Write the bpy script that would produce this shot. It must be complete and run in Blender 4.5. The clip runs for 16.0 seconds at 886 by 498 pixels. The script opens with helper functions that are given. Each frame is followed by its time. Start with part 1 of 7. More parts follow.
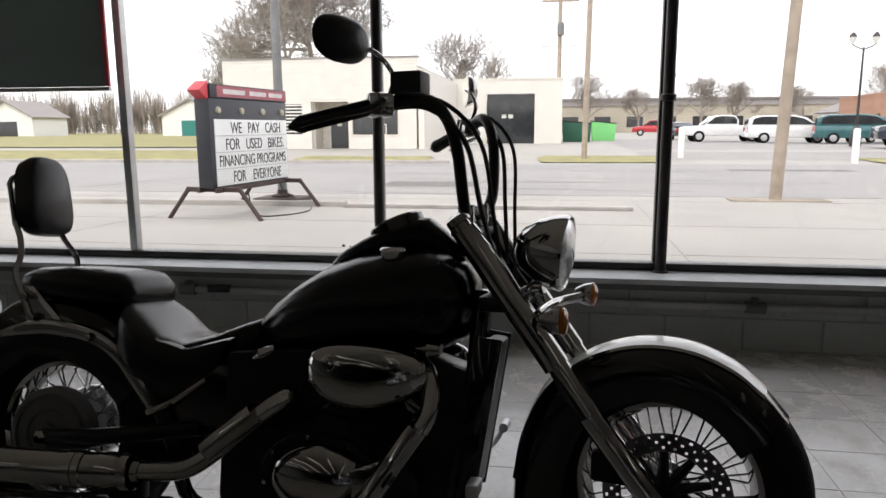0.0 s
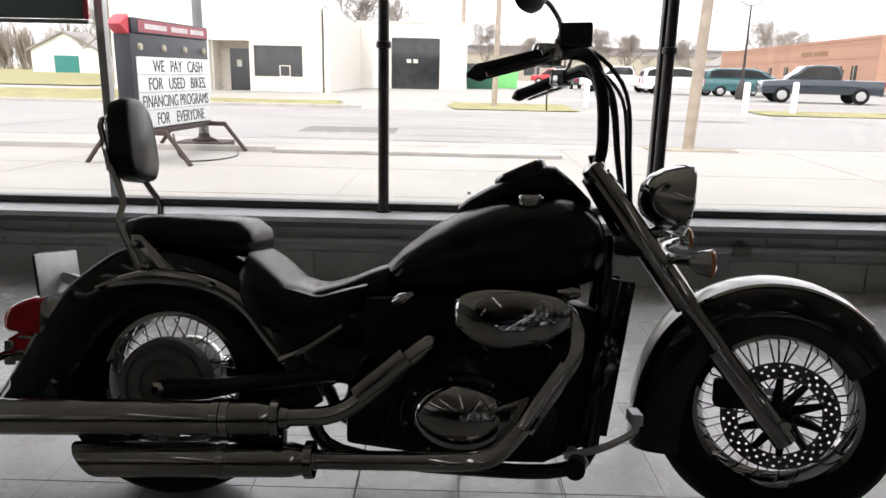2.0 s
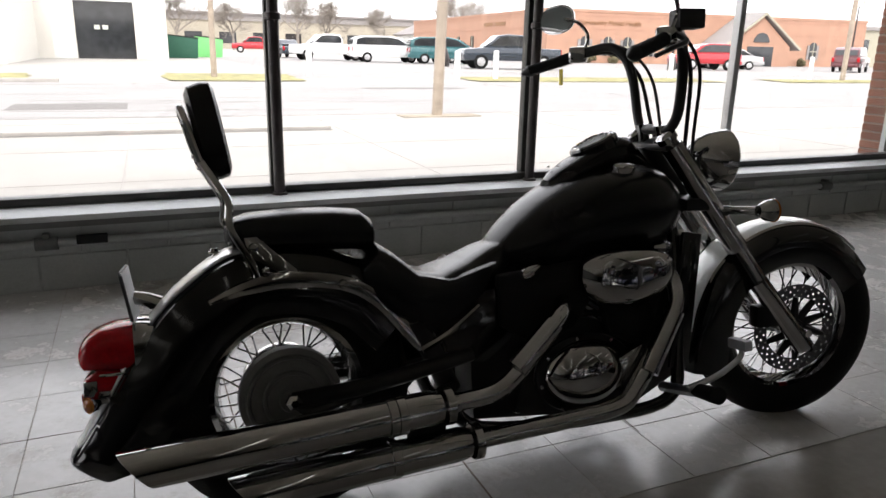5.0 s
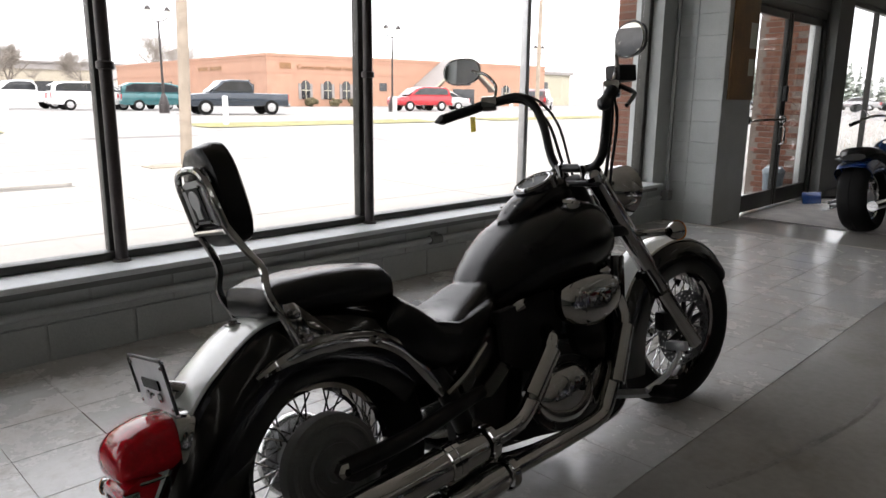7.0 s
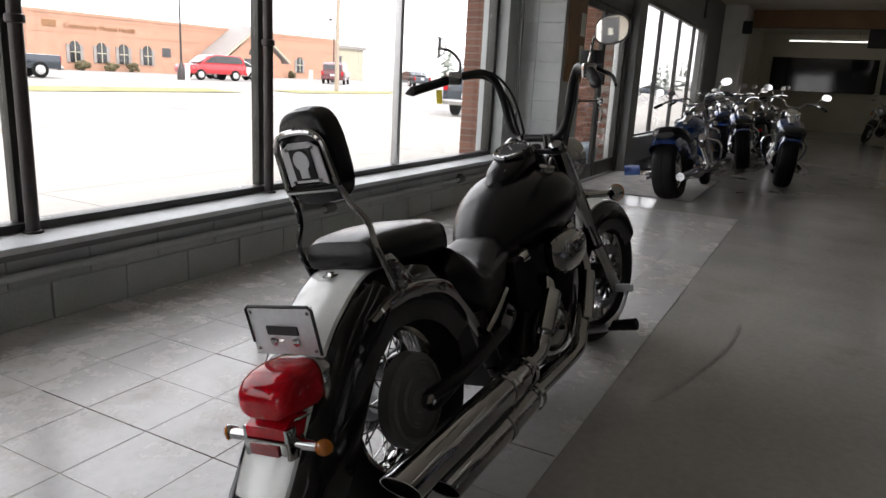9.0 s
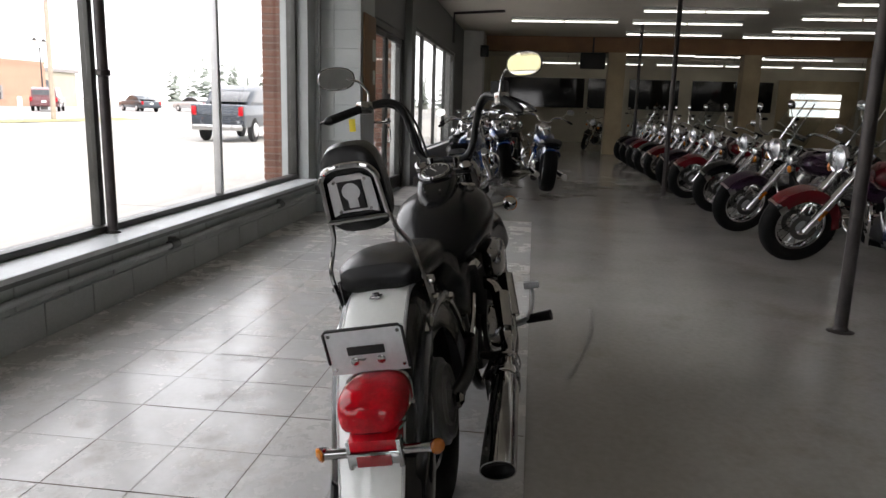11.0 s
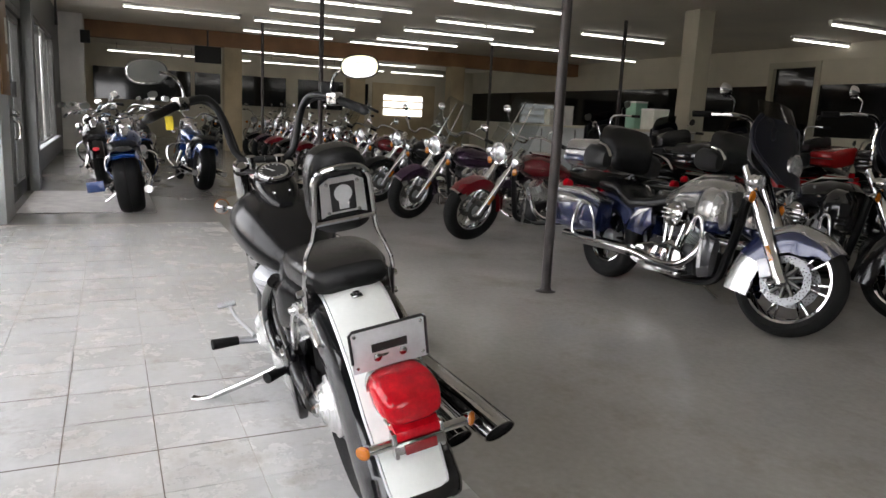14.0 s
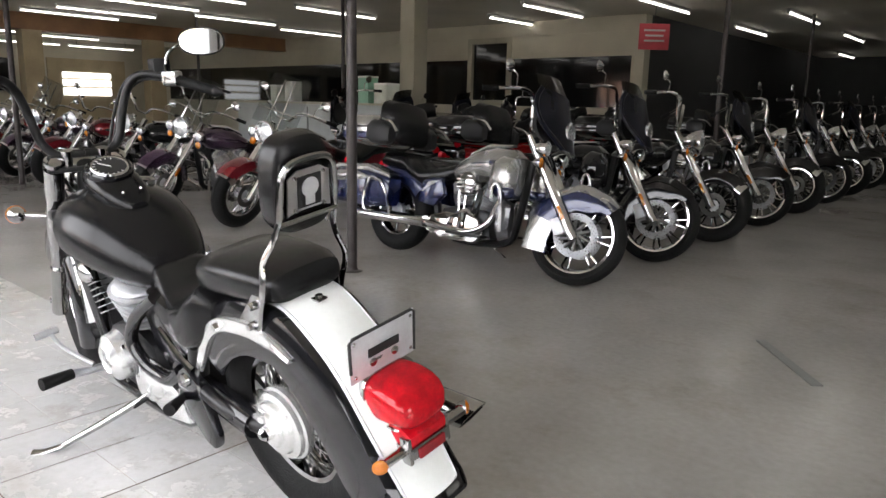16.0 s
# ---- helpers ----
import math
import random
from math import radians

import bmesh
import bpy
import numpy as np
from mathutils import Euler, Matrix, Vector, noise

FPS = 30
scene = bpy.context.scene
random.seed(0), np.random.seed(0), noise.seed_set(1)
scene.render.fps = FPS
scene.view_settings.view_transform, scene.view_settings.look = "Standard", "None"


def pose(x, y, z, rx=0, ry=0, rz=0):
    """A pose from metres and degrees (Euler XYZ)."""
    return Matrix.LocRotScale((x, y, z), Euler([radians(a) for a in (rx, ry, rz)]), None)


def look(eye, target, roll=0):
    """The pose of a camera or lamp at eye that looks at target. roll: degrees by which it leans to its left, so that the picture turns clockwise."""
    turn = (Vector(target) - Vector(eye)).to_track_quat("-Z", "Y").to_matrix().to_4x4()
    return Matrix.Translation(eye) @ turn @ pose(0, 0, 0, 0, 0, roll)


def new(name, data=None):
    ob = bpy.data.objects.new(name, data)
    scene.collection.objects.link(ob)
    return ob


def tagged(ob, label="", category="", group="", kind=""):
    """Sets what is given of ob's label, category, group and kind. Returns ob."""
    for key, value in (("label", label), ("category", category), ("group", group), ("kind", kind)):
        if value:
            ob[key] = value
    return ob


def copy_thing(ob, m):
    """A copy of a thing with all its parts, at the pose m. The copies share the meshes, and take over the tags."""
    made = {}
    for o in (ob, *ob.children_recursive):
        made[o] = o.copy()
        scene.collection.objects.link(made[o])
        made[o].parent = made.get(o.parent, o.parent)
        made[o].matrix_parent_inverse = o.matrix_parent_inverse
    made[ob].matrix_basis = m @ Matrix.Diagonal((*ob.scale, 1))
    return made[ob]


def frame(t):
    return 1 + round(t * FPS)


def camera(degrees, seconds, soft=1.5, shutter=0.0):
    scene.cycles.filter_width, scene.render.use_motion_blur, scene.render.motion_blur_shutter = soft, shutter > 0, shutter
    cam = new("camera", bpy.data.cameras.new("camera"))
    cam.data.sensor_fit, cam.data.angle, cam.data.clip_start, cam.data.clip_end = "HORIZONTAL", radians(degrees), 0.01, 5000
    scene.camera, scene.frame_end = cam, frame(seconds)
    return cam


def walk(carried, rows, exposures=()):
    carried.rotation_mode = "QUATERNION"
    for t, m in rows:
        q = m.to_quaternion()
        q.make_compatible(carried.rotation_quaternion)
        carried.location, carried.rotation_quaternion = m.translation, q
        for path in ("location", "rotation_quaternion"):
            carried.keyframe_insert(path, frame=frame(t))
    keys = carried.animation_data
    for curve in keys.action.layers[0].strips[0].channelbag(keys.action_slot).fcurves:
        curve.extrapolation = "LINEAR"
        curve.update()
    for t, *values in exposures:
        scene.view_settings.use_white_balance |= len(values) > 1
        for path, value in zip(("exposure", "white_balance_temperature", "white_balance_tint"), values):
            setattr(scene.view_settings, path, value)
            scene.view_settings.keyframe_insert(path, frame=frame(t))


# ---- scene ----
cam = camera(64.2, 16.0)
METRES, EYE, TURN = 5.76, 1.19, 9.1
ROWS = [
    (0.0, 0.0, 0.0, 0.0, -0.05, -9.74, 0.28),
    (0.5, -0.031, -0.0084, -0.0004, -3.83, -11.79, -1.36),
    (1.0, -0.0609, -0.0135, 0.0019, -6.79, -14.3, -1.71),
    (1.5, -0.0835, -0.0132, 0.0003, -6.49, -14.19, -2.48),
    (2.0, -0.1088, -0.0021, 0.0011, -8.33, -13.99, -1.21),
    (2.5, -0.1328, 0.0077, 0.0036, -11.94, -14.42, -1.26),
    (3.0, -0.1711, 0.0127, 0.0034, -16.56, -13.42, -1.5),
    (3.5, -0.2065, 0.0138, 0.0034, -21.74, -14.19, -1.34),
    (4.0, -0.2304, 0.0247, 0.0007, -24.59, -15.59, -1.73),
    (6.5, -0.3659, 0.1119, 0.0052, -48.15, -13.52, -0.23),
    (7.0, -0.3838, 0.1346, 0.0045, -54.22, -12.22, -0.57),
    (7.5, -0.4155, 0.1602, 0.005, -60.07, -11.91, -0.62),
    (8.0, -0.439, 0.1751, 0.0023, -62.72, -13.11, -1.62),
    (10.5, -0.5221, 0.3139, 0.0001, -86.92, -11.73, -2.11),
    (11.0, -0.5339, 0.3423, 0.0013, -91.84, -11.3, -1.61),
    (11.5, -0.5512, 0.3773, 0.0011, -98.43, -11.12, -1.87),
    (12.0, -0.5532, 0.4038, 0.0001, -101.72, -11.34, -2.68),
    (12.5, -0.5346, 0.4282, 0.0002, -105.95, -9.88, -2.17),
    (13.0, -0.524, 0.4516, -0.0004, -110.64, -9.04, -2.7),
    (13.5, -0.5175, 0.486, 0.0009, -116.6, -9.53, -2.62),
    (14.0, -0.5053, 0.5139, -0.002, -124.09, -10.39, -2.76),
    (14.5, -0.4772, 0.5345, -0.0034, -127.94, -10.55, -2.13),
    (15.0, -0.4591, 0.5519, -0.0026, -132.71, -11.0, -2.04),
    (15.5, -0.4364, 0.5735, -0.0037, -140.65, -12.06, -1.36),
    (16.0, -0.4115, 0.5832, -0.0039, -148.13, -11.48, -1.26),
]

# exposure follows the clip's own brightening indoors
EXPOSURES = [(0, 0.68), (1, 0.92), (2.5, 1.14), (4, 1.22), (6.5, 1.38), (8, 1.44), (10.5, 1.5), (11, 1.66), (11.5, 1.7), (12, 1.92), (12.5, 2.1), (13.5, 2.42), (14.5, 2.64), (15, 2.6), (16, 2.88)]
walk(cam, [(t, pose(0, 0, EYE, 0, 0, TURN) @ pose(METRES * x, METRES * y, METRES * z, 90 + pitch, roll, yaw)) for t, x, y, z, yaw, pitch, roll in ROWS], EXPOSURES)

# ---- world and light: a bright overcast day ----
world = bpy.data.worlds.new("overcast")
scene.world = world
world.use_nodes = True
wn = world.node_tree
sky = wn.nodes.new("ShaderNodeTexSky")
sky.sky_type, sky.sun_disc = "NISHITA", False
sky.sun_elevation, sky.sun_rotation = radians(48), radians(200)
sky.dust_density = 4.0
cloud = wn.nodes.new("ShaderNodeMixRGB")
cloud.inputs[0].default_value = 0.8
cloud.inputs[2].default_value = (10.85, 10.65, 10.85, 1)
wn.links.new(sky.outputs[0], cloud.inputs[1])
wn.links.new(cloud.outputs[0], wn.nodes["Background"].inputs[0])
wn.nodes["Background"].inputs[1].default_value = 0.125
sun_data = bpy.data.lights.new("sun", "SUN")
sun_data.energy, sun_data.angle, sun_data.color = 0.75, radians(25), (1, 0.97, 0.93)
sun = new("sun", sun_data)
sun.matrix_world = look((-20, -50, 60), (0, 0, 0))


# ---- materials ----
def rgba(c):
    return (c[0], c[1], c[2], 1)


def mat(name, col, rough=0.5, metal=0.0, var=0.12, scale=6.0, bump=0.0, bscale=80.0, coat=0.0, rvar=0.1, island=0.0, world_space=False, spec=0.5, stain=None):
    """A surface with two scales of variation in colour, gloss and relief."""
    m = bpy.data.materials.new(name)
    m.use_nodes = True
    nt = m.node_tree
    b = nt.nodes["Principled BSDF"]
    if world_space:
        co = nt.nodes.new("ShaderNodeNewGeometry").outputs["Position"]
    else:
        co = nt.nodes.new("ShaderNodeTexCoord").outputs["Object"]
    big, small = nt.nodes.new("ShaderNodeTexNoise"), nt.nodes.new("ShaderNodeTexNoise")
    for n, s in ((big, scale), (small, bscale)):
        n.inputs["Scale"].default_value = s
        n.inputs["Detail"].default_value = 5
        nt.links.new(co, n.inputs["Vector"])
    ramp = nt.nodes.new("ShaderNodeMapRange")
    ramp.inputs[1].default_value, ramp.inputs[2].default_value = 0.3, 0.7
    ramp.inputs[3].default_value, ramp.inputs[4].default_value = 1 - var, 1 + var
    nt.links.new(big.outputs[0], ramp.inputs[0])
    tone = ramp.outputs[0]
    fine = nt.nodes.new("ShaderNodeMapRange")
    fine.inputs[1].default_value, fine.inputs[2].default_value = 0.3, 0.7
    fine.inputs[3].default_value, fine.inputs[4].default_value = 1 - var / 2, 1 + var / 2
    nt.links.new(small.outputs[0], fine.inputs[0])
    mul = nt.nodes.new("ShaderNodeMath")
    mul.operation = "MULTIPLY"
    nt.links.new(tone, mul.inputs[0])
    nt.links.new(fine.outputs[0], mul.inputs[1])
    tone = mul.outputs[0]
    if island:
        info = nt.nodes.new("ShaderNodeObjectInfo")
        rr = nt.nodes.new("ShaderNodeMapRange")
        rr.inputs[3].default_value, rr.inputs[4].default_value = 1 - island, 1 + island
        nt.links.new(info.outputs["Random"], rr.inputs[0])
        mul2 = nt.nodes.new("ShaderNodeMath")
        mul2.operation = "MULTIPLY"
        nt.links.new(tone, mul2.inputs[0])
        nt.links.new(rr.outputs[0], mul2.inputs[1])
        tone = mul2.outputs[0]
    base = nt.nodes.new("ShaderNodeVectorMath")
    base.operation = "SCALE"
    base.inputs[0].default_value = col
    nt.links.new(tone, base.inputs["Scale"])
    colour = base.outputs[0]
    if stain:
        sc, amount, scol, lo = stain
        sn = nt.nodes.new("ShaderNodeTexNoise")
        sn.inputs["Scale"].default_value = sc
        sn.inputs["Detail"].default_value = 8
        sn.inputs["Roughness"].default_value = 0.72
        nt.links.new(co, sn.inputs["Vector"])
        sm = nt.nodes.new("ShaderNodeMapRange")
        sm.inputs[1].default_value, sm.inputs[2].default_value = lo, lo + 0.22
        sm.inputs[4].default_value = amount
        nt.links.new(sn.outputs[0], sm.inputs[0])
        mx = nt.nodes.new("ShaderNodeMixRGB")
        mx.blend_type = "MULTIPLY"
        mx.inputs[2].default_value = rgba(scol)
        nt.links.new(sm.outputs[0], mx.inputs[0])
        nt.links.new(colour, mx.inputs[1])
        colour = mx.outputs[0]
    nt.links.new(colour, b.inputs["Base Color"])
    rm = nt.nodes.new("ShaderNodeMapRange")
    rm.inputs[1].default_value, rm.inputs[2].default_value = 0.3, 0.7
    rm.inputs[3].default_value, rm.inputs[4].default_value = max(0.02, rough * (1 - rvar)), min(1, rough * (1 + rvar))
    nt.links.new(big.outputs[0], rm.inputs[0])
    nt.links.new(rm.outputs[0], b.inputs["Roughness"])
    b.inputs["Metallic"].default_value = metal
    b.inputs["Coat Weight"].default_value = coat
    b.inputs["Coat Roughness"].default_value = 0.06
    b.inputs["Specular IOR Level"].default_value = spec
    if bump:
        bp = nt.nodes.new("ShaderNodeBump")
        bp.inputs["Strength"].default_value = min(1.0, bump)
        bp.inputs["Distance"].default_value = 0.01
        nt.links.new(small.outputs[0], bp.inputs["Height"])
        nt.links.new(bp.outputs[0], b.inputs["Normal"])
    return m


def glow(name, col, power):
    m = bpy.data.materials.new(name)
    m.use_nodes = True
    b = m.node_tree.nodes["Principled BSDF"]
    b.inputs["Base Color"].default_value = rgba(col)
    b.inputs["Emission Color"].default_value = rgba(col)
    b.inputs["Emission Strength"].default_value = power
    return m


def clear(name, tint=(1, 1, 1), gloss=1.0):
    """Thin clear pane: it lets light straight through and mirrors a little, more so at a slant."""
    m = bpy.data.materials.new(name)
    m.use_nodes = True
    nt = m.node_tree
    nt.nodes.remove(nt.nodes["Principled BSDF"])
    tr, gl, mx, fr, pw, mr = (nt.nodes.new("ShaderNode" + k) for k in ("BsdfTransparent", "BsdfGlossy", "MixShader", "LayerWeight", "Math", "MapRange"))
    tr.inputs[0].default_value = rgba(tint)
    gl.inputs["Roughness"].default_value = 0.02
    gl.inputs[0].default_value = (gloss, gloss, gloss, 1)
    pw.operation = "POWER"
    pw.inputs[1].default_value = 4
    mr.inputs[3].default_value, mr.inputs[4].default_value = 0.03, 0.5
    nt.links.new(fr.outputs["Facing"], pw.inputs[0])
    nt.links.new(pw.outputs[0], mr.inputs[0])
    nt.links.new(mr.outputs[0], mx.inputs[0])
    nt.links.new(tr.outputs[0], mx.inputs[1])
    nt.links.new(gl.outputs[0], mx.inputs[2])
    nt.links.new(mx.outputs[0], nt.nodes["Material Output"].inputs[0])
    return m


# same metal as CHROME below, whose base is darkened for dim room reflections
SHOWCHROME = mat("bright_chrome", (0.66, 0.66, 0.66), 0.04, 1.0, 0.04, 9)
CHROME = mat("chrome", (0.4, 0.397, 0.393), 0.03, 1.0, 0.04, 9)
ALU = mat("brushed_aluminium", (0.62, 0.62, 0.63), 0.32, 1.0, 0.08, 12, 0.05, 300)
CASTALU = mat("cast_aluminium", (0.55, 0.56, 0.58), 0.45, 0.9, 0.1, 15, 0.15, 220)
SATIN = mat("satin_black_paint", (0.006, 0.006, 0.0065), 0.22, 0.0, 0.25, 7, 0.02, 300, rvar=0.12, spec=0.24)
GLOSS = mat("gloss_black_paint", (0.006, 0.006, 0.007), 0.09, 0.0, 0.15, 6, coat=0.35, spec=0.4)
WHITE = mat("white_paint", (0.78, 0.8, 0.78), 0.22, 0.0, 0.04, 6, coat=0.8)
LEATHER = mat("black_leather", (0.006, 0.006, 0.0064), 0.25, 0.0, 0.25, 12, 0.08, 260, rvar=0.04, spec=0.3)
RUBBER = mat("tyre_rubber", (0.008, 0.008, 0.008), 0.7, 0.0, 0.3, 14, 0.3, 160, spec=0.18)
BLACKMETAL = mat("black_engine_metal", (0.011, 0.011, 0.0115), 0.36, 0.2, 0.25, 14, 0.1, 160, spec=0.35)
BLACKPLASTIC = mat("black_plastic", (0.014, 0.014, 0.0145), 0.5, 0.0, 0.2, 20, 0.1, 250, spec=0.35)
REDLENS = mat("red_lens", (0.42, 0.003, 0.01), 0.04, 0.0, 0.3, 22, 0.012, 110, coat=0.2, spec=0.25)
DARKRED = mat("dark_red_reflector", (0.22, 0.01, 0.015), 0.2, 0.0, 0.1, 40, coat=0.6)
AMBER = mat("amber_lens", (0.45, 0.13, 0.006), 0.15, 0.0, 0.2, 30, coat=1.0)
LENS = mat("headlamp_lens", (0.72, 0.74, 0.77), 0.1, 0.7, 0.35, 45, 0.3, 90, coat=1.0)
DISCSTEEL = mat("dark_disc_steel", (0.16, 0.16, 0.165), 0.3, 1.0, 0.1, 20)
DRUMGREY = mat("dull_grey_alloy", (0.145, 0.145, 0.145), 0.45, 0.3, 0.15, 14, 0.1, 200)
MIRROR = mat("mirror_glass", (0.9, 0.9, 0.9), 0.015, 1.0, 0.01, 5)
DIAL = mat("dial_face", (0.02, 0.02, 0.02), 0.45, 0.0, 0.1, 30, spec=0.25)
DIALMARK = mat("dial_marks", (0.7, 0.7, 0.68), 0.5)
PLATEMAT = mat("blank_plate", (0.62, 0.63, 0.65), 0.4, 0.4, 0.06, 20)
YELLOW = mat("yellow_tag", (0.8, 0.62, 0.02), 0.6)
# base darker than TILE: fading window light is put into the colour
DIMMED_FLOOR = mat("dimmed_floor_paint", (0.345, 0.335, 0.32), 0.16, 0.0, 0.12, 1.1, 0.015, 30, rvar=0.12, world_space=True, spec=0.7, stain=(1.3, 0.6, (0.62, 0.55, 0.46), 0.53))
TILE = mat("worn_vinyl_tile", (0.54, 0.54, 0.538), 0.18, 0.0, 0.08, 1.7, 0.05, 30, rvar=0.2, spec=0.7, island=0.03, world_space=True, stain=(3.4, 0.85, (0.5, 0.42, 0.32), 0.55))


def worn(m, scale, lo, rough, tint, amount):
    """Ragged scuffed patches, duller and tinted, over a floor surface."""
    nt = m.node_tree
    b = nt.nodes["Principled BSDF"]
    pos, big, fine, add_n, mask, mr, mc = (nt.nodes.new("ShaderNode" + k) for k in ("NewGeometry", "TexNoise", "TexNoise", "Math", "MapRange", "Mix", "MixRGB"))
    for n, sc, rg in ((big, scale, 0.65), (fine, scale * 9, 0.75)):
        n.inputs["Scale"].default_value, n.inputs["Detail"].default_value, n.inputs["Roughness"].default_value = sc, 9, rg
        nt.links.new(pos.outputs["Position"], n.inputs["Vector"])
    add_n.operation = "MULTIPLY_ADD"
    add_n.inputs[1].default_value = 0.35
    nt.links.new(fine.outputs[0], add_n.inputs[0])
    nt.links.new(big.outputs[0], add_n.inputs[2])
    mask.inputs[1].default_value, mask.inputs[2].default_value, mask.inputs[4].default_value = lo, lo + 0.2, amount
    nt.links.new(add_n.outputs[0], mask.inputs[0])
    was_c, was_r = b.inputs["Base Color"].links[0].from_socket, b.inputs["Roughness"].links[0].from_socket
    nt.links.new(mask.outputs[0], mr.inputs["Factor"])
    nt.links.new(was_r, mr.inputs["A"])
    mr.inputs["B"].default_value = rough
    nt.links.new(mr.outputs["Result"], b.inputs["Roughness"])
    mc.blend_type = "MULTIPLY"
    mc.inputs[2].default_value = rgba(tint)
    nt.links.new(mask.outputs[0], mc.inputs[0])
    nt.links.new(was_c, mc.inputs[1])
    nt.links.new(mc.outputs[0], b.inputs["Base Color"])


worn(TILE, 1.1, 0.6, 0.34, (0.86, 0.83, 0.79), 0.75)
worn(TILE, 5.0, 0.7, 0.6, (0.5, 0.43, 0.36), 0.55)
worn(DIMMED_FLOOR, 0.6, 0.6, 0.28, (0.9, 0.88, 0.85), 0.5)
worn(DIMMED_FLOOR, 4.0, 0.76, 0.4, (0.7, 0.66, 0.6), 0.3)
GROUT = mat("dirty_joint", (0.36, 0.33, 0.29), 0.6, 0.0, 0.5, 2.5, world_space=True)
BLOCK = mat("painted_block", (0.405, 0.425, 0.418), 0.6, 0.0, 0.1, 2.5, 0.25, 90, island=0.04, world_space=True, stain=(3, 0.4, (0.7, 0.68, 0.62), 0.56))
# block paint lightened to stand in for window light on the far pier
BLOCKPALE = mat("lightened_block", (0.8, 0.79, 0.76), 0.6, 0.0, 0.08, 2.5, 0.2, 90, world_space=True)
BLOCKDARK = mat("dark_grey_wall_paint", (0.16, 0.163, 0.158), 0.6, 0.0, 0.12, 2, 0.15, 60, world_space=True)
SILL = mat("sill_paint", (0.5, 0.52, 0.53), 0.45, 0.0, 0.1, 5, 0.08, 60, stain=(6, 0.5, (0.6, 0.56, 0.5), 0.58))
BRONZE = mat("dark_bronze_mullion", (0.06, 0.06, 0.055), 0.42, 0.6, 0.2, 9)
MULLALU = mat("aluminium_mullion", (0.5, 0.5, 0.5), 0.4, 0.8, 0.1, 9)
POSTMAT = mat("dark_steel_post", (0.05, 0.043, 0.042), 0.4, 0.4, 0.25, 8, 0.05, 120)
CEIL = mat("tan_ceiling", (0.7, 0.655, 0.57), 0.8, 0.0, 0.1, 0.7, 0.1, 30, world_space=True, stain=(0.7, 0.5, (0.75, 0.68, 0.55), 0.56))
BEIGE = mat("beige_wall", (0.52, 0.48, 0.38), 0.7, 0.0, 0.1, 1.2, 0.08, 50, world_space=True)
DARKWALL = mat("black_glazing_band", (0.01, 0.01, 0.011), 0.06, 0.0, 0.3, 2)
BACKWALL = mat("charcoal_wall_paint", (0.04, 0.04, 0.04), 0.7, 0.0, 0.2, 2, 0.1, 50, world_space=True)
DIRT = mat("packed_dirt", (0.3, 0.26, 0.2), 0.95, 0.0, 0.3, 3, 0.3, 40, world_space=True)
BROWNBEAM = mat("brown_beam", (0.25, 0.13, 0.06), 0.6, 0.0, 0.2, 2, 0.1, 40, world_space=True)
COLUMN = mat("tan_column", (0.4, 0.32, 0.2), 0.6, 0.0, 0.15, 2, 0.1, 40)
LIGHTCOL = mat("cream_column", (0.42, 0.39, 0.3), 0.6, 0.0, 0.08, 2)
FIXTURE = mat("lamp_housing", (0.7, 0.7, 0.66), 0.5)
TUBE = glow("fluorescent_tube", (1.0, 0.97, 0.92), 0.85)
GLASS = clear("window_glass")
SHIELD = clear("windshield", (0.82, 0.84, 0.84))
BRICK = mat("red_brick", (0.17, 0.075, 0.048), 0.85, 0.0, 0.2, 9, 0.3, 120, island=0.22)
MORTAR = mat("mortar", (0.2, 0.165, 0.14), 0.9, 0.0, 0.15, 20, 0.2, 120)
BOARD = mat("brown_board", (0.22, 0.12, 0.05), 0.55, 0.0, 0.25, 4, 0.05, 60)
PAPER = mat("paper", (0.6, 0.62, 0.55), 0.7)
CONCRETE = mat("outdoor_concrete", (0.36, 0.343, 0.315), 0.85, 0.0, 0.08, 0.6, 0.1, 25, world_space=True, stain=(0.5, 0.5, (0.78, 0.75, 0.7), 0.54))
ASPHALT = mat("worn_asphalt", (0.3, 0.288, 0.278), 0.85, 0.0, 0.1, 0.35, 0.15, 30, world_space=True, stain=(0.35, 0.6, (0.72, 0.7, 0.68), 0.55))
CRACK = mat("crack_filler", (0.16, 0.15, 0.14), 0.8)
SCUFF = mat("rubber_scuff", (0.2, 0.19, 0.18), 0.4, 0.0, 0.3, 9, world_space=True)
JOINTDIRT = mat("joint_dirt", (0.13, 0.1, 0.08), 0.9, 0.0, 0.5, 5, world_space=True)
JOINT = mat("pavement_joint", (0.33, 0.31, 0.29), 0.9)
SMOKE = clear("smoked_windshield", (0.3, 0.3, 0.3))
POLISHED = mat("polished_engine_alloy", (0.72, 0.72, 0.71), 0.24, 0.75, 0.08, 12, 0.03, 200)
KERB = mat("kerb_concrete", (0.4, 0.38, 0.35), 0.9, 0.0, 0.15, 3, 0.15, 40)
GRASS = mat("spring_grass", (0.27, 0.25, 0.11), 0.9, 0.0, 0.3, 1.4, 0.4, 30, world_space=True)
SIDING = mat("cream_siding", (0.68, 0.655, 0.6), 0.6, 0.0, 0.05, 1.5)
SIDINGFAR = mat("far_tan_wall", (0.4, 0.36, 0.29), 0.8, 0.0, 0.15, 0.3)
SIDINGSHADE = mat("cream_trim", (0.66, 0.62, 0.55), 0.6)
DARKGLASS = mat("dark_window", (0.03, 0.032, 0.035), 0.1, 0.0, 0.3, 2, coat=0.5)
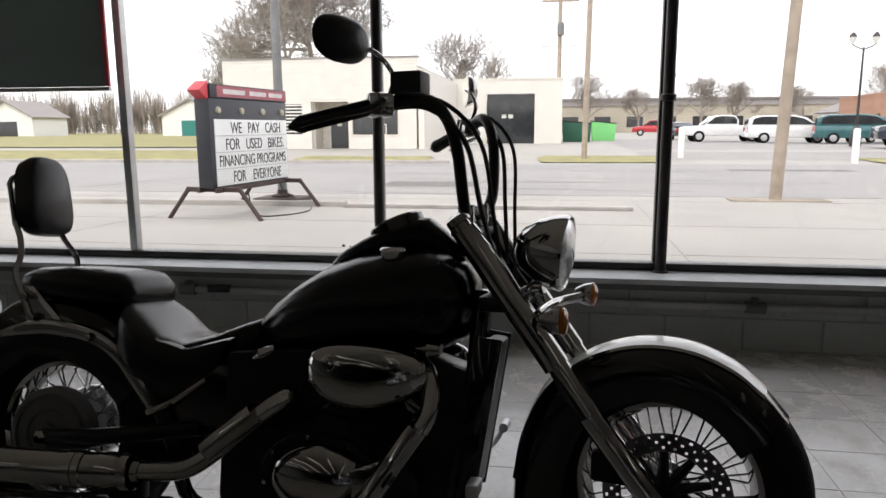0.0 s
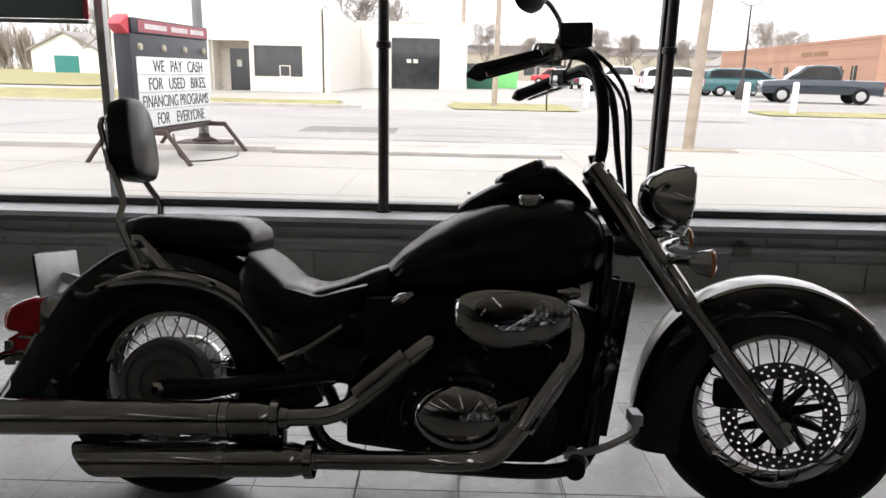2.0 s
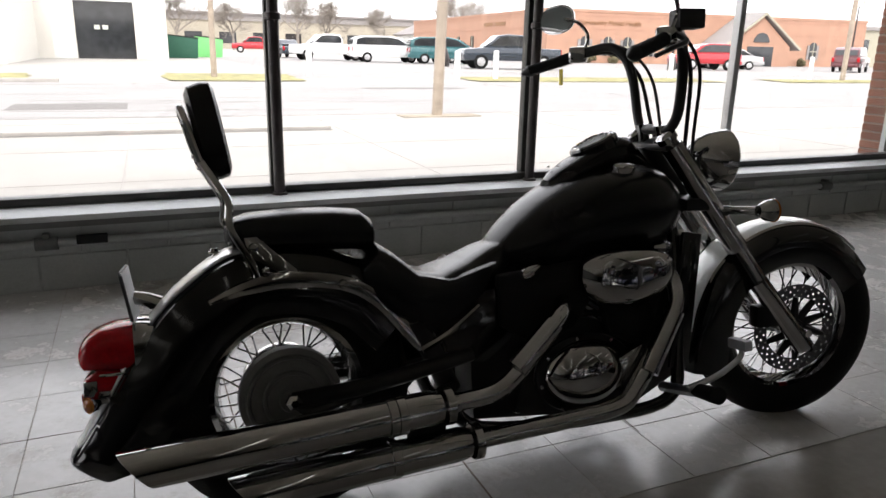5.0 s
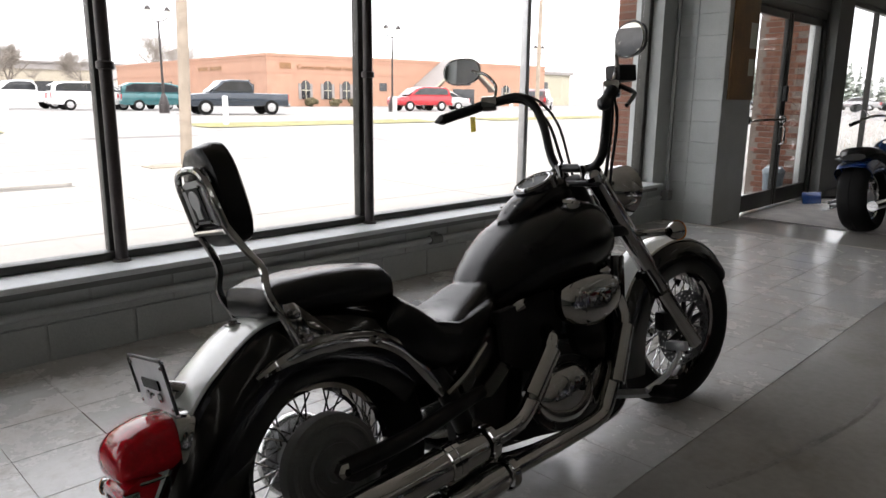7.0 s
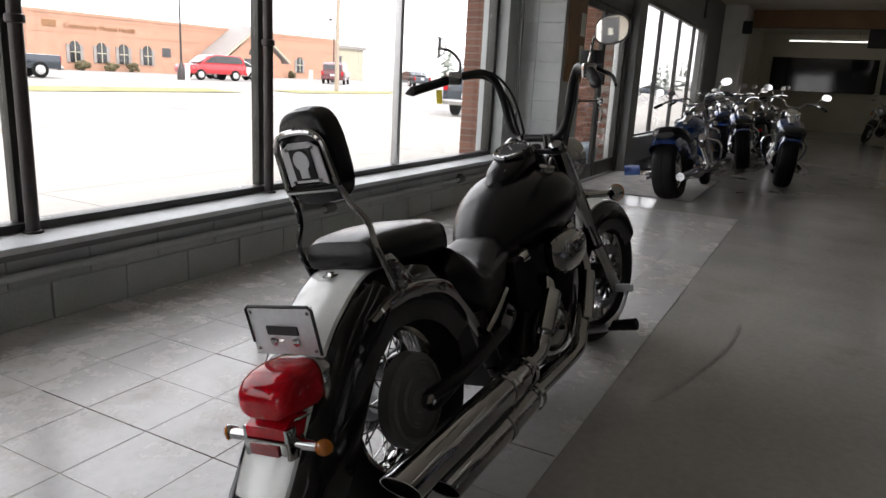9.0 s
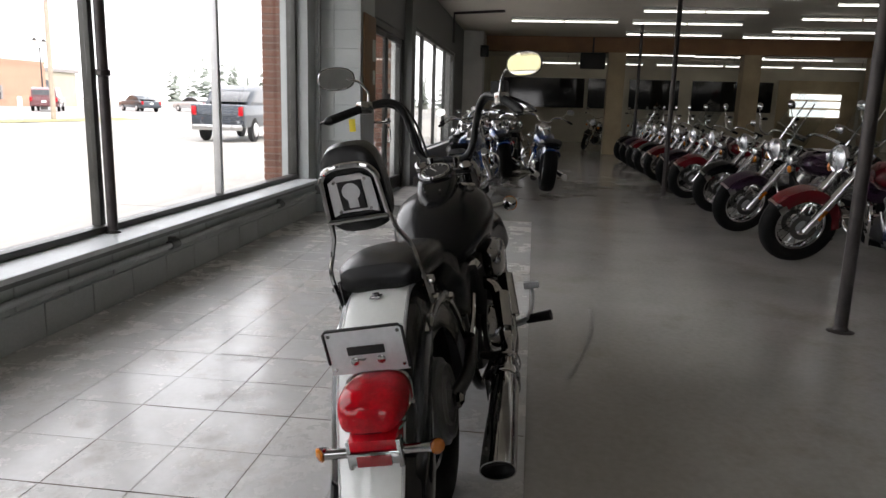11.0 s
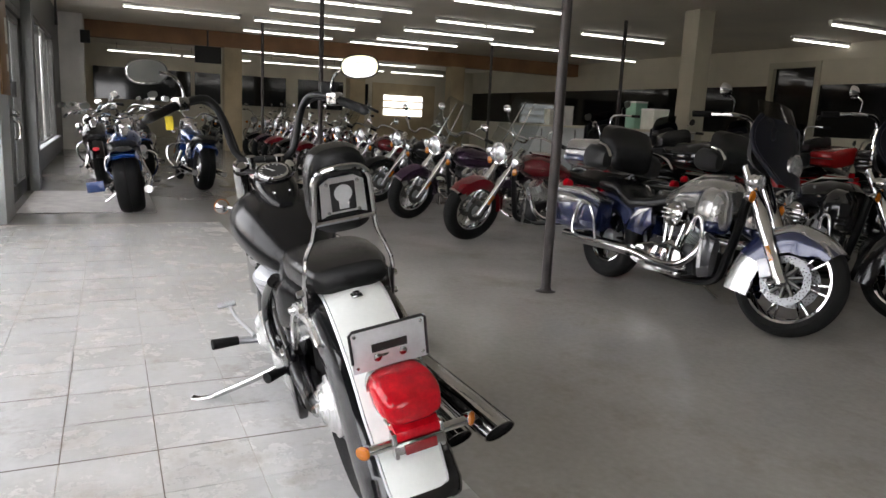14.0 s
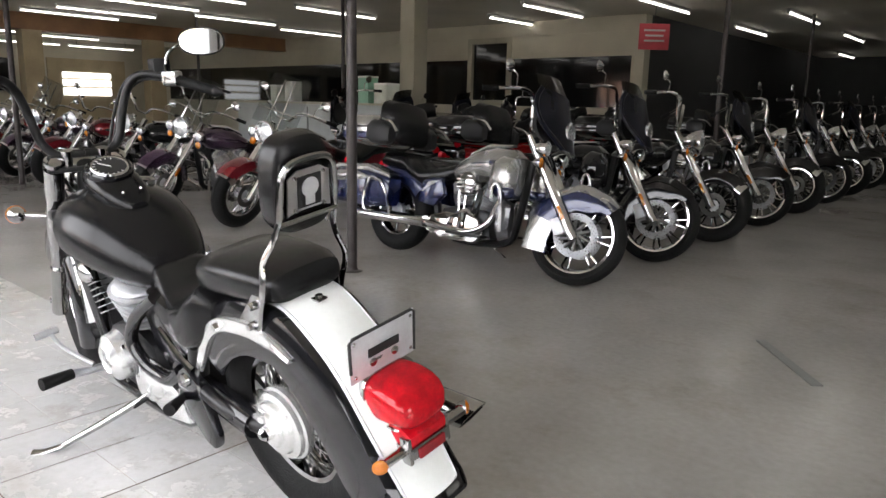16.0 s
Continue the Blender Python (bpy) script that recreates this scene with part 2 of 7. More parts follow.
TREEBARK = mat("grey_bark", (0.26, 0.23, 0.2), 0.9, 0.0, 0.25, 5, 0.3, 40)
WOODPOLE = mat("weathered_pole", (0.36, 0.3, 0.24), 0.85, 0.0, 0.2, 5, 0.25, 60)
GREYPOLE = mat("grey_pole", (0.2, 0.2, 0.2), 0.6, 0.2, 0.15, 5)
SIGNDARK = mat("sign_cabinet", (0.03, 0.032, 0.04), 0.4, 0.2, 0.15, 6)
SIGNWHITE = mat("sign_face", (0.75, 0.76, 0.75), 0.4, 0.0, 0.04, 4)
SIGNRED = mat("sign_header", (0.33, 0.09, 0.11), 0.5)
SIGNARROW = mat("sign_arrow", (0.55, 0.06, 0.08), 0.5)
SIGNLETTER = mat("letter_black", (0.015, 0.015, 0.015), 0.5)
SIGNLETTERLIGHT = mat("letter_pale", (0.6, 0.55, 0.55), 0.5)
STEELBROWN = mat("rusty_steel", (0.07, 0.05, 0.045), 0.65, 0.4, 0.3, 8, 0.1, 80)
REDBRICKFAR = mat("far_brick_wall", (0.43, 0.25, 0.175), 0.85, 0.0, 0.1, 1.2, 0.1, 12, world_space=True)
FARTRIM = mat("pale_brick_course", (0.42, 0.24, 0.17), 0.85)
ROOFGREY = mat("grey_roof", (0.28, 0.26, 0.25), 0.8, 0.0, 0.15, 2)
# distance haze is put into these two colours as pale grey
WOODS = mat("hazed_woods", (0.3, 0.26, 0.23), 0.95, 0.0, 0.35, 0.6, world_space=True)
EVERGREEN = mat("hazed_evergreen", (0.28, 0.31, 0.27), 0.95, 0.0, 0.35, 0.8, world_space=True)
SHRUB = mat("shrub", (0.1, 0.085, 0.045), 0.95, 0.0, 0.35, 3)
WHITEPLASTIC = mat("white_plastic", (0.75, 0.75, 0.73), 0.5)
BANNER = mat("dark_vinyl_banner", (0.02, 0.022, 0.021), 0.5, 0.0, 0.3, 1.5, 0.05, 90)
back = BANNER.node_tree.nodes.new("ShaderNodeBsdfTranslucent")
back.inputs[0].default_value = (0.11, 0.125, 0.115, 1)
both = BANNER.node_tree.nodes.new("ShaderNodeAddShader")
BANNER.node_tree.links.new(BANNER.node_tree.nodes["Principled BSDF"].outputs[0], both.inputs[0])
BANNER.node_tree.links.new(back.outputs[0], both.inputs[1])
BANNER.node_tree.links.new(both.outputs[0], BANNER.node_tree.nodes["Material Output"].inputs[0])
BINGREY = mat("blue_grey_plastic", (0.16, 0.2, 0.23), 0.5, 0.0, 0.1, 8)
MATMAT = mat("entrance_mat", (0.36, 0.345, 0.33), 0.95, 0.0, 0.2, 6, 0.4, 200)


# ---- mesh helpers ----
def part(name, bm, material, parent=None, label="", smooth=40):
    """Links a bmesh as one mesh object, under a thing or part if one is given."""
    me = bpy.data.meshes.new(name)
    bmesh.ops.recalc_face_normals(bm, faces=bm.faces)
    bm.to_mesh(me)
    bm.free()
    me.materials.append(material)
    if smooth:
        me.shade_smooth()
        me.set_sharp_from_angle(angle=radians(smooth))
    ob = new(name, me)
    if parent:
        ob.parent = parent
    if label:
        tagged(ob, label)
    return ob


def thing(name, m, label, category, group="", kind=""):
    ob = new(name)
    ob.empty_display_size = 0.1
    ob.matrix_world = m
    return tagged(ob, label, category, group, kind)


def box(sx, sy, sz, c=(0, 0, 0), bev=0.0, m=None, seg=2):
    bm = bmesh.new()
    bmesh.ops.create_cube(bm, size=1)
    bmesh.ops.scale(bm, vec=(sx, sy, sz), verts=bm.verts)
    if bev:
        bmesh.ops.bevel(bm, geom=bm.edges[:], offset=min(bev, 0.49 * min(sx, sy, sz)), segments=seg, affect="EDGES", profile=0.6)
    bmesh.ops.translate(bm, vec=c, verts=bm.verts)
    if m:
        bm.transform(m)
    return bm


def span(x0, x1, y0, y1, z0, z1, bev=0.0):
    return box(x1 - x0, y1 - y0, z1 - z0, ((x0 + x1) / 2, (y0 + y1) / 2, (z0 + z1) / 2), bev)


def join(*some):
    """One bmesh from several."""
    out = some[0]
    for b in some[1:]:
        me = bpy.data.meshes.new("tmp")
        b.to_mesh(me)
        b.free()
        out.from_mesh(me)
        bpy.data.meshes.remove(me)
    return out


def aim(p, d):
    """The pose at p whose z axis points along d."""
    return Matrix.Translation(p) @ Vector(d).to_track_quat("Z", "Y").to_matrix().to_4x4()


def lathe(profile, m=None, seg=24):
    """Turns (radius, height) pairs round z."""
    bm = bmesh.new()
    rings = []
    for r, h in profile:
        if r < 1e-5:
            rings.append([bm.verts.new((0, 0, h))])
        else:
            rings.append([bm.verts.new((r * math.cos(a), r * math.sin(a), h)) for a in (2 * math.pi * k / seg for k in range(seg))])
    for a, b in zip(rings, rings[1:]):
        for k in range(seg):
            j = (k + 1) % seg
            if len(a) == 1 and len(b) == 1:
                continue
            if len(a) == 1:
                bm.faces.new((a[0], b[k], b[j]))
            elif len(b) == 1:
                bm.faces.new((a[k], a[j], b[0]))
            else:
                bm.faces.new((a[k], a[j], b[j], b[k]))
    if m:
        bm.transform(m)
    return bm


def smooth_path(pts, n=5):
    """Catmull-Rom through the points."""
    p = [Vector(q) for q in pts]
    p = [2 * p[0] - p[1], *p, 2 * p[-1] - p[-2]]
    out = []
    for i in range(1, len(p) - 2):
        for k in range(n):
            t = k / n
            a, b, c, d = p[i - 1], p[i], p[i + 1], p[i + 2]
            out.append(0.5 * (2 * b + (c - a) * t + (2 * a - 5 * b + 4 * c - d) * t * t + (3 * b - a - 3 * c + d) * t**3))
    return [*out, p[-2]]


def tube(pts, r, seg=10, n=5, m=None, flat=1.0):
    """A round bar along the points; r is one radius or one for each end."""
    path = smooth_path(pts, n) if n > 1 and len(pts) > 2 else [Vector(p) for p in pts]
    r0, r1 = (r, r) if not isinstance(r, (tuple, list)) else r
    bm = bmesh.new()
    rings, side = [], None
    for i, p in enumerate(path):
        d = (path[min(i + 1, len(path) - 1)] - path[max(i - 1, 0)]).normalized()
        if side is None:
            side = d.cross(Vector((0, 0, 1)) if abs(d.z) < 0.9 else Vector((0, 1, 0))).normalized()
        side = (side - d * side.dot(d)).normalized()
        up = d.cross(side)
        rr = r0 + (r1 - r0) * i / max(1, len(path) - 1)
        rings.append([bm.verts.new(p + rr * (math.cos(a) * side + flat * math.sin(a) * up)) for a in (2 * math.pi * k / seg for k in range(seg))])
    for a, b in zip(rings, rings[1:]):
        for k in range(seg):
            j = (k + 1) % seg
            bm.faces.new((a[k], a[j], b[j], b[k]))
    bm.faces.new(rings[0][::-1])
    bm.faces.new(rings[-1])
    if m:
        bm.transform(m)
    return bm


def loft(rings, m=None, caps=True):
    """Skins closed rings of equal counts."""
    bm = bmesh.new()
    vs = [[bm.verts.new(p) for p in ring] for ring in rings]
    n = len(vs[0])
    for a, b in zip(vs, vs[1:]):
        for k in range(n):
            j = (k + 1) % n
            bm.faces.new((a[k], a[j], b[j], b[k]))
    if caps:
        bm.faces.new(vs[0][::-1])
        bm.faces.new(vs[-1])
    if m:
        bm.transform(m)
    return bm


def oval(x, cz, hw, hh, power=2.4, n=28, cy=0.0, low=1.0):
    """A ring across x: a rounded box of half width hw and half height hh; low squeezes its lower half's width."""
    ring = []
    for k in range(n):
        a = 2 * math.pi * k / n
        c, s = math.cos(a), math.sin(a)
        y = math.copysign(abs(c) ** (2 / power), c) * hw
        z = math.copysign(abs(s) ** (2 / power), s) * hh
        if s < 0:
            y *= 1 + (low - 1) * abs(s)
        ring.append(Vector((x, cy + y, cz + z)))
    return ring


def shell(grid, thick=0.004, m=None):
    """A sheet from a grid of points, given thickness."""
    bm = bmesh.new()
    vs = [[bm.verts.new(p) for p in row] for row in grid]
    for a, b in zip(vs, vs[1:]):
        for k in range(len(a) - 1):
            bm.faces.new((a[k], a[k + 1], b[k + 1], b[k]))
    bmesh.ops.recalc_face_normals(bm, faces=bm.faces)
    bm.normal_update()
    back = [[bm.verts.new(v.co - thick * v.normal) for v in row] for row in vs]
    for a, b in zip(back, back[1:]):
        for k in range(len(a) - 1):
            bm.faces.new((a[k], b[k], b[k + 1], a[k + 1]))
    rim = [*((vs[0][k], vs[0][k + 1], back[0][k + 1], back[0][k]) for k in range(len(vs[0]) - 1)), *((vs[-1][k], vs[-1][k + 1], back[-1][k + 1], back[-1][k]) for k in range(len(vs[0]) - 1))]
    for r in range(len(vs) - 1):
        for c in (0, -1):
            rim.append((vs[r][c], vs[r + 1][c], back[r + 1][c], back[r][c]))
    for f in rim:
        bm.faces.new(f)
    if m:
        bm.transform(m)
    return bm


def slab(outline, y0, y1, bev=0.0, m=None):
    """An outline of (x, z) extruded from y0 to y1."""
    bm = bmesh.new()
    a = [bm.verts.new((x, y0, z)) for x, z in outline]
    b = [bm.verts.new((x, y1, z)) for x, z in outline]
    n = len(a)
    bm.faces.new(a)
    bm.faces.new(b[::-1])
    for k in range(n):
        j = (k + 1) % n
        bm.faces.new((a[k], b[k], b[j], a[j]))
    bmesh.ops.recalc_face_normals(bm, faces=bm.faces)
    if bev:
        bmesh.ops.bevel(bm, geom=bm.edges[:], offset=bev, segments=2, affect="EDGES", profile=0.6)
    if m:
        bm.transform(m)
    return bm


def ball(r, c, sc=(1, 1, 1), seg=16, m=None):
    bm = bmesh.new()
    bmesh.ops.create_uvsphere(bm, u_segments=seg, v_segments=seg // 2 + 2, radius=r)
    bmesh.ops.scale(bm, vec=sc, verts=bm.verts)
    bmesh.ops.translate(bm, vec=c, verts=bm.verts)
    if m:
        bm.transform(m)
    return bm


def letters(text, size, m, material, parent, name="lettering", depth=0.004, spread=1.0, width=0.0):
    """Raised letters in the built-in font, as a mesh; x runs along the text, y up."""
    cu = bpy.data.curves.new("text", "FONT")
    cu.body, cu.size, cu.extrude, cu.align_x, cu.space_character = text, size, depth, "CENTER", spread
    tmp = new("text", cu)
    me = bpy.data.meshes.new_from_object(tmp.evaluated_get(bpy.context.evaluated_depsgraph_get()))
    bpy.data.objects.remove(tmp)
    bpy.data.curves.remove(cu)
    if width:
        xs = [v.co.x for v in me.vertices]
        me.transform(Matrix.Diagonal((width / (max(xs) - min(xs)), 1, 1, 1)))
    me.transform(m)
    me.materials.clear()
    me.materials.append(material)
    me.name = name
    ob = new(name, me)
    ob.parent = parent
    return ob

# ---- the showroom ----
def struct(name, bm, material, label, category, smooth=0):
    return tagged(part(name, bm, material, None, "", smooth), label, category, "", "structure")


H = 3.3  # ceiling
floor = struct("floor", span(-10, 26.2, -28, 4.15, -0.2, 0), DIMMED_FLOOR, "grey painted showroom floor with scuffs, darkened where window light fades", "floor")
struct("ceiling", span(-10.3, 26.4, -28.2, 4.15, H, H + 0.2), CEIL, "tan flat ceiling with water marks", "ceiling")
# window wall
wall_window = struct("wall_north", join(span(-10.2, 4.35, 3.86, 4.16, -0.15, 0.37), span(-10.2, 4.35, 3.86, 4.16, 2.85, H), span(4.1, 4.35, 3.862, 4.158, 0.37, 2.85), span(-10.2, -5.85, 3.862, 4.158, 0.37, 2.85)), BLOCK, "grey painted block wall under the shop window", "wall")
struct("wall_west", join(span(-10.3, -10, -28, 3.86, 0, 0.4), span(-10.3, -10, -28, 3.86, 2.8, H), span(-10.3, -10, -28, 1.0, 0.4, 2.8), span(-10.3, -10, 3.6, 3.86, 0.4, 2.8)), BLOCK, "grey painted block side wall", "wall")
struct("wall_south", span(-10, 5, -28.2, -28, 0, H), BACKWALL, "dark back wall of the showroom", "wall")
struct("window_sill", span(-5.85, 4.1, 3.74, 4.05, 0.372, 0.402, 0.006), SILL, "pale painted window sill board", "window sill")
struct("sill_trim", span(-10, 4.1, 3.80, 3.858, 0.33, 0.37), BLOCKDARK, "dark grey timber trim below the sill", "trim")

win = thing("window_1", Matrix.Identity(4), "long shop window with dark mullions and clear panes", "window", "", "structure")
part("window_frame", join(span(-5.85, 4.1, 3.975, 4.07, 0.404, 0.445, 0.004), span(-5.85, 4.1, 3.975, 4.07, 2.79, 2.848, 0.004), span(-5.848, -5.79, 3.975, 4.07, 0.447, 2.788, 0.004), span(4.035, 4.098, 3.975, 4.07, 0.447, 2.788, 0.004)), BRONZE, win)
MULLIONS = (-4.2, -2.6, -1.015, 0.565, 2.24)
for k, x in enumerate(MULLIONS):
    slim = k in (0, 1, 4)
    part("mullion", span(x - 0.024, x + 0.024, 4.0, 4.06, 0.447, 2.788, 0.004), MULLALU if slim else BRONZE, win, "aluminium mullion" if slim else "")
edges = (-5.79, *MULLIONS, 4.035)
for a, b in zip(edges, edges[1:]):
    pane = part("pane", span(a + 0.026, b - 0.026, 4.025, 4.031, 0.447, 2.788), GLASS, win)
    pane.visible_shadow = False
for x in (-1.015, 0.565):
    post = thing("support_post", pose(x + 0.012, 3.95, 0.402), "dark steel pipe post with a coupling ring against the window", "post", "window posts", "structure")
    part("pipe", lathe([(0, 0), (0.045, 0), (0.04, 0.012), (0.03, 0.014), (0.03, 2.42), (0, 2.42)]), POSTMAT, post)
    part("coupling", lathe([(0.033, 0.92), (0.041, 0.925), (0.041, 0.955), (0.033, 0.96)]), POSTMAT, post)

# glazing of the west side
west = thing("window_3", Matrix.Identity(4), "side window with slim aluminium mullions", "window", "", "structure")
for k in range(3):
    y = 1.0 + 1.3 * k
    e = (0.03, 0, -0.03)[k]
    part("mullion", span(-10.2, -10.1, y - 0.03 + e, y + 0.03 + e, 0.402, 2.798), MULLALU, west)
    if k < 2:
        pane = part("pane", span(-10.16, -10.154, y + 0.07, y + 1.23, 0.402, 2.798), GLASS, west)
        pane.visible_shadow = False

# heating pipe along the wall with its couplings
pipe = thing("wall_pipe", pose(0, 0, 0), "grey painted heating pipe with couplings along the wall", "pipe", "", "structure")
part("pipe_run", tube([(-10, 3.82, 0.25), (4.2, 3.82, 0.25)], 0.02, 10, 1), BLOCK, pipe)
for x in (-2.15, 1.05, 3.1):
    part("coupling", join(tube([(x - 0.05, 3.82, 0.25), (x + 0.05, 3.82, 0.25)], 0.032, 10, 1), box(0.03, 0.05, 0.03, (x, 3.83, 0.285), 0.005)), BLOCKDARK, pipe)
outlet = thing("wall_box", pose(-2.05, 3.842, 0.25), "small black junction box on the wall", "junction box")
part("cover", box(0.14, 0.03, 0.045, (0.1, -0.03, 0.012), 0.006), BLACKPLASTIC, outlet)

# block pier between window and door, and the door bay
pier = struct("wall_pier", span(4.4, 5.06, 3.36, 4.16, 0, H), BLOCK, "grey painted block pier beside the entrance", "wall")
struct("wall_door_head", span(5.06, 7.3, 3.41, 3.7, 2.25, H), BLOCKDARK, "dark wall above the entrance door", "wall")
struct("wall_post", span(7.3, 7.62, 3.3, 3.6, 0, H), BLOCKDARK, "dark grey wall post beside the entrance", "wall")
struct("wall_north_far", join(span(7.62, 8.55, 3.5, 3.74, 0, H), span(14.7, 17.0, 3.5, 3.74, 0, H), span(8.55, 14.7, 3.5, 3.74, 0, 0.4), span(8.55, 14.7, 3.5, 3.74, 2.52, H)), BLOCKDARK, "dark grey wall round the far shop window", "wall")
struct("wall_pier_far", span(16.7, 17.5, 2.95, 3.49, 0, H), BLOCKPALE, "painted pier at the far end of the windows, lightened for window light", "wall")
struct("wall_back_side", span(17.0, 26.2, 3.3, 3.6, 0, H), BEIGE, "pale wall of the back room", "wall")
riser = thing("corner_pipe", pose(4.25, 3.78, 0), "thin grey conduit running up the corner by the pier", "pipe", "", "structure")
part("conduit", tube([(0.0, 0, 0.3), (0.0, 0, 3.25)], 0.018, 8, 1), BLOCKDARK, riser)
part("elbow", box(0.09, 0.09, 0.1, (0, 0, 0.27), 0.015), BLOCKDARK, riser)

door = thing("door_1", Matrix.Identity(4), "glazed dark bronze double entrance door, closed", "door", "", "structure")
for x0, x1 in ((5.065, 5.13), (7.235, 7.297)):
    part("jamb", span(x0, x1, 3.41, 3.53, 0.0, 2.245, 0.005), BRONZE, door)
part("head_rail", span(5.135, 7.23, 3.41, 3.53, 2.16, 2.245, 0.005), BRONZE, door)
part("reveal", span(7.24, 7.298, 3.535, 3.6, 0.0, 2.245, 0.004), WHITE, door, "white painted reveal beside the door")
for x0, x1, lock in ((5.14, 6.165, 6.11), (6.19, 7.225, None)):
    leaf = part("door_leaf", join(span(x0, x0 + 0.055, 3.44, 3.49, 0.02, 2.15, 0.004), span(x1 - 0.055, x1, 3.44, 3.49, 0.02, 2.15, 0.004), span(x0 + 0.057, x1 - 0.057, 3.44, 3.49, 0.02, 0.2, 0.004), span(x0 + 0.057, x1 - 0.057, 3.44, 3.49, 2.08, 2.15, 0.004)), BRONZE, door)
    if lock:
        part("push_bar", join(tube([(x0 + 0.03, 3.38, 1.0), (x1 - 0.03, 3.38, 1.0)], 0.014, 8, 1), box(0.05, 0.06, 0.08, (x0 + 0.03, 3.41, 1.0), 0.01), box(0.05, 0.06, 0.08, (x1 - 0.03, 3.41, 1.0), 0.01)), CHROME, leaf)
        part("lock", box(0.06, 0.05, 0.17, (lock + 0.03, 3.415, 1.28), 0.01), BLACKPLASTIC, leaf)
        part("pull_handle", tube([(lock + 0.02, 3.43, 0.72), (lock + 0.02, 3.38, 0.74), (lock + 0.02, 3.38, 0.9), (lock + 0.02, 3.43, 0.92)], 0.012, 8), CHROME, leaf)
    p = part("pane", span(x0 + 0.057, x1 - 0.057, 3.462, 3.468, 0.202, 2.078), GLASS, leaf)
    p.visible_shadow = False
board = thing("notice_board", pose(4.745, 3.344, 1.7), "brown wooden notice board with pinned papers on the pier", "notice board")
part("panel", box(0.56, 0.02, 0.98, (0, 0, 0), 0.004), BOARD, board)
for bx, bz, bw, bh in ((0.17, 0.12, 0.15, 0.24), (0.17, -0.18, 0.12, 0.16)):
    part("paper", box(bw, 0.003, bh, (bx, -0.013, bz)), PAPER, board)
bin_ob = thing("litter_bin", pose(7.06, 3.78, -0.145), "blue-grey plastic litter bin outside the entrance", "litter bin")
part("bin_body", lathe([(0, 0), (0.1, 0), (0.125, 0.42), (0.13, 0.43), (0.13, 0.45), (0, 0.45)], Matrix.Identity(4), 20), BINGREY, bin_ob)
part("bin_lid", lathe([(0.135, 0.45), (0.135, 0.475), (0.09, 0.53), (0, 0.55)], Matrix.Identity(4), 20), BINGREY, bin_ob)
tagged(part("door_mat", box(2.1, 1.36, 0.012, (6.15, 2.68, 0.007), 0.004), MATMAT, None, "", 0), "worn grey entrance mat on the floor by the door", "door mat")

win2 = thing("window_2", Matrix.Identity(4), "second long shop window with slim mullions", "window", "", "structure")
part("window_frame", join(span(8.55, 14.7, 3.52, 3.6, 0.402, 0.45), span(8.55, 14.7, 3.52, 3.6, 2.46, 2.518), span(8.55, 8.6, 3.52, 3.6, 0.452, 2.458), span(14.65, 14.7, 3.52, 3.6, 0.452, 2.458)), BRONZE, win2)
part("window_sill", span(8.5, 14.75, 3.42, 3.515, 0.402, 0.425, 0.005), SILL, win2)
xs = [8.6, 9.83, 11.5, 13.1, 14.65]
for x in xs[1:-1]:
    part("mullion", span(x - 0.022, x + 0.022, 3.525, 3.595, 0.452, 2.458), BRONZE, win2)
for a, b in zip(xs, xs[1:]):
    p = part("pane", span(a + 0.024, b - 0.024, 3.557, 3.562, 0.452, 2.458), GLASS, win2)
    p.visible_shadow = False

# back room: far wall with dark glazing, beam on columns
struct("wall_east", span(26.0, 26.3, -14, 3.6, 0, H), BEIGE, "beige far wall of the back room", "wall")
for y0, y1 in ((-0.45, 2.9), (-1.55, -0.6), (-4.1, -2.2), (-6.5, -4.6), (-7.6, -6.9)):
    struct("far_window", span(25.9, 25.99, y0, y1, 1.35, 2.5), DARKWALL, "dark glazed panel in the far wall", "window")
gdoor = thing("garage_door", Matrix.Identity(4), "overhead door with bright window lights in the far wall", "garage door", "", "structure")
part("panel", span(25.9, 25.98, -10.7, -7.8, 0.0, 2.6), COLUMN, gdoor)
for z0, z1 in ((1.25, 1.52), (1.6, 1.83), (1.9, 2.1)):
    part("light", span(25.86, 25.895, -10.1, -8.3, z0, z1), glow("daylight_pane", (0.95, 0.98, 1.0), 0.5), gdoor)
struct("beam", span(17.9, 18.3, -14, 2.94, 2.88, H), BROWNBEAM, "brown painted ceiling beam across the room", "beam")
for y in (-0.8, -4.5, -7.9):
    struct("column", span(17.88, 18.32, y - 0.24, y + 0.24, 0, 2.878), COLUMN, "tan painted column under the brown beam", "column")
# office partition on the far side
struct("wall_office", join(span(4.6, 26.0, -12.9, -12.6, 0, 1.2), span(4.6, 26.0, -12.9, -12.6, 2.95, H), span(4.6, 4.9, -12.9, -12.6, 1.2, 2.95)), BEIGE, "cream partition wall of the office", "wall")
struct("office_end_wall", span(4.6, 4.9, -28, -12.9, 0, H), BACKWALL, "dark end wall beyond the office", "wall")
for x0, x1, mt in ((4.9, 8.3, DARKWALL), (9.75, 26.0, DARKWALL)):
    struct("office_band", span(x0, x1, -12.85, -12.65, 1.2, 2.4), mt, "dark glazed band in the office wall", "window")
    struct("office_wall_top", span(x0, x1, -12.88, -12.62, 2.4, 2.95), BEIGE, "cream wall above the dark band", "wall")
oww = thing("office_window", Matrix.Identity(4), "cream framed office window with panes", "window", "", "structure")
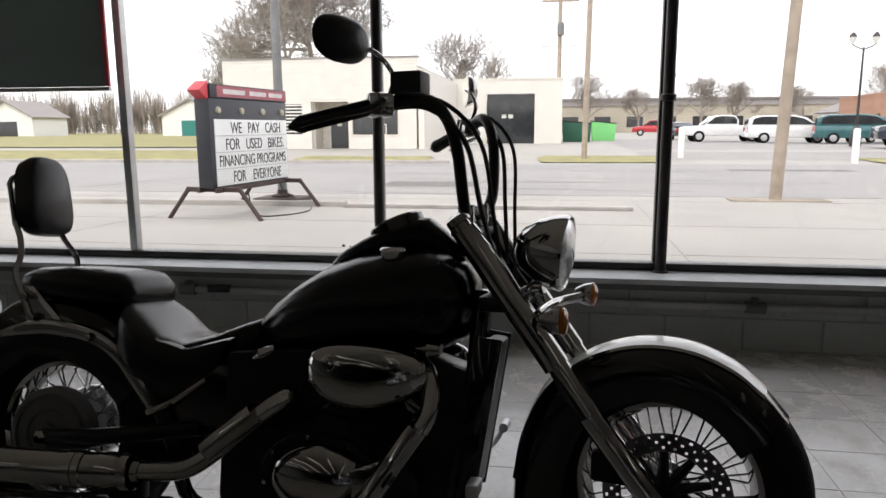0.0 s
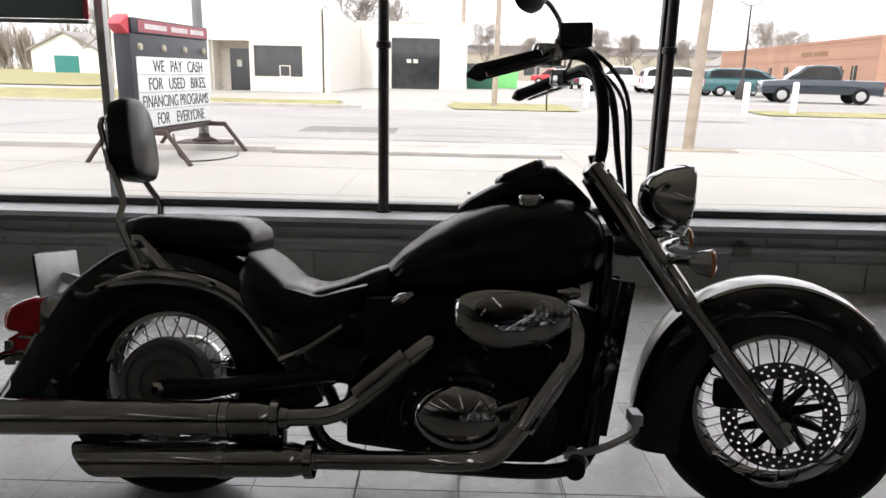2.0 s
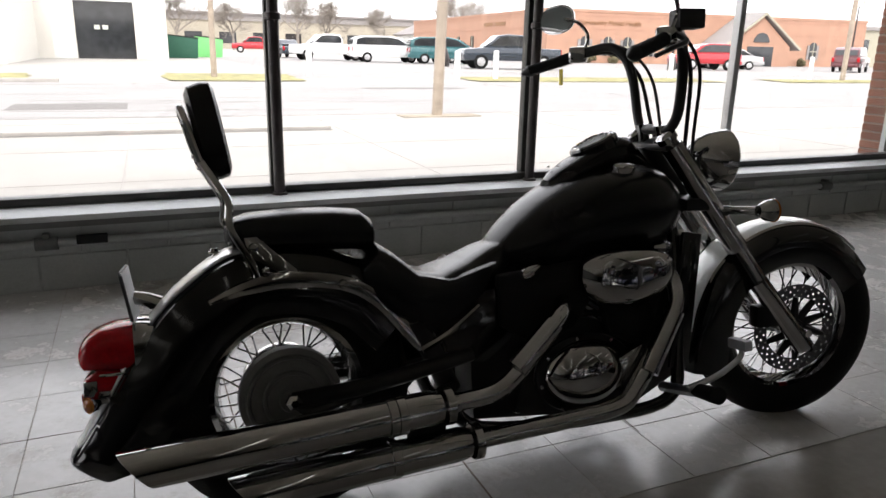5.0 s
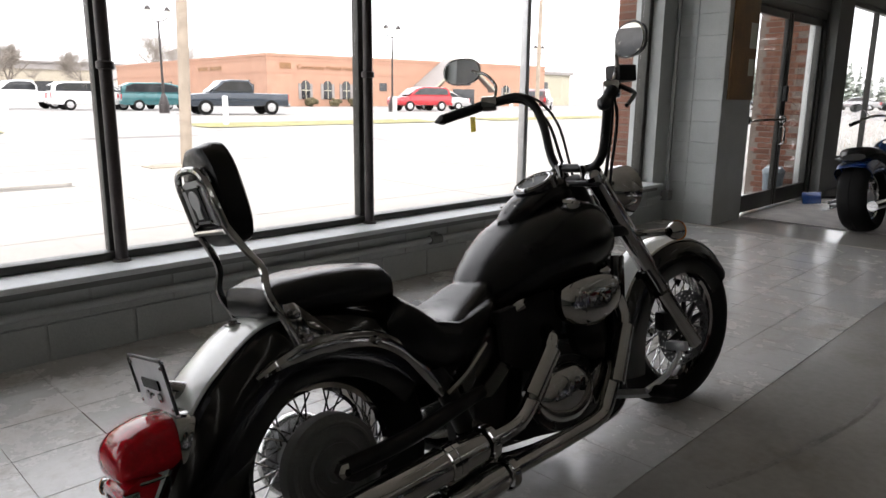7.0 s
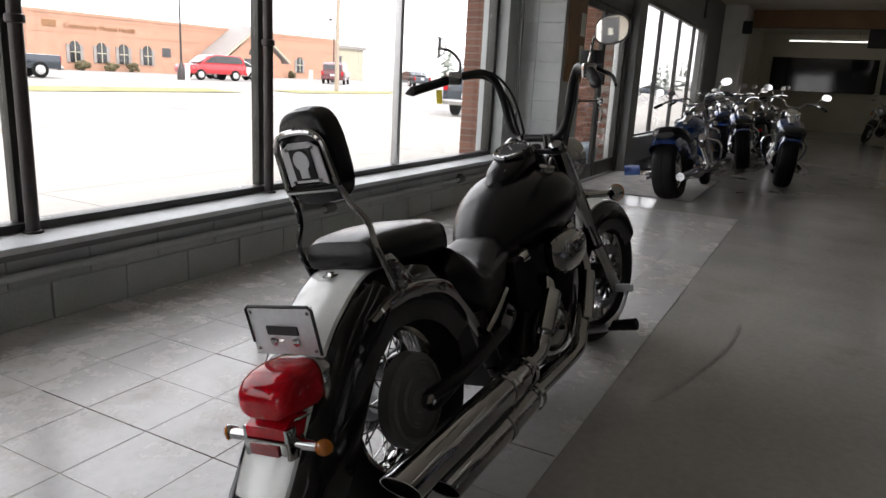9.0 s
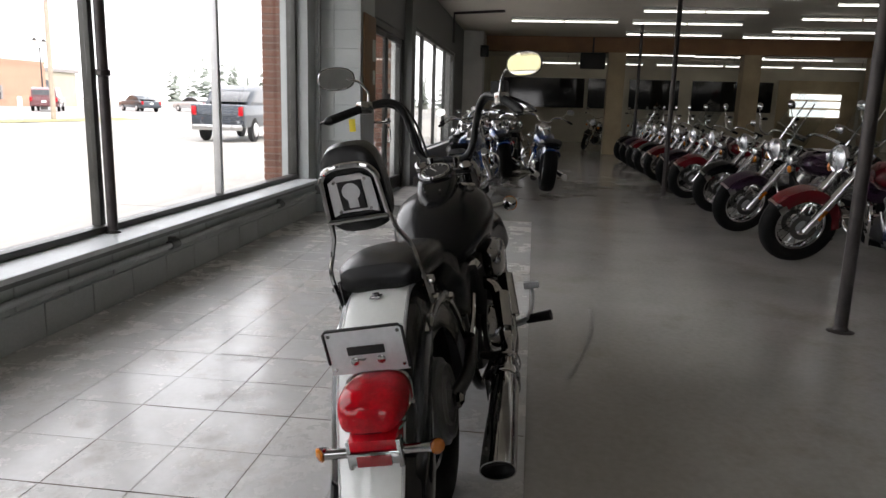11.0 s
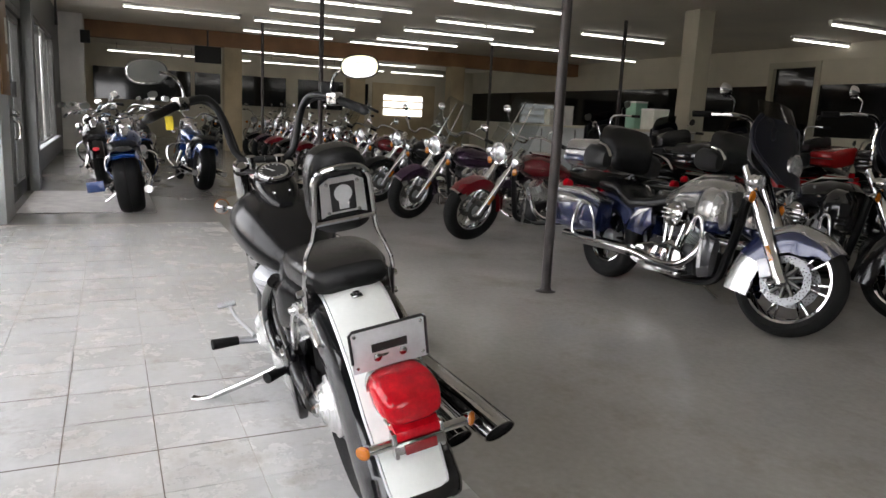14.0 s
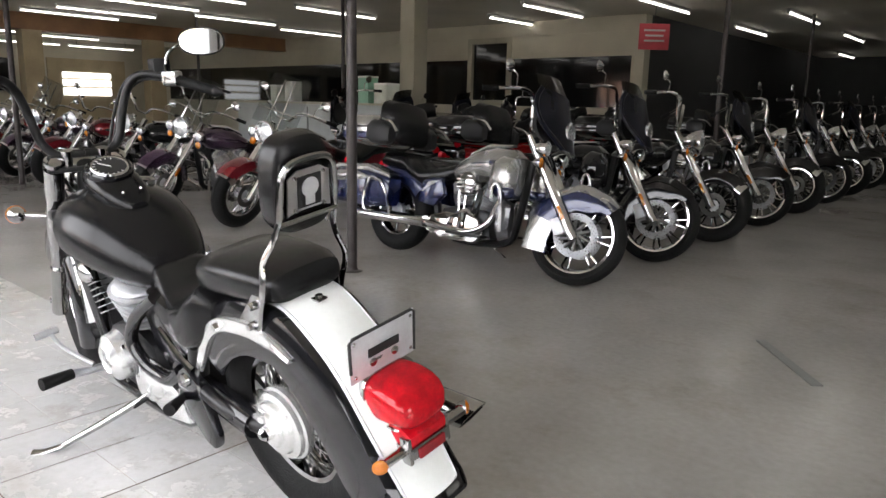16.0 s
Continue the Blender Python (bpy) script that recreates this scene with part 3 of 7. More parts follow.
for x0, x1 in ((8.3, 9.75),):
    part("casing", join(span(x0, x0 + 0.14, -12.8, -12.58, 1.2, 2.95), span(x1 - 0.14, x1, -12.8, -12.58, 1.2, 2.95), span(x0 + 0.14, x1 - 0.14, -12.8, -12.58, 1.2, 1.34), span(x0 + 0.14, x1 - 0.14, -12.8, -12.58, 2.81, 2.95)), LIGHTCOL, oww)
    part("pane", span(x0 + 0.14, x1 - 0.14, -12.7, -12.69, 1.34, 2.81), DARKWALL, oww)
struct("column_cream", span(6.5, 6.86, -7.35, -6.99, 0, H), LIGHTCOL, "square cream column with a metal band", "column")

# slender posts that carry the roof
for x, y in ((0.81, -0.35), (7.6, -0.53), (14.4, -0.95), (0.9, -7.4), (8.5, -7.0), (14.4, -7.2), (1.6, -14.5)):
    post = thing("roof_post", pose(x, y, 0), "slender dark steel post from floor to ceiling", "post", "roof posts", "structure")
    part("pipe", lathe([(0, 0), (0.036, 0.001), (0.036, H), (0, H)], None, 16), POSTMAT, post)
    part("base_plate", lathe([(0, 0), (0.075, 0), (0.07, 0.006), (0.045, 0.012), (0.037, 0.03)], None, 16), POSTMAT, post)

# fluorescent strip lamps along the ceiling: x, nearer end, farther end
LAMPS = [(8.2, -3.0), (10.1, -0.6), (9.95, 2.35), (11.9, -0.6), (10.8, -3.85), (5.85, -9.5), (7.7, -10.8), (10.3, -7.2), (13.75, 2.1), (13.9, -0.65), (16.3, -0.8), (16.6, -3.8), (12.85, -3.95), (15.2, -4.1), (13.8, -6.8), (18.2, -7.05), (14.6, -9.95), (22.1, 2.5), (22.2, 0.0), (23.0, -1.6), (23.3, -4.0), (24.0, -6.5), (3.6, -15.4), (1.8, -13.3), (1.85, -18.4), (3.55, -10.0), (3.4, -25.0)]
# rows that go on over the near part of the room
LAMPS += [(x, y - 0.6 * (k % 2)) for k, x in enumerate((-8.5, -6.6, -4.7, -2.8, -0.9, 1.0)) for y in (-0.9, -3.9, -6.9)] + [(2.9, -0.9), (2.9, -3.9), (4.8, -0.6)] + [(x, -10.4) for x in (-7.5, -5.0, -2.5)]
LOWLAMPS = [(24.9, 2.4), (24.9, -0.1), (24.9, -3.0), (24.9, -5.5), (24.9, -8.2)]
lamp = thing("strip_lamp", pose(8.2, -3.0, 3.2), "white fluorescent strip lamp glowing on the ceiling", "ceiling lamp", "strip lamps")
part("housing", span(-0.045, 0.045, -2.44, 0, 0.04, 0.1, 0.01), FIXTURE, lamp)
for y in (-1.21, 0.0):
    part("fluorescent_tube", tube([(0, y - 0.02, 0.012), (0, y - 1.19, 0.012)], 0.017, 10, 1), TUBE, lamp)
    for e in (-0.01, -1.2):
        part("end_cap", box(0.04, 0.02, 0.05, (0, y + e, 0.014)), FIXTURE, lamp)
for x, y in LAMPS[1:]:
    copy_thing(lamp, pose(x, y, 3.2))
for x, y in LOWLAMPS:
    hung = copy_thing(lamp, pose(x, y, 2.99))
    for dy in (-0.3, -2.1):
        part("hanger", tube([(0, dy, 0.1), (0, dy, 0.31)], 0.008, 6, 1), POSTMAT, hung)
conduit = thing("ceiling_conduit", pose(0, 0, 0), "black cable conduit dropping from the ceiling", "conduit", "", "structure")
part("conduit", tube([(12.6, 2.2, 3.28), (12.6, 3.3, 3.22), (12.6, 3.3, 2.6)], 0.03, 8, 1), POSTMAT, conduit)

# ---- the cruiser on its side stand ----
BIKE = pose(-1.39, 1.715, 0, 0, 0, -2.6) @ pose(0, 0, 0, -11.2, 0, 0)
STEER = Matrix.Translation((1.2, 0, 0.9)) @ Matrix.Rotation(radians(-11), 4, Vector((-0.56, 0, 0.83))) @ Matrix.Translation((-1.2, 0, -0.9))
YAXIS = Matrix.Rotation(radians(-90), 4, "X")  # lathe axis along y


def across(c):
    return Matrix.Translation(c) @ YAXIS


def wheel(parent, c, R, rim, w, m=None, spokes=40, hub_r=0.05, cast=0, rim_mat=None, spoke_mat=None):
    """A wheel with tyre, rim, hub and spokes on the axle c along y."""
    rim_mat = rim_mat or CHROME
    m = (m or Matrix.Identity(4)) @ across(c)
    h = w / 2
    t = part("tyre", lathe([(rim, -0.62 * h), (rim + 0.012, -0.8 * h), (rim + 0.45 * (R - rim), -h), (R - 0.035, -0.93 * h), (R - 0.012, -0.68 * h), (R - 0.002, -0.3 * h), (R, -0.06 * h), (R - 0.006, -0.04 * h), (R - 0.006, 0.04 * h), (R, 0.06 * h), (R - 0.002, 0.3 * h), (R - 0.012, 0.68 * h), (R - 0.035, 0.93 * h), (rim + 0.45 * (R - rim), h), (rim + 0.012, 0.8 * h), (rim, 0.62 * h)], m, 56), RUBBER, parent)
    part("rim", lathe([(rim + 0.006, -0.62 * h), (rim + 0.008, -0.66 * h), (rim - 0.012, -0.6 * h), (rim - 0.022, -0.3 * h), (rim - 0.03, 0), (rim - 0.022, 0.3 * h), (rim - 0.012, 0.6 * h), (rim + 0.008, 0.66 * h), (rim + 0.006, 0.62 * h)], m, 56), rim_mat, parent)
    part("hub", lathe([(0, -0.75 * h), (hub_r * 0.5, -0.75 * h), (hub_r, -0.6 * h), (hub_r, -0.45 * h), (hub_r * 0.7, -0.3 * h), (hub_r * 0.7, 0.3 * h), (hub_r, 0.45 * h), (hub_r, 0.6 * h), (hub_r * 0.5, 0.75 * h), (0, 0.75 * h)], m, 24), CASTALU, parent)
    bm = bmesh.new()
    if cast:
        for k in range(cast):
            a = 2 * math.pi * k / cast
            for s in (-1, 1):
                sp = tube([(hub_r * math.cos(a), hub_r * math.sin(a), s * 0.1 * h), ((rim - 0.02) * math.cos(a + s * 0.13), (rim - 0.02) * math.sin(a + s * 0.13), s * 0.2 * h)], (0.011, 0.007), 6, 1, m)
                bm = join(bm, sp)
        part("wheel_spokes", bm, spoke_mat or GLOSS, parent)
    else:
        for k in range(spokes):
            a = 2 * math.pi * k / spokes
            s = 1 if k % 2 else -1
            d = (0.42 if (k // 2) % 2 else -0.42)
            sp = tube([(hub_r * math.cos(a - d), hub_r * math.sin(a - d), s * 0.52 * h), ((rim - 0.022) * math.cos(a), (rim - 0.022) * math.sin(a), s * 0.08 * h)], 0.0026, 5, 1, m)
            bm = join(bm, sp)
        tagged(part("wheel_spokes", bm, CHROME, parent, "thin chrome wire spokes"), kind="stuff")
    return t


def disc_brake(parent, c, r, m=None, steel=None, centre=None):
    """A drilled brake disc: an outer ring of drilled steel on a spider."""
    m = (m or Matrix.Identity(4)) @ across(c)
    bm = bmesh.new()
    na, radii = 108, [r * (0.7 + 0.3 * k / 7) for k in range(8)]
    vs = [[bm.verts.new((q * math.cos(2 * math.pi * k / na), q * math.sin(2 * math.pi * k / na), 0.003)) for k in range(na)] for q in radii]
    for i in range(7):
        for k in range(na):
            if i % 2 and (k + i) % 4 == 0:
                continue
            j = (k + 1) % na
            bm.faces.new((vs[i][k], vs[i][j], vs[i + 1][j], vs[i + 1][k]))
    bmesh.ops.solidify(bm, geom=bm.faces[:], thickness=0.006)
    bm.transform(m)
    ring = part("brake_disc", bm, steel or DISCSTEEL, parent, "drilled steel brake disc", 30)
    part("disc_carrier", lathe([(0, -0.006), (0.05, -0.006), (0.05, 0.006), (0, 0.006)], m, 20), centre or BLACKMETAL, ring)
    for k in range(10):
        a = 2 * math.pi * k / 10
        part("carrier_arm", tube([(0.03 * math.cos(a), 0.03 * math.sin(a), 0), (r * 0.72 * math.cos(a + 0.25), r * 0.72 * math.sin(a + 0.25), 0)], (0.016, 0.009), 6, 1, m), centre or BLACKMETAL, ring)


def sweep(path, section, n=6, m=None, thick=0.005, taper=None, wide=None):
    """A sheet swept along a path in the xz plane; section pairs are (y, depth under the path)."""
    pts = smooth_path([(x, 0, z) for x, z in path], n)
    grid = []
    for i, p in enumerate(pts):
        d = (pts[min(i + 1, len(pts) - 1)] - pts[max(i - 1, 0)]).normalized()
        nrm = Vector((d.z, 0, -d.x))
        k = taper(i / (len(pts) - 1)) if taper else 1.0
        w = wide(i / (len(pts) - 1)) if wide else 1.0
        grid.append([p + Vector((0, y * w, 0)) + nrm * dep * k for y, dep in section])
    return shell(grid, thick, m)


def lamp_pod(parent, c, d, r=0.032, lens=None, m=None, name="turn_signal"):
    """A small chrome bullet lamp with a coloured lens, facing d."""
    mm = (m or Matrix.Identity(4)) @ aim(c, d)
    pod = part(name, lathe([(0, -1.5 * r), (0.5 * r, -1.35 * r), (0.9 * r, -0.6 * r), (r, 0), (0.96 * r, 0.15 * r), (0, 0.15 * r)], mm, 20), CHROME, parent)
    part("lens", lathe([(0.94 * r, 0.1 * r), (0.86 * r, 0.32 * r), (0.5 * r, 0.5 * r), (0, 0.56 * r)], mm, 20), lens or AMBER, pod)
    part("lens_rim", lathe([(0.95 * r, 0.06 * r), (1.05 * r, 0.06 * r), (1.05 * r, 0.16 * r), (0.93 * r, 0.18 * r)], mm, 20), lens or AMBER, pod)
    return pod


# parts of the tail lamp group, which sits a little off the centre line
TAIL = ("tail_light", "lens", "lower_lens", "lens_ridge", "light_bar", "reflector", "seam_trim")
bike = thing("motorcycle", BIKE, "black cruiser motorcycle with white fender tops on its side stand", "motorcycle")


def add(name, bm, material, label="", smooth=40, parent=None):
    if name in TAIL:
        bm.transform(Matrix.Translation((0, -0.024, 0)))
    return part(name, bm, material, parent or bike, label, smooth)


RR, FR, FX = 0.332, 0.325, 1.68
wheel(bike, (0, 0, RR), RR, 0.196, 0.17, None, 40, 0.07)
wheel(bike, (FX, 0, FR), FR, 0.216, 0.13, STEER, 44, 0.045)
disc_brake(bike, (FX, -0.072, FR), 0.15, STEER)
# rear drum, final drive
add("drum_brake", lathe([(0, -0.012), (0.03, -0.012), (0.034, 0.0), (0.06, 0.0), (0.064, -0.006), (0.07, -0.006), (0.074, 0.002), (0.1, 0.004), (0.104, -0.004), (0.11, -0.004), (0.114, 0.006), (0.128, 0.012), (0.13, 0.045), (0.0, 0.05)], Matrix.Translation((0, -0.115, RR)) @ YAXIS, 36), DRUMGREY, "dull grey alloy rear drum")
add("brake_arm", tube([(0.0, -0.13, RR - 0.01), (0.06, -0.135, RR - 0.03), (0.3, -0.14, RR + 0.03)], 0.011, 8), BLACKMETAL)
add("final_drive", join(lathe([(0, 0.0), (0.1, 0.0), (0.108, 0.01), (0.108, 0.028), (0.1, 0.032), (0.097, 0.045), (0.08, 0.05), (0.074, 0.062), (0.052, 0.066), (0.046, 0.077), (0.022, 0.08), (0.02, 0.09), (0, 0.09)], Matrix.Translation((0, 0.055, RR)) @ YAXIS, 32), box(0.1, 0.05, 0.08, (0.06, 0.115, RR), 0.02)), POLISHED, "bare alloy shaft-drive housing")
add("drive_shaft", tube([(0.06, 0.13, RR), (0.3, 0.12, RR + 0.01), (0.5, 0.11, RR + 0.02)], 0.04, 14), GLOSS)
for s in (-1, 1):
    add("swingarm", tube([(0.0, s * 0.125, RR), (0.2, s * 0.15, RR + 0.02), (0.48, s * 0.13, RR + 0.06)], 0.022, 10), BLACKMETAL)
    add("axle_nut", lathe([(0, 0), (0.02, 0), (0.02, 0.02), (0.01, 0.03), (0, 0.03)], Matrix.Translation((0, s * 0.13, RR)) @ Matrix.Rotation(radians(-90 * s), 4, "X"), 6), CHROME)

# rear fender


def corner(f):
    """Width of the white panel: rounded lower corners, a little narrower low down."""
    g = min(1, f / 0.055)
    return (0.86 + 0.14 * min(1, f / 0.4)) * (0.74 + 0.26 * math.sqrt(1 - (1 - g) ** 2))


REAR = [(0.34, 0.55), (0.25, 0.636), (0.13, 0.697), (0.0, 0.72), (-0.13, 0.708), (-0.24, 0.638), (-0.308, 0.572), (-0.372, 0.48), (-0.427, 0.388), (-0.478, 0.306), (-0.498, 0.276), (-0.516, 0.252)][::-1]
fender = add("rear_fender", sweep(REAR, [(-0.12, 0.17), (-0.127, 0.12), (-0.122, 0.055), (-0.106, 0.022), (-0.07, 0.006), (0, 0), (0.07, 0.006), (0.106, 0.022), (0.122, 0.055), (0.127, 0.12), (0.12, 0.17)], 6, None, 0.005, lambda f: 0.55 + 0.45 * min(1, f / 0.25), lambda f: 0.8 + 0.2 * math.sqrt(min(1, f / 0.12))), GLOSS, "gloss black rear fender")
add("fender_top", sweep(REAR[1:-3], [(-0.082, 0.005), (-0.05, -0.002), (0, -0.005), (0.05, -0.002), (0.082, 0.005)], 12, None, 0.003, None, corner), WHITE, "white painted fender top", 40, fender)
add("pinstripe", join(sweep(REAR[1:-3], [(-0.09, 0.009), (-0.085, 0.004)], 12, None, 0.004, None, corner), sweep(REAR[1:-3], [(0.085, 0.004), (0.09, 0.009)], 12, None, 0.004, None, corner)), PLATEMAT, "", 40, fender)
add("seat_tab", join(box(0.05, 0.03, 0.006, (-0.145, 0, 0.706), 0.002), lathe([(0, 0), (0.012, 0), (0.01, 0.012), (0, 0.012)], Matrix.Translation((-0.155, 0, 0.704)), 8)), CHROME, "", 40, fender)
for s in (-1, 1):
    strut = sweep([(0.342, 0.425), (0.29, 0.492), (0.228, 0.565), (0.14, 0.616), (0.0, 0.635), (-0.1, 0.622), (-0.18, 0.597)][::-1], [(s * 0.124, -0.019), (s * 0.135, -0.016), (s * 0.14, 0.0), (s * 0.135, 0.016), (s * 0.124, 0.019)], 5, None, 0.006, lambda f: 0.35 + 0.9 * min(1, f / 0.25) - 0.25 * f)
    # window-side strut takes the paler metal: its brighter light is in the colour
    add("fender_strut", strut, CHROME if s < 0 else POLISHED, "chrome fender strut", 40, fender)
    add("strut_bolt", lathe([(0, 0), (0.013, 0), (0.01, 0.012), (0, 0.014)], Matrix.Translation((0.14, s * 0.14, 0.614)) @ Matrix.Rotation(radians(-90 * s), 4, "X"), 8), CHROME, "", 40, fender)

# tail light, plate, signals
tail = add("tail_light", loft([oval(-0.25, 0.5, 0.055, 0.045, 3.5), oval(-0.3, 0.497, 0.078, 0.064, 3.5), oval(-0.342, 0.495, 0.087, 0.072, 3.5), oval(-0.352, 0.495, 0.086, 0.071, 3.5)]), CHROME, "chrome tail lamp housing with a red lens")
add("lens", loft([oval(-0.35, 0.503, 0.08, 0.058, 3.2), oval(-0.39, 0.504, 0.083, 0.056, 3.2), oval(-0.425, 0.501, 0.082, 0.05, 3.2), oval(-0.448, 0.497, 0.078, 0.044, 3.0), oval(-0.464, 0.489, 0.07, 0.038, 2.8), oval(-0.473, 0.487, 0.055, 0.026, 2.6), oval(-0.476, 0.486, 0.03, 0.012, 2.4)]), REDLENS, "red glass lens", 75, tail)
add("lower_lens", slab([(-0.352, 0.44), (-0.352, 0.4), (-0.44, 0.402), (-0.468, 0.41), (-0.468, 0.436), (-0.43, 0.458)], -0.06, 0.06, 0.008), REDLENS, "", 40, tail)
add("light_bar", join(tube([(-0.445, -0.14, 0.4), (-0.445, 0.14, 0.4)], 0.013, 10, 1), box(0.06, 0.13, 0.034, (-0.44, 0, 0.392), 0.008), box(0.03, 0.012, 0.07, (-0.452, 0.062, 0.4), 0.004), box(0.03, 0.012, 0.07, (-0.452, -0.062, 0.4), 0.004)), CHROME, "chrome signal bar")
add("lens_ridge", tube([(-0.44, -0.052, 0.528), (-0.452, 0, 0.53), (-0.44, 0.052, 0.528)], 0.004, 6), DARKRED, "", 40, tail)
add("seam_trim", join(tube([(-0.354, -0.06, 0.445), (-0.43, -0.058, 0.444), (-0.446, 0, 0.44), (-0.43, 0.058, 0.444), (-0.354, 0.06, 0.445)], 0.004, 6)), CHROME, "", 40, tail)
add("reflector", box(0.008, 0.085, 0.026, (-0.472, 0, 0.388), 0.003), DARKRED)
for s in (-1, 1):
    lamp_pod(bike, (-0.447, s * 0.145 - 0.028, 0.402), (-0.75, s * 0.66, 0), 0.018)
plate = add("plate_holder", box(0.004, 0.202, 0.122, (0, 0, 0), 0.002, pose(-0.356, -0.015, 0.622, 0, -9, 0)), PLATEMAT, "blank grey plate holder with a black edge")
PL = pose(-0.3585, -0.015, 0.622, 0, -9, 0)
add("edge_trim", join(tube([(0, -0.1, -0.055), (0, -0.101, 0.052), (0, -0.092, 0.06), (0, 0.092, 0.06), (0, 0.101, 0.052), (0, 0.1, -0.03)], 0.004, 6, 1, PL)), BLACKPLASTIC, "", 40, plate)
add("slot", box(0.004, 0.095, 0.022, (-0.002, 0, 0.002), 0.001, PL), BLACKPLASTIC, "", 0, plate)
for s in (-1, 1):
    add("plate_bolt", lathe([(0, 0), (0.011, 0), (0.011, 0.003), (0.006, 0.005), (0, 0.006)], PL @ Matrix.Translation((-0.001, s * 0.034, -0.026)) @ Matrix.Rotation(radians(-90), 4, "Y"), 12), CHROME, "", 40, plate)
    for z in (-0.045, 0.045):
        add("rivet", lathe([(0, 0), (0.005, 0), (0.003, 0.003), (0, 0.003)], PL @ Matrix.Translation((-0.001, s * 0.088, z)) @ Matrix.Rotation(radians(-90), 4, "Y"), 8), CHROME, "", 40, plate)
add("plate_bracket", tube([(-0.29, 0, 0.585), (-0.32, 0, 0.6), (-0.352, 0, 0.61)], (0.022, 0.016), 10), CHROME)

# seats
seat_rings = []
for x, top, bot, hw in ((0.2, 0.665, 0.56, 0.12), (0.235, 0.715, 0.53, 0.15), (0.28, 0.685, 0.5, 0.165), (0.34, 0.632, 0.475, 0.165), (0.41, 0.615, 0.465, 0.155), (0.49, 0.638, 0.49, 0.13), (0.57, 0.672, 0.53, 0.105), (0.63, 0.69, 0.56, 0.085), (0.66, 0.68, 0.59, 0.06)):
    seat_rings.append(oval(x, (top + bot) / 2, hw, (top - bot) / 2, 4.0, 40))
seat = add("rider_seat", loft(seat_rings), LEATHER, "black leather rider saddle with stitched seams")
for x, z, w in ((0.33, 0.6375, 0.09), (0.365, 0.6225, 0.095), (0.4, 0.616, 0.095), (0.435, 0.6195, 0.09), (0.47, 0.63, 0.08), (0.505, 0.643, 0.07)):
    add("seam", tube([(x - 0.006, -w, z - 0.006), (x, 0, z + 0.0005), (x - 0.006, w, z - 0.006)], 0.0022, 6), LEATHER, "", 40, seat)
add("seat_skirt", slab([(0.3, 0.55), (0.6, 0.58), (0.6, 0.5), (0.52, 0.42), (0.44, 0.4), (0.36, 0.45)], -0.1, 0.1, 0.03), LEATHER)
for s in (-1, 1):
    add("seat_flap", slab([(0.235, 0.665), (0.33, 0.625), (0.43, 0.6), (0.57, 0.64), (0.52, 0.55), (0.46, 0.5), (0.36, 0.452), (0.29, 0.515), (0.24, 0.58)], s * 0.098, s * 0.148, 0.02), LEATHER, "leather side flap of the saddle")
pil = []
for x, top, bot, hw in ((-0.125, 0.76, 0.725, 0.08), (-0.115, 0.787, 0.712, 0.105), (-0.07, 0.8, 0.705, 0.122), (0.03, 0.806, 0.7, 0.132), (0.13, 0.804, 0.695, 0.138), (0.2, 0.798, 0.69, 0.132), (0.232, 0.775, 0.69, 0.115), (0.243, 0.745, 0.705, 0.085)):
    pil.append(oval(x, (top + bot) / 2, hw, (top - bot) / 2, 3.6, 40))
add("pillion_seat", loft(pil), LEATHER, "black leather pillion seat pad")

# sissy bar and backrest
BR = pose(-0.097, 0, 0.905, 0, -9.5, 0)
pad = []
for x, k in ((-0.07, 0.82), (-0.06, 0.95), (-0.03, 1.0), (-0.008, 0.97), (0.0, 0.85)):
    ring = []
    for i in range(32):
        a = 2 * math.pi * i / 32
        c, s = math.cos(a), math.sin(a)
        y = math.copysign(abs(c) ** (2 / 3.2), c) * 0.095
        z = math.copysign(abs(s) ** (2 / 3.2), s) * 0.121
        y *= 1 - 0.14 * (z + 0.121) / 0.242
        ring.append(Vector((x, y * k, 0.109 + z * k)))
    pad.append(ring)
add("backrest_pad", loft(pad, BR), LEATHER, "black padded backrest")
for s in (-1, 1):
    add("sissy_bar", tube([(-0.06, s * 0.128, 0.64), (-0.085, s * 0.128, 0.70), (-0.12, s * 0.126, 0.775), (-0.118, s * 0.112, 0.83), (-0.143, s * 0.09, 0.88), (-0.175, s * 0.08, 0.935)], 0.010, 8, 4, None, 0.6), CHROME, "chrome sissy bar upright")
    add("bar_bracket", slab([(-0.03, 0.6), (0.06, 0.6), (0.03, 0.66), (-0.06, 0.745), (-0.09, 0.745), (-0.075, 0.66)], s * 0.119, s * 0.126, 0.002), CHROME)
    for dx, dz in ((-0.07, 0.72), (-0.045, 0.66)):
        add("bracket_bolt", lathe([(0, 0), (0.012, 0), (0.01, 0.02), (0, 0.022)], Matrix.Translation((dx, s * 0.128, dz)) @ Matrix.Rotation(radians(-90 * s), 4, "X"), 8), CHROME)
hoop = add("backrest_hoop", tube([(-0.174, 0.081, 0.931), (-0.195, 0.076, 1.006), (-0.205, 0.07, 1.041), (-0.212, 0.04, 1.064), (-0.212, -0.04, 1.064), (-0.205, -0.07, 1.041), (-0.195, -0.076, 1.006), (-0.174, -0.081, 0.931)], 0.0085, 8, 4), CHROME, "chrome backrest hoop with a badge plate")
add("cross_bar", tube([(-0.175, -0.081, 0.924), (-0.175, 0.081, 0.924)], 0.008, 8, 1), CHROME, "", 40, hoop)
BP = pose(-0.193, 0, 0.988, 0, -14, 0)
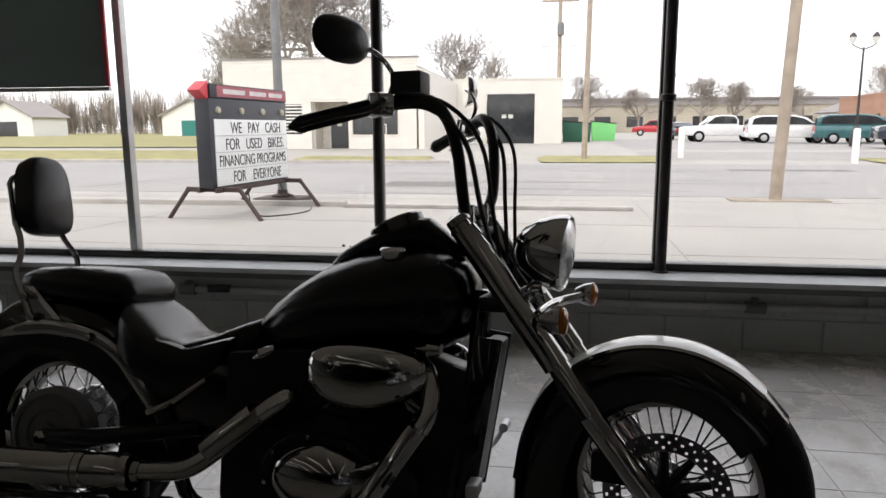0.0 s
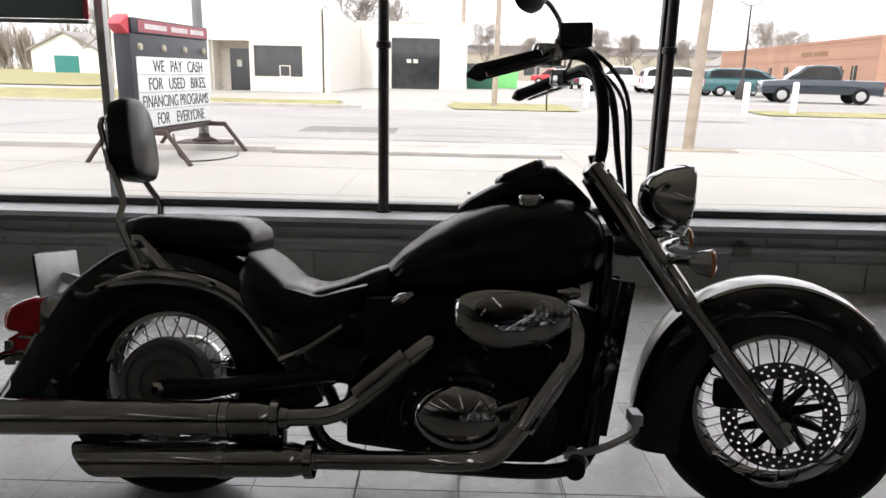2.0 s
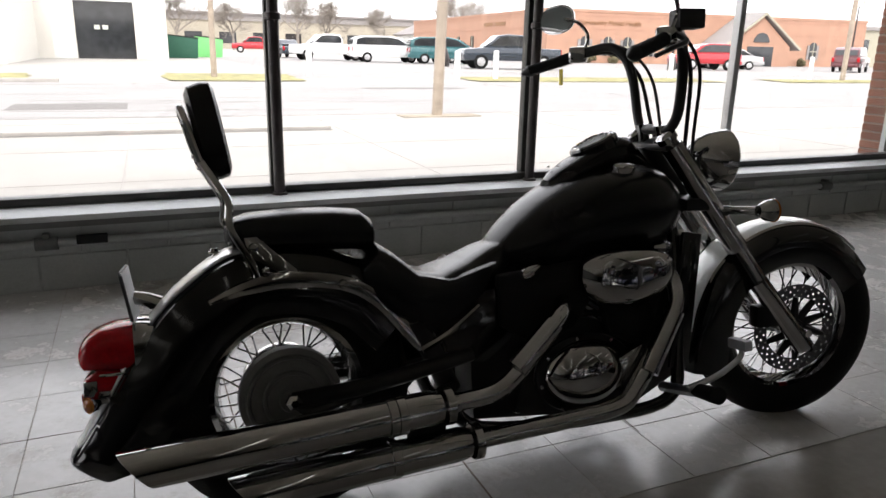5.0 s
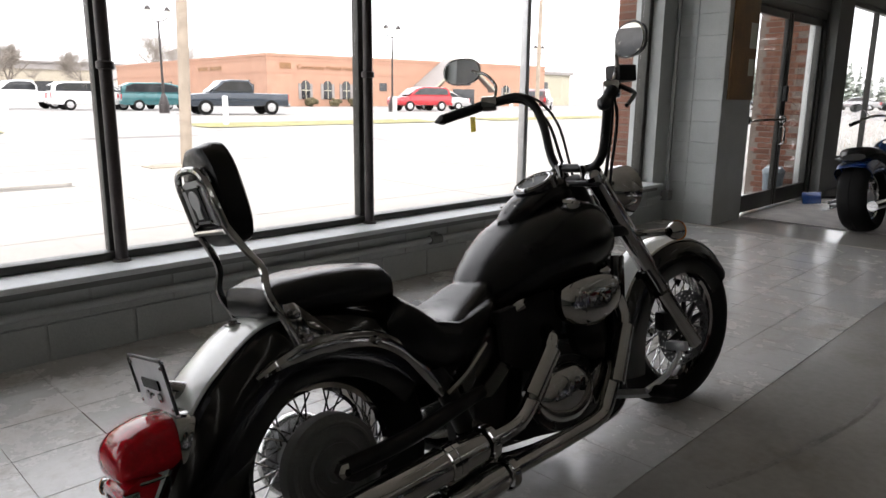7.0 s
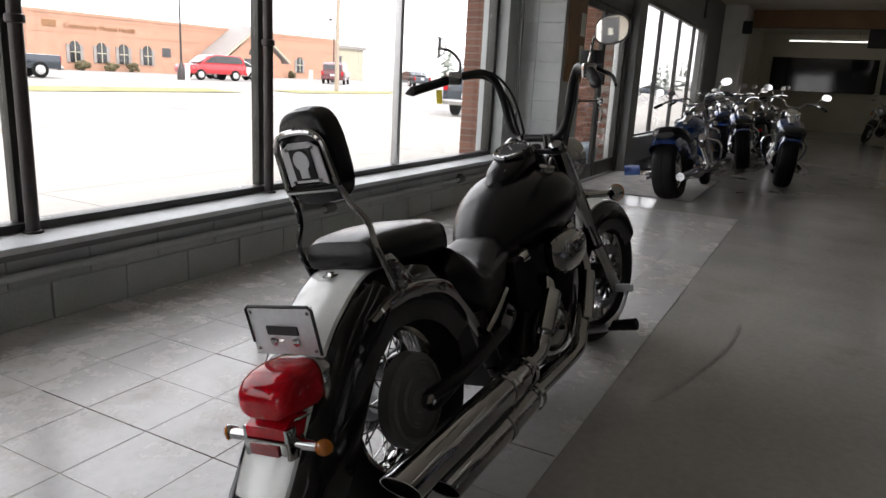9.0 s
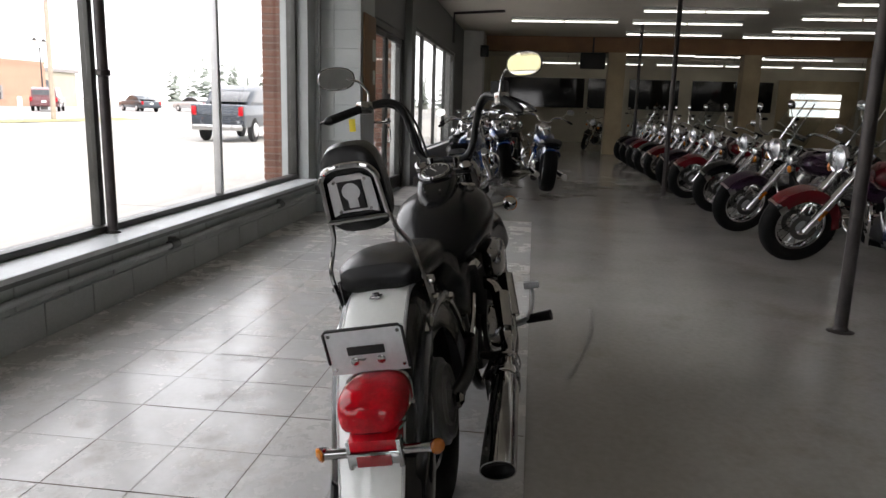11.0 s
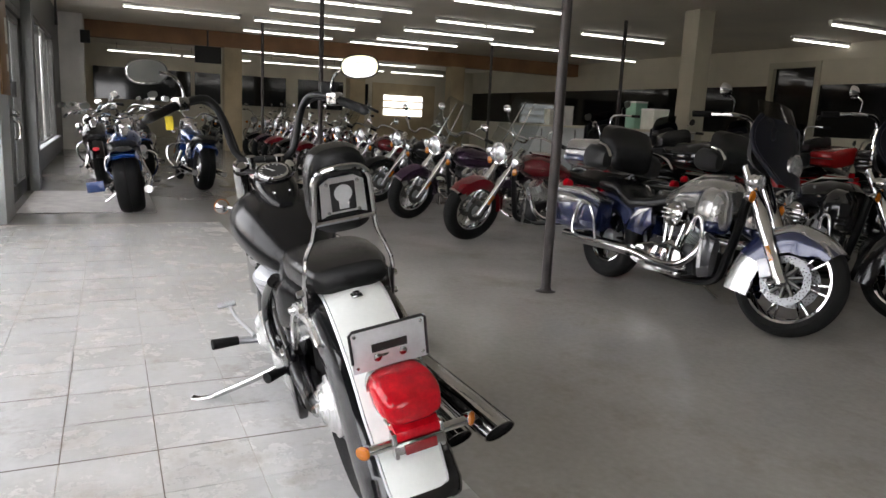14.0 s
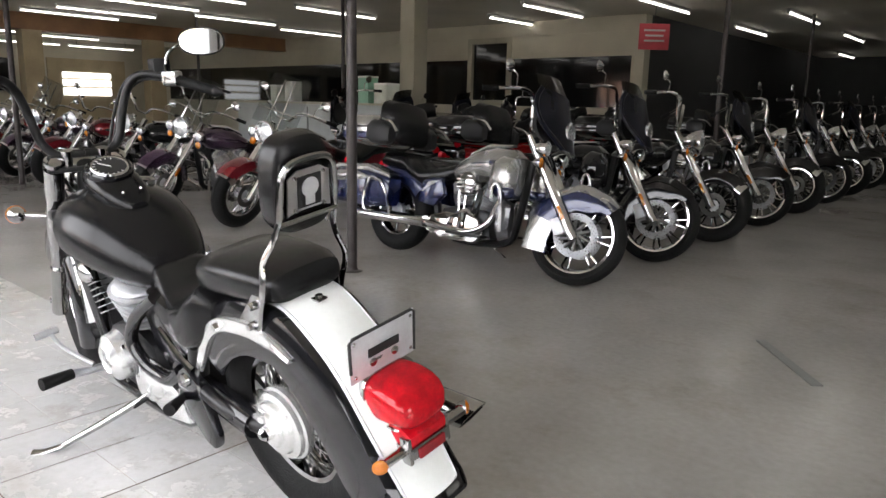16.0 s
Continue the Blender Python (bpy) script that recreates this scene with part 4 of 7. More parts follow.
add("badge_plate", slab([(-0.062, -0.052), (-0.04, -0.044), (0.04, -0.044), (0.062, -0.052), (0.058, 0.04), (0.032, 0.056), (-0.032, 0.056), (-0.058, 0.04)], -0.002, 0.002, 0.0, BP @ Matrix.Rotation(radians(90), 4, "Z")), ALU, "brushed metal badge plate with an emblem", 0, hoop)
add("badge_panel", box(0.003, 0.066, 0.078, (-0.004, 0, 0.002), 0, BP), BLACKPLASTIC, "", 0, hoop)
add("badge_emblem", join(lathe([(0, 0), (0.024, 0), (0.024, 0.002), (0, 0.002)], BP @ Matrix.Translation((-0.0062, 0, 0.012)) @ Matrix.Rotation(radians(-90), 4, "Y"), 20), box(0.002, 0.026, 0.034, (-0.0068, 0, -0.014), 0, BP)), PLATEMAT, "pale plain emblem", 0, hoop)
for y in (-0.041, 0.041):
    for z in (-0.04, 0.041):
        add("badge_bolt", lathe([(0, 0), (0.005, 0), (0.004, 0.006), (0, 0.007)], BP @ Matrix.Translation((-0.002, y, z)) @ Matrix.Rotation(radians(-90), 4, "Y"), 8), CHROME, "", 40, hoop)

# tank and console
tank = []
for x, top, bot, hw in ((0.585, 0.655, 0.6, 0.055), (0.605, 0.69, 0.585, 0.085), (0.65, 0.735, 0.575, 0.12), (0.72, 0.79, 0.575, 0.155), (0.8, 0.838, 0.585, 0.182), (0.89, 0.872, 0.595, 0.2), (0.98, 0.89, 0.605, 0.208), (1.06, 0.892, 0.615, 0.203), (1.12, 0.878, 0.63, 0.182), (1.165, 0.85, 0.655, 0.145), (1.19, 0.81, 0.69, 0.09)):
    tank.append(oval(x, bot + 0.5 * (top - bot), hw, (top - bot) / 2, 2.25, 36))
fuel = add("fuel_tank", loft(tank), SATIN, "satin black teardrop fuel tank")
con = []
for x, top, bot, hw in ((0.79, 0.848, 0.8, 0.03), (0.82, 0.875, 0.81, 0.056), (0.88, 0.91, 0.84, 0.076), (0.95, 0.945, 0.86, 0.083), (1.02, 0.97, 0.86, 0.078), (1.055, 0.97, 0.86, 0.065), (1.1, 0.935, 0.85, 0.045), (1.155, 0.88, 0.83, 0.03)):
    con.append(oval(x, (top + bot) / 2, hw, (top - bot) / 2, 2.6))
console = add("instrument_console", loft(con), SATIN, "satin black console on the tank", 40, fuel)
GA = aim((0.962, 0, 0.945), (-0.42, 0, 0.9)) @ Matrix.Diagonal((1.3, 1.3, 1.0, 1.0))
gauge = add("speedometer", lathe([(0, -0.02), (0.058, -0.02), (0.058, 0.01), (0.053, 0.016), (0.048, 0.012), (0, 0.011)], GA, 32), GLOSS, "round black speedometer with a chrome ring")
add("chrome_ring", lathe([(0.041, 0.0135), (0.042, 0.0175), (0.046, 0.0185), (0.049, 0.0135)], GA, 32), CHROME, "", 40, gauge)
add("dial", lathe([(0, 0.0125), (0.0475, 0.0125), (0.0475, 0.014), (0, 0.014)], GA, 32), DIAL, "", 40, gauge)
ticks = bmesh.new()
for k in range(13):
    a = radians(-120 + 20 * k)
    ticks = join(ticks, box(0.0022, 0.009, 0.0012, (0, 0.039, 0.0148), 0, GA @ Matrix.Rotation(a + radians(90), 4, "Z")))
tagged(add("dial_scale", join(ticks, box(0.003, 0.036, 0.0014, (0.0, 0.014, 0.0152), 0, GA @ Matrix.Rotation(radians(40), 4, "Z"))), DIALMARK, "", 0, gauge), kind="stuff")
add("fuel_cap", lathe([(0, -0.02), (0.033, -0.02), (0.035, 0.004), (0.03, 0.01), (0.017, 0.013), (0, 0.014)], aim((0.985, -0.118, 0.876), (0, -0.25, 1)), 24), CHROME, "round chrome fuel cap", 40, fuel)
for s in (-1, 1):
    for x in (0.72, 0.9):
        add("console_bolt", lathe([(0, 0), (0.005, 0), (0.004, 0.005), (0, 0.006)], Matrix.Translation((x + 0.1, s * 0.03, 0.885)), 8), CHROME, "", 40, console)

# frame, radiator, side panels
for s in (-1, 1):
    add("downtube", tube([(1.2, s * 0.03, 0.78), (1.195, s * 0.07, 0.6), (1.18, s * 0.1, 0.3), (1.13, s * 0.12, 0.17), (0.9, s * 0.13, 0.15), (0.5, s * 0.13, 0.18), (0.4, s * 0.12, 0.3)], 0.02, 10), GLOSS, "black frame tube")
    add("side_cover", slab([(0.36, 0.55), (0.63, 0.57), (0.6, 0.42), (0.52, 0.36), (0.42, 0.38)], s * 0.1, s * 0.14, 0.012), GLOSS)
    add("side_trim", tube([(0.335, s * 0.15, 0.425), (0.41, s * 0.153, 0.462), (0.5, s * 0.153, 0.525)], (0.013, 0.007), 8), CHROME)
    add("shock_cover", tube([(0.42, s * 0.115, 0.3), (0.33, s * 0.12, 0.5)], 0.03, 12, 1), BLACKMETAL)
add("radiator", box(0.045, 0.2, 0.4, (0, 0, 0), 0.012, pose(1.215, 0, 0.46, 0, 8, 0)), BLACKPLASTIC, "tall black radiator")
for k in range(2):
    add("radiator_cover", box(0.07, 0.012, 0.42, (0, (-1) ** k * 0.105, 0), 0.004, pose(1.205, 0, 0.46, 0, 8, 0)), GLOSS if k else BLACKPLASTIC)

# engine
add("crankcase", slab([(0.5, 0.18), (0.5, 0.46), (0.62, 0.6), (1.0, 0.63), (1.18, 0.58), (1.2, 0.22), (1.05, 0.15), (0.85, 0.145)], -0.07, 0.07, 0.02), BLACKMETAL)
add("engine_case", slab([(0.6, 0.2), (0.66, 0.4), (0.82, 0.46), (1.0, 0.4), (1.08, 0.3), (1.05, 0.19), (0.85, 0.16)], -0.13, 0.13, 0.02), BLACKMETAL)
CY = (((0.78, 0.4), (0.66, 0.6)), ((0.9, 0.4), (1.05, 0.6)))
for (x0, z0), (x1, z1) in CY:
    d = Vector((x1 - x0, 0, z1 - z0))
    mm = aim((x0, 0, z0), d)
    prof = [(0, 0)]
    n = 9
    for k in range(n):
        h0 = 0.02 + 0.016 * k
        prof += [(0.066, h0), (0.1, h0 + 0.003), (0.1, h0 + 0.007), (0.066, h0 + 0.01)]
    prof += [(0.07, 0.02 + 0.016 * n), (0, 0.02 + 0.016 * n)]
    cyl = add("cylinder", lathe(prof, mm @ Matrix.Diagonal((1.0, 1.25, 1.0, 1.0)), 24), CASTALU, "finned engine cylinder")
    add("cylinder_head", box(0.15, 0.21, 0.085, (0, 0, 0.205), 0.025, mm), BLACKMETAL, "", 40, cyl)
    for s in (-1, 1):
        add("head_cover", loft([oval(-0.055, 0, 0.035, 0.03, 2.4), oval(0.0, 0, 0.045, 0.042, 2.4), oval(0.055, 0, 0.035, 0.03, 2.4)], mm @ Matrix.Translation((0, s * 0.1, 0.215))), CHROME, "chrome head cover", 40, cyl)
air = []
for y, k in ((-0.13, 0.85), (-0.17, 0.98), (-0.195, 1.0), (-0.215, 0.9), (-0.226, 0.7), (-0.23, 0.35)):
    ring = []
    for i in range(36):
        a = 2 * math.pi * i / 36
        c, s = math.cos(a), math.sin(a)
        x = c * 0.152
        z = 0.074 * s**0.55 * (1 - 0.06 * c) if s > 0 else 0.09 * s * (1 - 0.1 * c)
        ring.append(Vector((0.945 + x * k, y, 0.575 + z * k)))
    air.append(ring)
cleaner = add("air_cleaner", loft(air), CHROME, "polished chrome teardrop air cleaner cover")
for x in (0.868, 1.018):
    add("cover_boss", lathe([(0.03, 0.0), (0.029, 0.006), (0.024, 0.008), (0.022, 0.003), (0.016, 0.003), (0.016, 0.009), (0, 0.01)], Matrix.Translation((x, -0.219, 0.592)) @ Matrix.Rotation(radians(90), 4, "X"), 20), SHOWCHROME, "", 40, cleaner)
    add("cover_bolt", lathe([(0, 0), (0.009, 0), (0.008, 0.006), (0, 0.007)], Matrix.Translation((x, -0.226, 0.592)) @ Matrix.Rotation(radians(90), 4, "X"), 10), CHROME, "", 40, cleaner)
clutch = add("clutch_cover", lathe([(0, 0.075), (0.05, 0.07), (0.078, 0.055), (0.092, 0.03), (0.098, 0.0), (0.098, -0.04)], Matrix.Translation((0.82, -0.135, 0.297)) @ Matrix.Rotation(radians(90), 4, "X") @ Matrix.Diagonal((1.4, 1.0, 0.85, 1)), 40), CHROME, "polished oval clutch cover")
add("cover_rim", lathe([(0.096, 0.0), (0.112, 0.0), (0.115, 0.012), (0.112, 0.022), (0.096, 0.024)], Matrix.Translation((0.82, -0.135, 0.297)) @ Matrix.Rotation(radians(90), 4, "X") @ Matrix.Diagonal((1.4, 1.0, 0.85, 1)), 40), BLACKMETAL, "", 40, clutch)
for k in range(8):
    a = k * math.pi / 4 + 0.2
    add("cover_bolt", lathe([(0, 0), (0.007, 0), (0.006, 0.006), (0, 0.007)], Matrix.Translation((0.82 + 0.147 * math.cos(a), -0.155, 0.297 + 0.104 * math.sin(a))) @ Matrix.Rotation(radians(90), 4, "X"), 6), CHROME, "", 40, clutch)
add("cylinder_cover", loft([oval(-0.035, 0, 0.025, 0.012, 2.6, 16), oval(0, 0, 0.045, 0.02, 2.6, 16), oval(0.035, 0, 0.025, 0.012, 2.6, 16)], Matrix.Translation((0.655, -0.13, 0.6)) @ Matrix.Rotation(radians(-25), 4, "Y")), CHROME)
add("cylinder_cover", loft([oval(-0.03, 0, 0.025, 0.014, 2.6, 16), oval(0, 0, 0.04, 0.024, 2.6, 16), oval(0.03, 0, 0.025, 0.014, 2.6, 16)], Matrix.Translation((1.09, -0.13, 0.635))), CHROME)
# two added black panels stand in for backlit shade over the alloy cylinders
add("engine_shade_panel", slab([(0.56, 0.6), (0.82, 0.62), (0.84, 0.5), (0.78, 0.43), (0.66, 0.4), (0.56, 0.46)], -0.16, -0.12, 0.012), RUBBER, "black panel standing for the shaded side of the engine")
add("engine_shade_panel", slab([(0.88, 0.5), (1.02, 0.52), (1.06, 0.44), (1.02, 0.34), (0.9, 0.4)], -0.16, -0.12, 0.012), RUBBER, "black panel standing for the shaded side of the engine")
add("cam_cover", slab([(0.9, 0.33), (1.0, 0.37), (1.02, 0.3), (0.98, 0.24), (0.92, 0.23)], -0.185, -0.13, 0.012), CHROME)
add("swingarm_cover", slab([(0.26, 0.23), (0.3, 0.4), (0.36, 0.44), (0.43, 0.4), (0.44, 0.32), (0.4, 0.26), (0.33, 0.19), (0.28, 0.18)], 0.135, 0.17, 0.012), GLOSS, "gloss black swingarm pivot cover")
add("pivot_cap", lathe([(0, 0), (0.022, 0), (0.02, 0.01), (0, 0.012)], Matrix.Translation((0.355, 0.17, 0.4)) @ YAXIS, 16), CHROME)
add("lower_cover", slab([(0.44, 0.2), (0.47, 0.3), (0.56, 0.35), (0.74, 0.33), (0.76, 0.22), (0.62, 0.165)], 0.125, 0.16, 0.015), POLISHED, "polished lower engine cover")
add("generator_cover", lathe([(0, 0.062), (0.018, 0.062), (0.022, 0.055), (0.045, 0.058), (0.052, 0.066), (0.06, 0.06), (0.085, 0.045), (0.095, 0.0)], Matrix.Translation((0.95, 0.13, 0.3)) @ YAXIS, 36), POLISHED, "polished alloy left engine cover")
for k in range(6):
    a = k * math.pi / 3 + 0.3
    add("cover_bolt", lathe([(0, 0), (0.009, 0), (0.008, 0.008), (0, 0.009)], Matrix.Translation((0.93 + 0.088 * math.cos(a), 0.15, 0.3 + 0.088 * math.sin(a))) @ YAXIS, 8), CHROME)
add("sprocket_cover", join(ball(0.07, (0.66, 0.15, 0.3), (1.2, 0.5, 1)), box(0.12, 0.05, 0.08, (0.72, 0.15, 0.25), 0.02)), POLISHED)
rearfin = add("rear_cylinder_cover", lathe([(0.02, 0.0)] + [q for k in range(7) for q in ((0.05 + 0.006 * k, 0.012 + 0.022 * k), (0.062 + 0.006 * k, 0.016 + 0.022 * k), (0.062 + 0.006 * k, 0.023 + 0.022 * k), (0.05 + 0.006 * k, 0.027 + 0.022 * k))] + [(0.085, 0.168), (0.07, 0.18), (0, 0.184)], aim((0.79, 0.08, 0.44), (-0.28, 0.05, 1)), 28), CASTALU, "ribbed bare alloy rear cylinder")
add("head_cap", loft([oval(-0.05, 0, 0.03, 0.012, 2.6, 16), oval(0, 0, 0.045, 0.02, 2.6, 16), oval(0.05, 0, 0.03, 0.012, 2.6, 16)], Matrix.Translation((0.745, 0.09, 0.625))), CHROME, "", 40, rearfin)
for k in range(6):
    add("cylinder_fin", slab([(-0.055, 0), (0.055, 0), (0.055, 0.006), (-0.055, 0.006)], -0.02, 0.02, 0.0015, Matrix.Translation((1.06 + 0.008 * k, 0.1, 0.43 + 0.021 * k)) @ Matrix.Rotation(radians(20), 4, "Y")), SHOWCHROME)
add("horn_cover", ball(0.05, (1.1, 0.13, 0.585), (1.1, 0.5, 0.8)), SHOWCHROME)
add("frame_cover", tube([(0.5, 0.14, 0.62), (0.66, 0.155, 0.52), (0.74, 0.16, 0.42), (0.66, 0.16, 0.35), (0.52, 0.155, 0.34), (0.42, 0.15, 0.4)], 0.022, 12), GLOSS, "curved gloss black frame cover")
add("intake_cover", loft([oval(0.7, 0.56, 0.03, 0.03), oval(0.75, 0.565, 0.07, 0.05), oval(0.8, 0.57, 0.05, 0.035)], Matrix.Translation((0, 0.08, 0))), CASTALU, "ribbed alloy side cover")
for y in (-0.06, 0.02, 0.09):
    add("engine_hose", tube([(0.7, y, 0.42), (0.84, y - 0.05, 0.46), (1.0, y - 0.02, 0.44), (1.12, y, 0.5)], 0.009, 8), BLACKPLASTIC)

# exhausts
def slash(pts, r, tip):
    """A muffler with a slanted open end at its first point."""
    a, b = Vector(pts[0]), Vector(pts[-1])
    n = 28
    d = (b - a).normalized()
    up = Vector((0, 0, 1))
    side = d.cross(up).normalized()
    up = side.cross(d)
    rings = []
    for off, rr in ((0, r), (0.25, r), (0.9, r * 0.97), (1.0, r * 0.6)):
        ring = []
        for k in range(n):
            t = 2 * math.pi * k / n
            cut = tip * (1 - math.sin(t)) / 2 if off == 0 else 0
            ring.append(a + d * ((b - a).length * off + cut) + rr * (math.cos(t) * side + math.sin(t) * up))
        rings.append(ring)
    inner = []
    for off in (0, 0.1):
        inner.append([a + d * ((b - a).length * off + (tip * (1 - math.sin(2 * math.pi * k / n)) / 2 if off == 0 else tip)) + r * 0.93 * (math.cos(2 * math.pi * k / n) * side + math.sin(2 * math.pi * k / n) * up) for k in range(n)])
    return loft([inner[1], inner[0], *rings])


def bands(a, b, r, ks):
    a, b = Vector(a), Vector(b)
    return [lathe([(r, -0.012), (r + 0.004, -0.01), (r + 0.004, 0.01), (r, 0.012)], aim(a.lerp(b, k), b - a), 28) for k in ks]


UP = ((-0.39, -0.29, 0.28), (0.39, -0.25, 0.302))
LOW = ((-0.17, -0.245, 0.165), (0.46, -0.23, 0.19))
def bore(pts, r, tip):
    """A black funnel that stands in for the dark inside of a slanted muffler end."""
    a, b = Vector(pts[0]), Vector(pts[-1])
    d = (b - a).normalized()
    side = d.cross(Vector((0, 0, 1))).normalized()
    up = side.cross(d)
    bm = bmesh.new()
    rings = []
    for depth, rr in ((0.006, 0.93 * r), (0.02, 0.9 * r), (0.03, 0.45 * r)):
        rings.append([bm.verts.new(a + d * (depth + tip * (1 - math.sin(t)) / 2) + rr * (math.cos(t) * side + math.sin(t) * up)) for t in (2 * math.pi * k / 24 for k in range(24))])
    for p, q in zip(rings, rings[1:]):
        for k in range(24):
            bm.faces.new((p[k], p[(k + 1) % 24], q[(k + 1) % 24], q[k]))
    bm.faces.new(rings[-1])
    return bm


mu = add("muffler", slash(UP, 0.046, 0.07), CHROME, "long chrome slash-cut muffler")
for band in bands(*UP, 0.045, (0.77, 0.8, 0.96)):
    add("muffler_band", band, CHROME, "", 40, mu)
add("bore", bore(UP, 0.046, 0.07), RUBBER, "black lining for the shaded muffler end", 40, mu)
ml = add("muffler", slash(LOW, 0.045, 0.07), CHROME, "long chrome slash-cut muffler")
add("bore", bore(LOW, 0.045, 0.07), RUBBER, "black lining for the shaded muffler end", 40, ml)
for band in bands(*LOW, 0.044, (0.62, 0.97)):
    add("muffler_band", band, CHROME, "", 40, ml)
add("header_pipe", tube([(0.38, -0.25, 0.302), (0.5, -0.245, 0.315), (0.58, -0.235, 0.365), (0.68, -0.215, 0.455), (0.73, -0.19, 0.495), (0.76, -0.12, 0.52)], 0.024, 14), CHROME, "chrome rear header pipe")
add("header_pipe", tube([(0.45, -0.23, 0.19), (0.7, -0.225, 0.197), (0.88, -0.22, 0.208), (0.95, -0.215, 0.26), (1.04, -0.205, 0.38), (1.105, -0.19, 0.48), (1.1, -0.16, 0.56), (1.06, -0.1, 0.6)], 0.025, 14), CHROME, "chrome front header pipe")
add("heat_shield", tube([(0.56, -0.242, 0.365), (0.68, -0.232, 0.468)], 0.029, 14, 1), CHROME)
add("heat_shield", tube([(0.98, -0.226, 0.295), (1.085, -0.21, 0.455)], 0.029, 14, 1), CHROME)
add("exhaust_bracket", box(0.1, 0.04, 0.09, (0.32, -0.2, 0.24), 0.01), BLACKMETAL)

# controls, pegs, stand
for s in (-1, 1):
    add("peg_mount", tube([(1.12, s * 0.1, 0.2), (1.13, s * 0.22, 0.215), (1.12, s * 0.27, 0.23)], 0.016, 8), CASTALU)
    add("foot_peg", tube([(1.11, s * 0.27, 0.235), (1.09, s * 0.38, 0.25)], (0.02, 0.024), 12, 1), RUBBER, "ribbed rubber foot peg")
    add("passenger_peg", tube([(0.42, s * 0.16, 0.32), (0.36, s * 0.24, 0.33)], (0.012, 0.02), 10, 1), RUBBER)
add("brake_pedal", join(tube([(1.08, -0.27, 0.245), (1.16, -0.295, 0.275), (1.235, -0.3, 0.318), (1.243, -0.3, 0.345)], (0.01, 0.007), 8), box(0.028, 0.07, 0.03, (1.238, -0.3, 0.358), 0.006)), CASTALU, "bare metal brake pedal")
add("shift_lever", join(tube([(1.08, 0.2, 0.25), (1.2, 0.25, 0.31), (1.24, 0.27, 0.37)], 0.008, 8), tube([(1.24, 0.24, 0.37), (1.24, 0.32, 0.37)], 0.014, 10, 1)), CASTALU)
add("side_stand", join(tube([(0.76, 0.15, 0.2), (0.82, 0.28, 0.15), (0.88, 0.42, 0.105)], (0.014, 0.011), 10), tube([(0.88, 0.42, 0.105), (0.915, 0.475, 0.098), (0.935, 0.5, 0.102)], (0.014, 0.018), 8, 3, None, 0.5)), CHROME, "chrome side stand, folded out")
add("stand_spring", tube([(0.72, 0.13, 0.22), (0.78, 0.2, 0.175)], 0.01, 8, 1), BLACKMETAL)

# fork, front fender, headlight: all turn with the bars
def front(name, bm, material, label="", smooth=40, parent=None):
    bm.transform(STEER)
    return add(name, bm, material, label, smooth, parent)


for s in (-1, 1):
    leg = front("fork_leg", tube([(1.165, s * 0.105, 0.965), (1.675, s * 0.105, 0.29)], 0.0255, 16, 1), CHROME, "chrome fork leg")
    front("fork_shroud", tube([(1.18, s * 0.105, 0.945), (1.42, s * 0.105, 0.62)], 0.034, 18, 1), CHROME, "", 40, leg)
    front("fork_slider", tube([(1.5, s * 0.105, 0.51), (1.69, s * 0.105, 0.272)], (0.031, 0.033), 16, 1), CHROME, "", 40, leg)
    front("fork_cap", lathe([(0, 0), (0.032, 0), (0.032, 0.018), (0.02, 0.026), (0, 0.026)], aim((1.17, s * 0.105, 0.96), (-0.593, 0, 0.805)), 12), CHROME, "", 40, leg)
    front("riser", tube([(1.175, s * 0.06, 0.945), (1.172, s * 0.06, 0.98), (1.168, s * 0.06, 1.005)], (0.017, 0.023), 12), CHROME, "chrome handlebar riser")
front("upper_clamp", slab([(1.15, -0.13), (1.21, -0.13), (1.215, 0.0), (1.21, 0.13), (1.15, 0.13), (1.135, 0.0)], 0.928, 0.948, 0.01, Matrix(((1, 0, 0, 0), (0, 0, 1, 0), (0, 1, 0, 0), (0, 0, 0, 1)))), BLACKMETAL, "black alloy top clamp")
front("lower_clamp", box(0.1, 0.27, 0.04, (1.275, 0, 0.765), 0.012), BLACKMETAL)
front("steering_stem", tube([(1.16, 0, 0.95), (1.29, 0, 0.74)], 0.034, 12, 1), BLACKMETAL)
FRONT = [(1.293, 0.2), (1.298, 0.31), (1.318, 0.42), (1.365, 0.53), (1.435, 0.61), (1.53, 0.664), (1.63, 0.686), (1.73, 0.678), (1.82, 0.642), (1.89, 0.588), (1.942, 0.528)]
ff = front("front_fender", sweep(FRONT, [(-0.088, 0.135), (-0.096, 0.09), (-0.094, 0.05), (-0.08, 0.02), (-0.05, 0.006), (0, 0), (0.05, 0.006), (0.08, 0.02), (0.094, 0.05), (0.096, 0.09), (0.088, 0.135)]), GLOSS, "gloss black front fender with a white top")
front("fender_top", sweep(FRONT[1:-1], [(-0.062, 0.006), (-0.04, -0.001), (0, -0.005), (0.04, -0.001), (0.062, 0.006)], 6, None, 0.003), WHITE, "white painted fender top", 40, ff)
front("pinstripe", join(sweep(FRONT[1:-1], [(-0.07, 0.01), (-0.064, 0.004)], 6, None, 0.004), sweep(FRONT[1:-1], [(0.064, 0.004), (0.07, 0.01)], 6, None, 0.004)), CHROME, "", 40, ff)
front("brake_caliper", box(0.1, 0.05, 0.075, (1.555, -0.09, 0.385), 0.015), BLACKMETAL)
front("brake_hose", tube([(1.56, -0.1, 0.42), (1.45, -0.13, 0.55), (1.34, -0.09, 0.72)], 0.006, 6), BLACKPLASTIC)
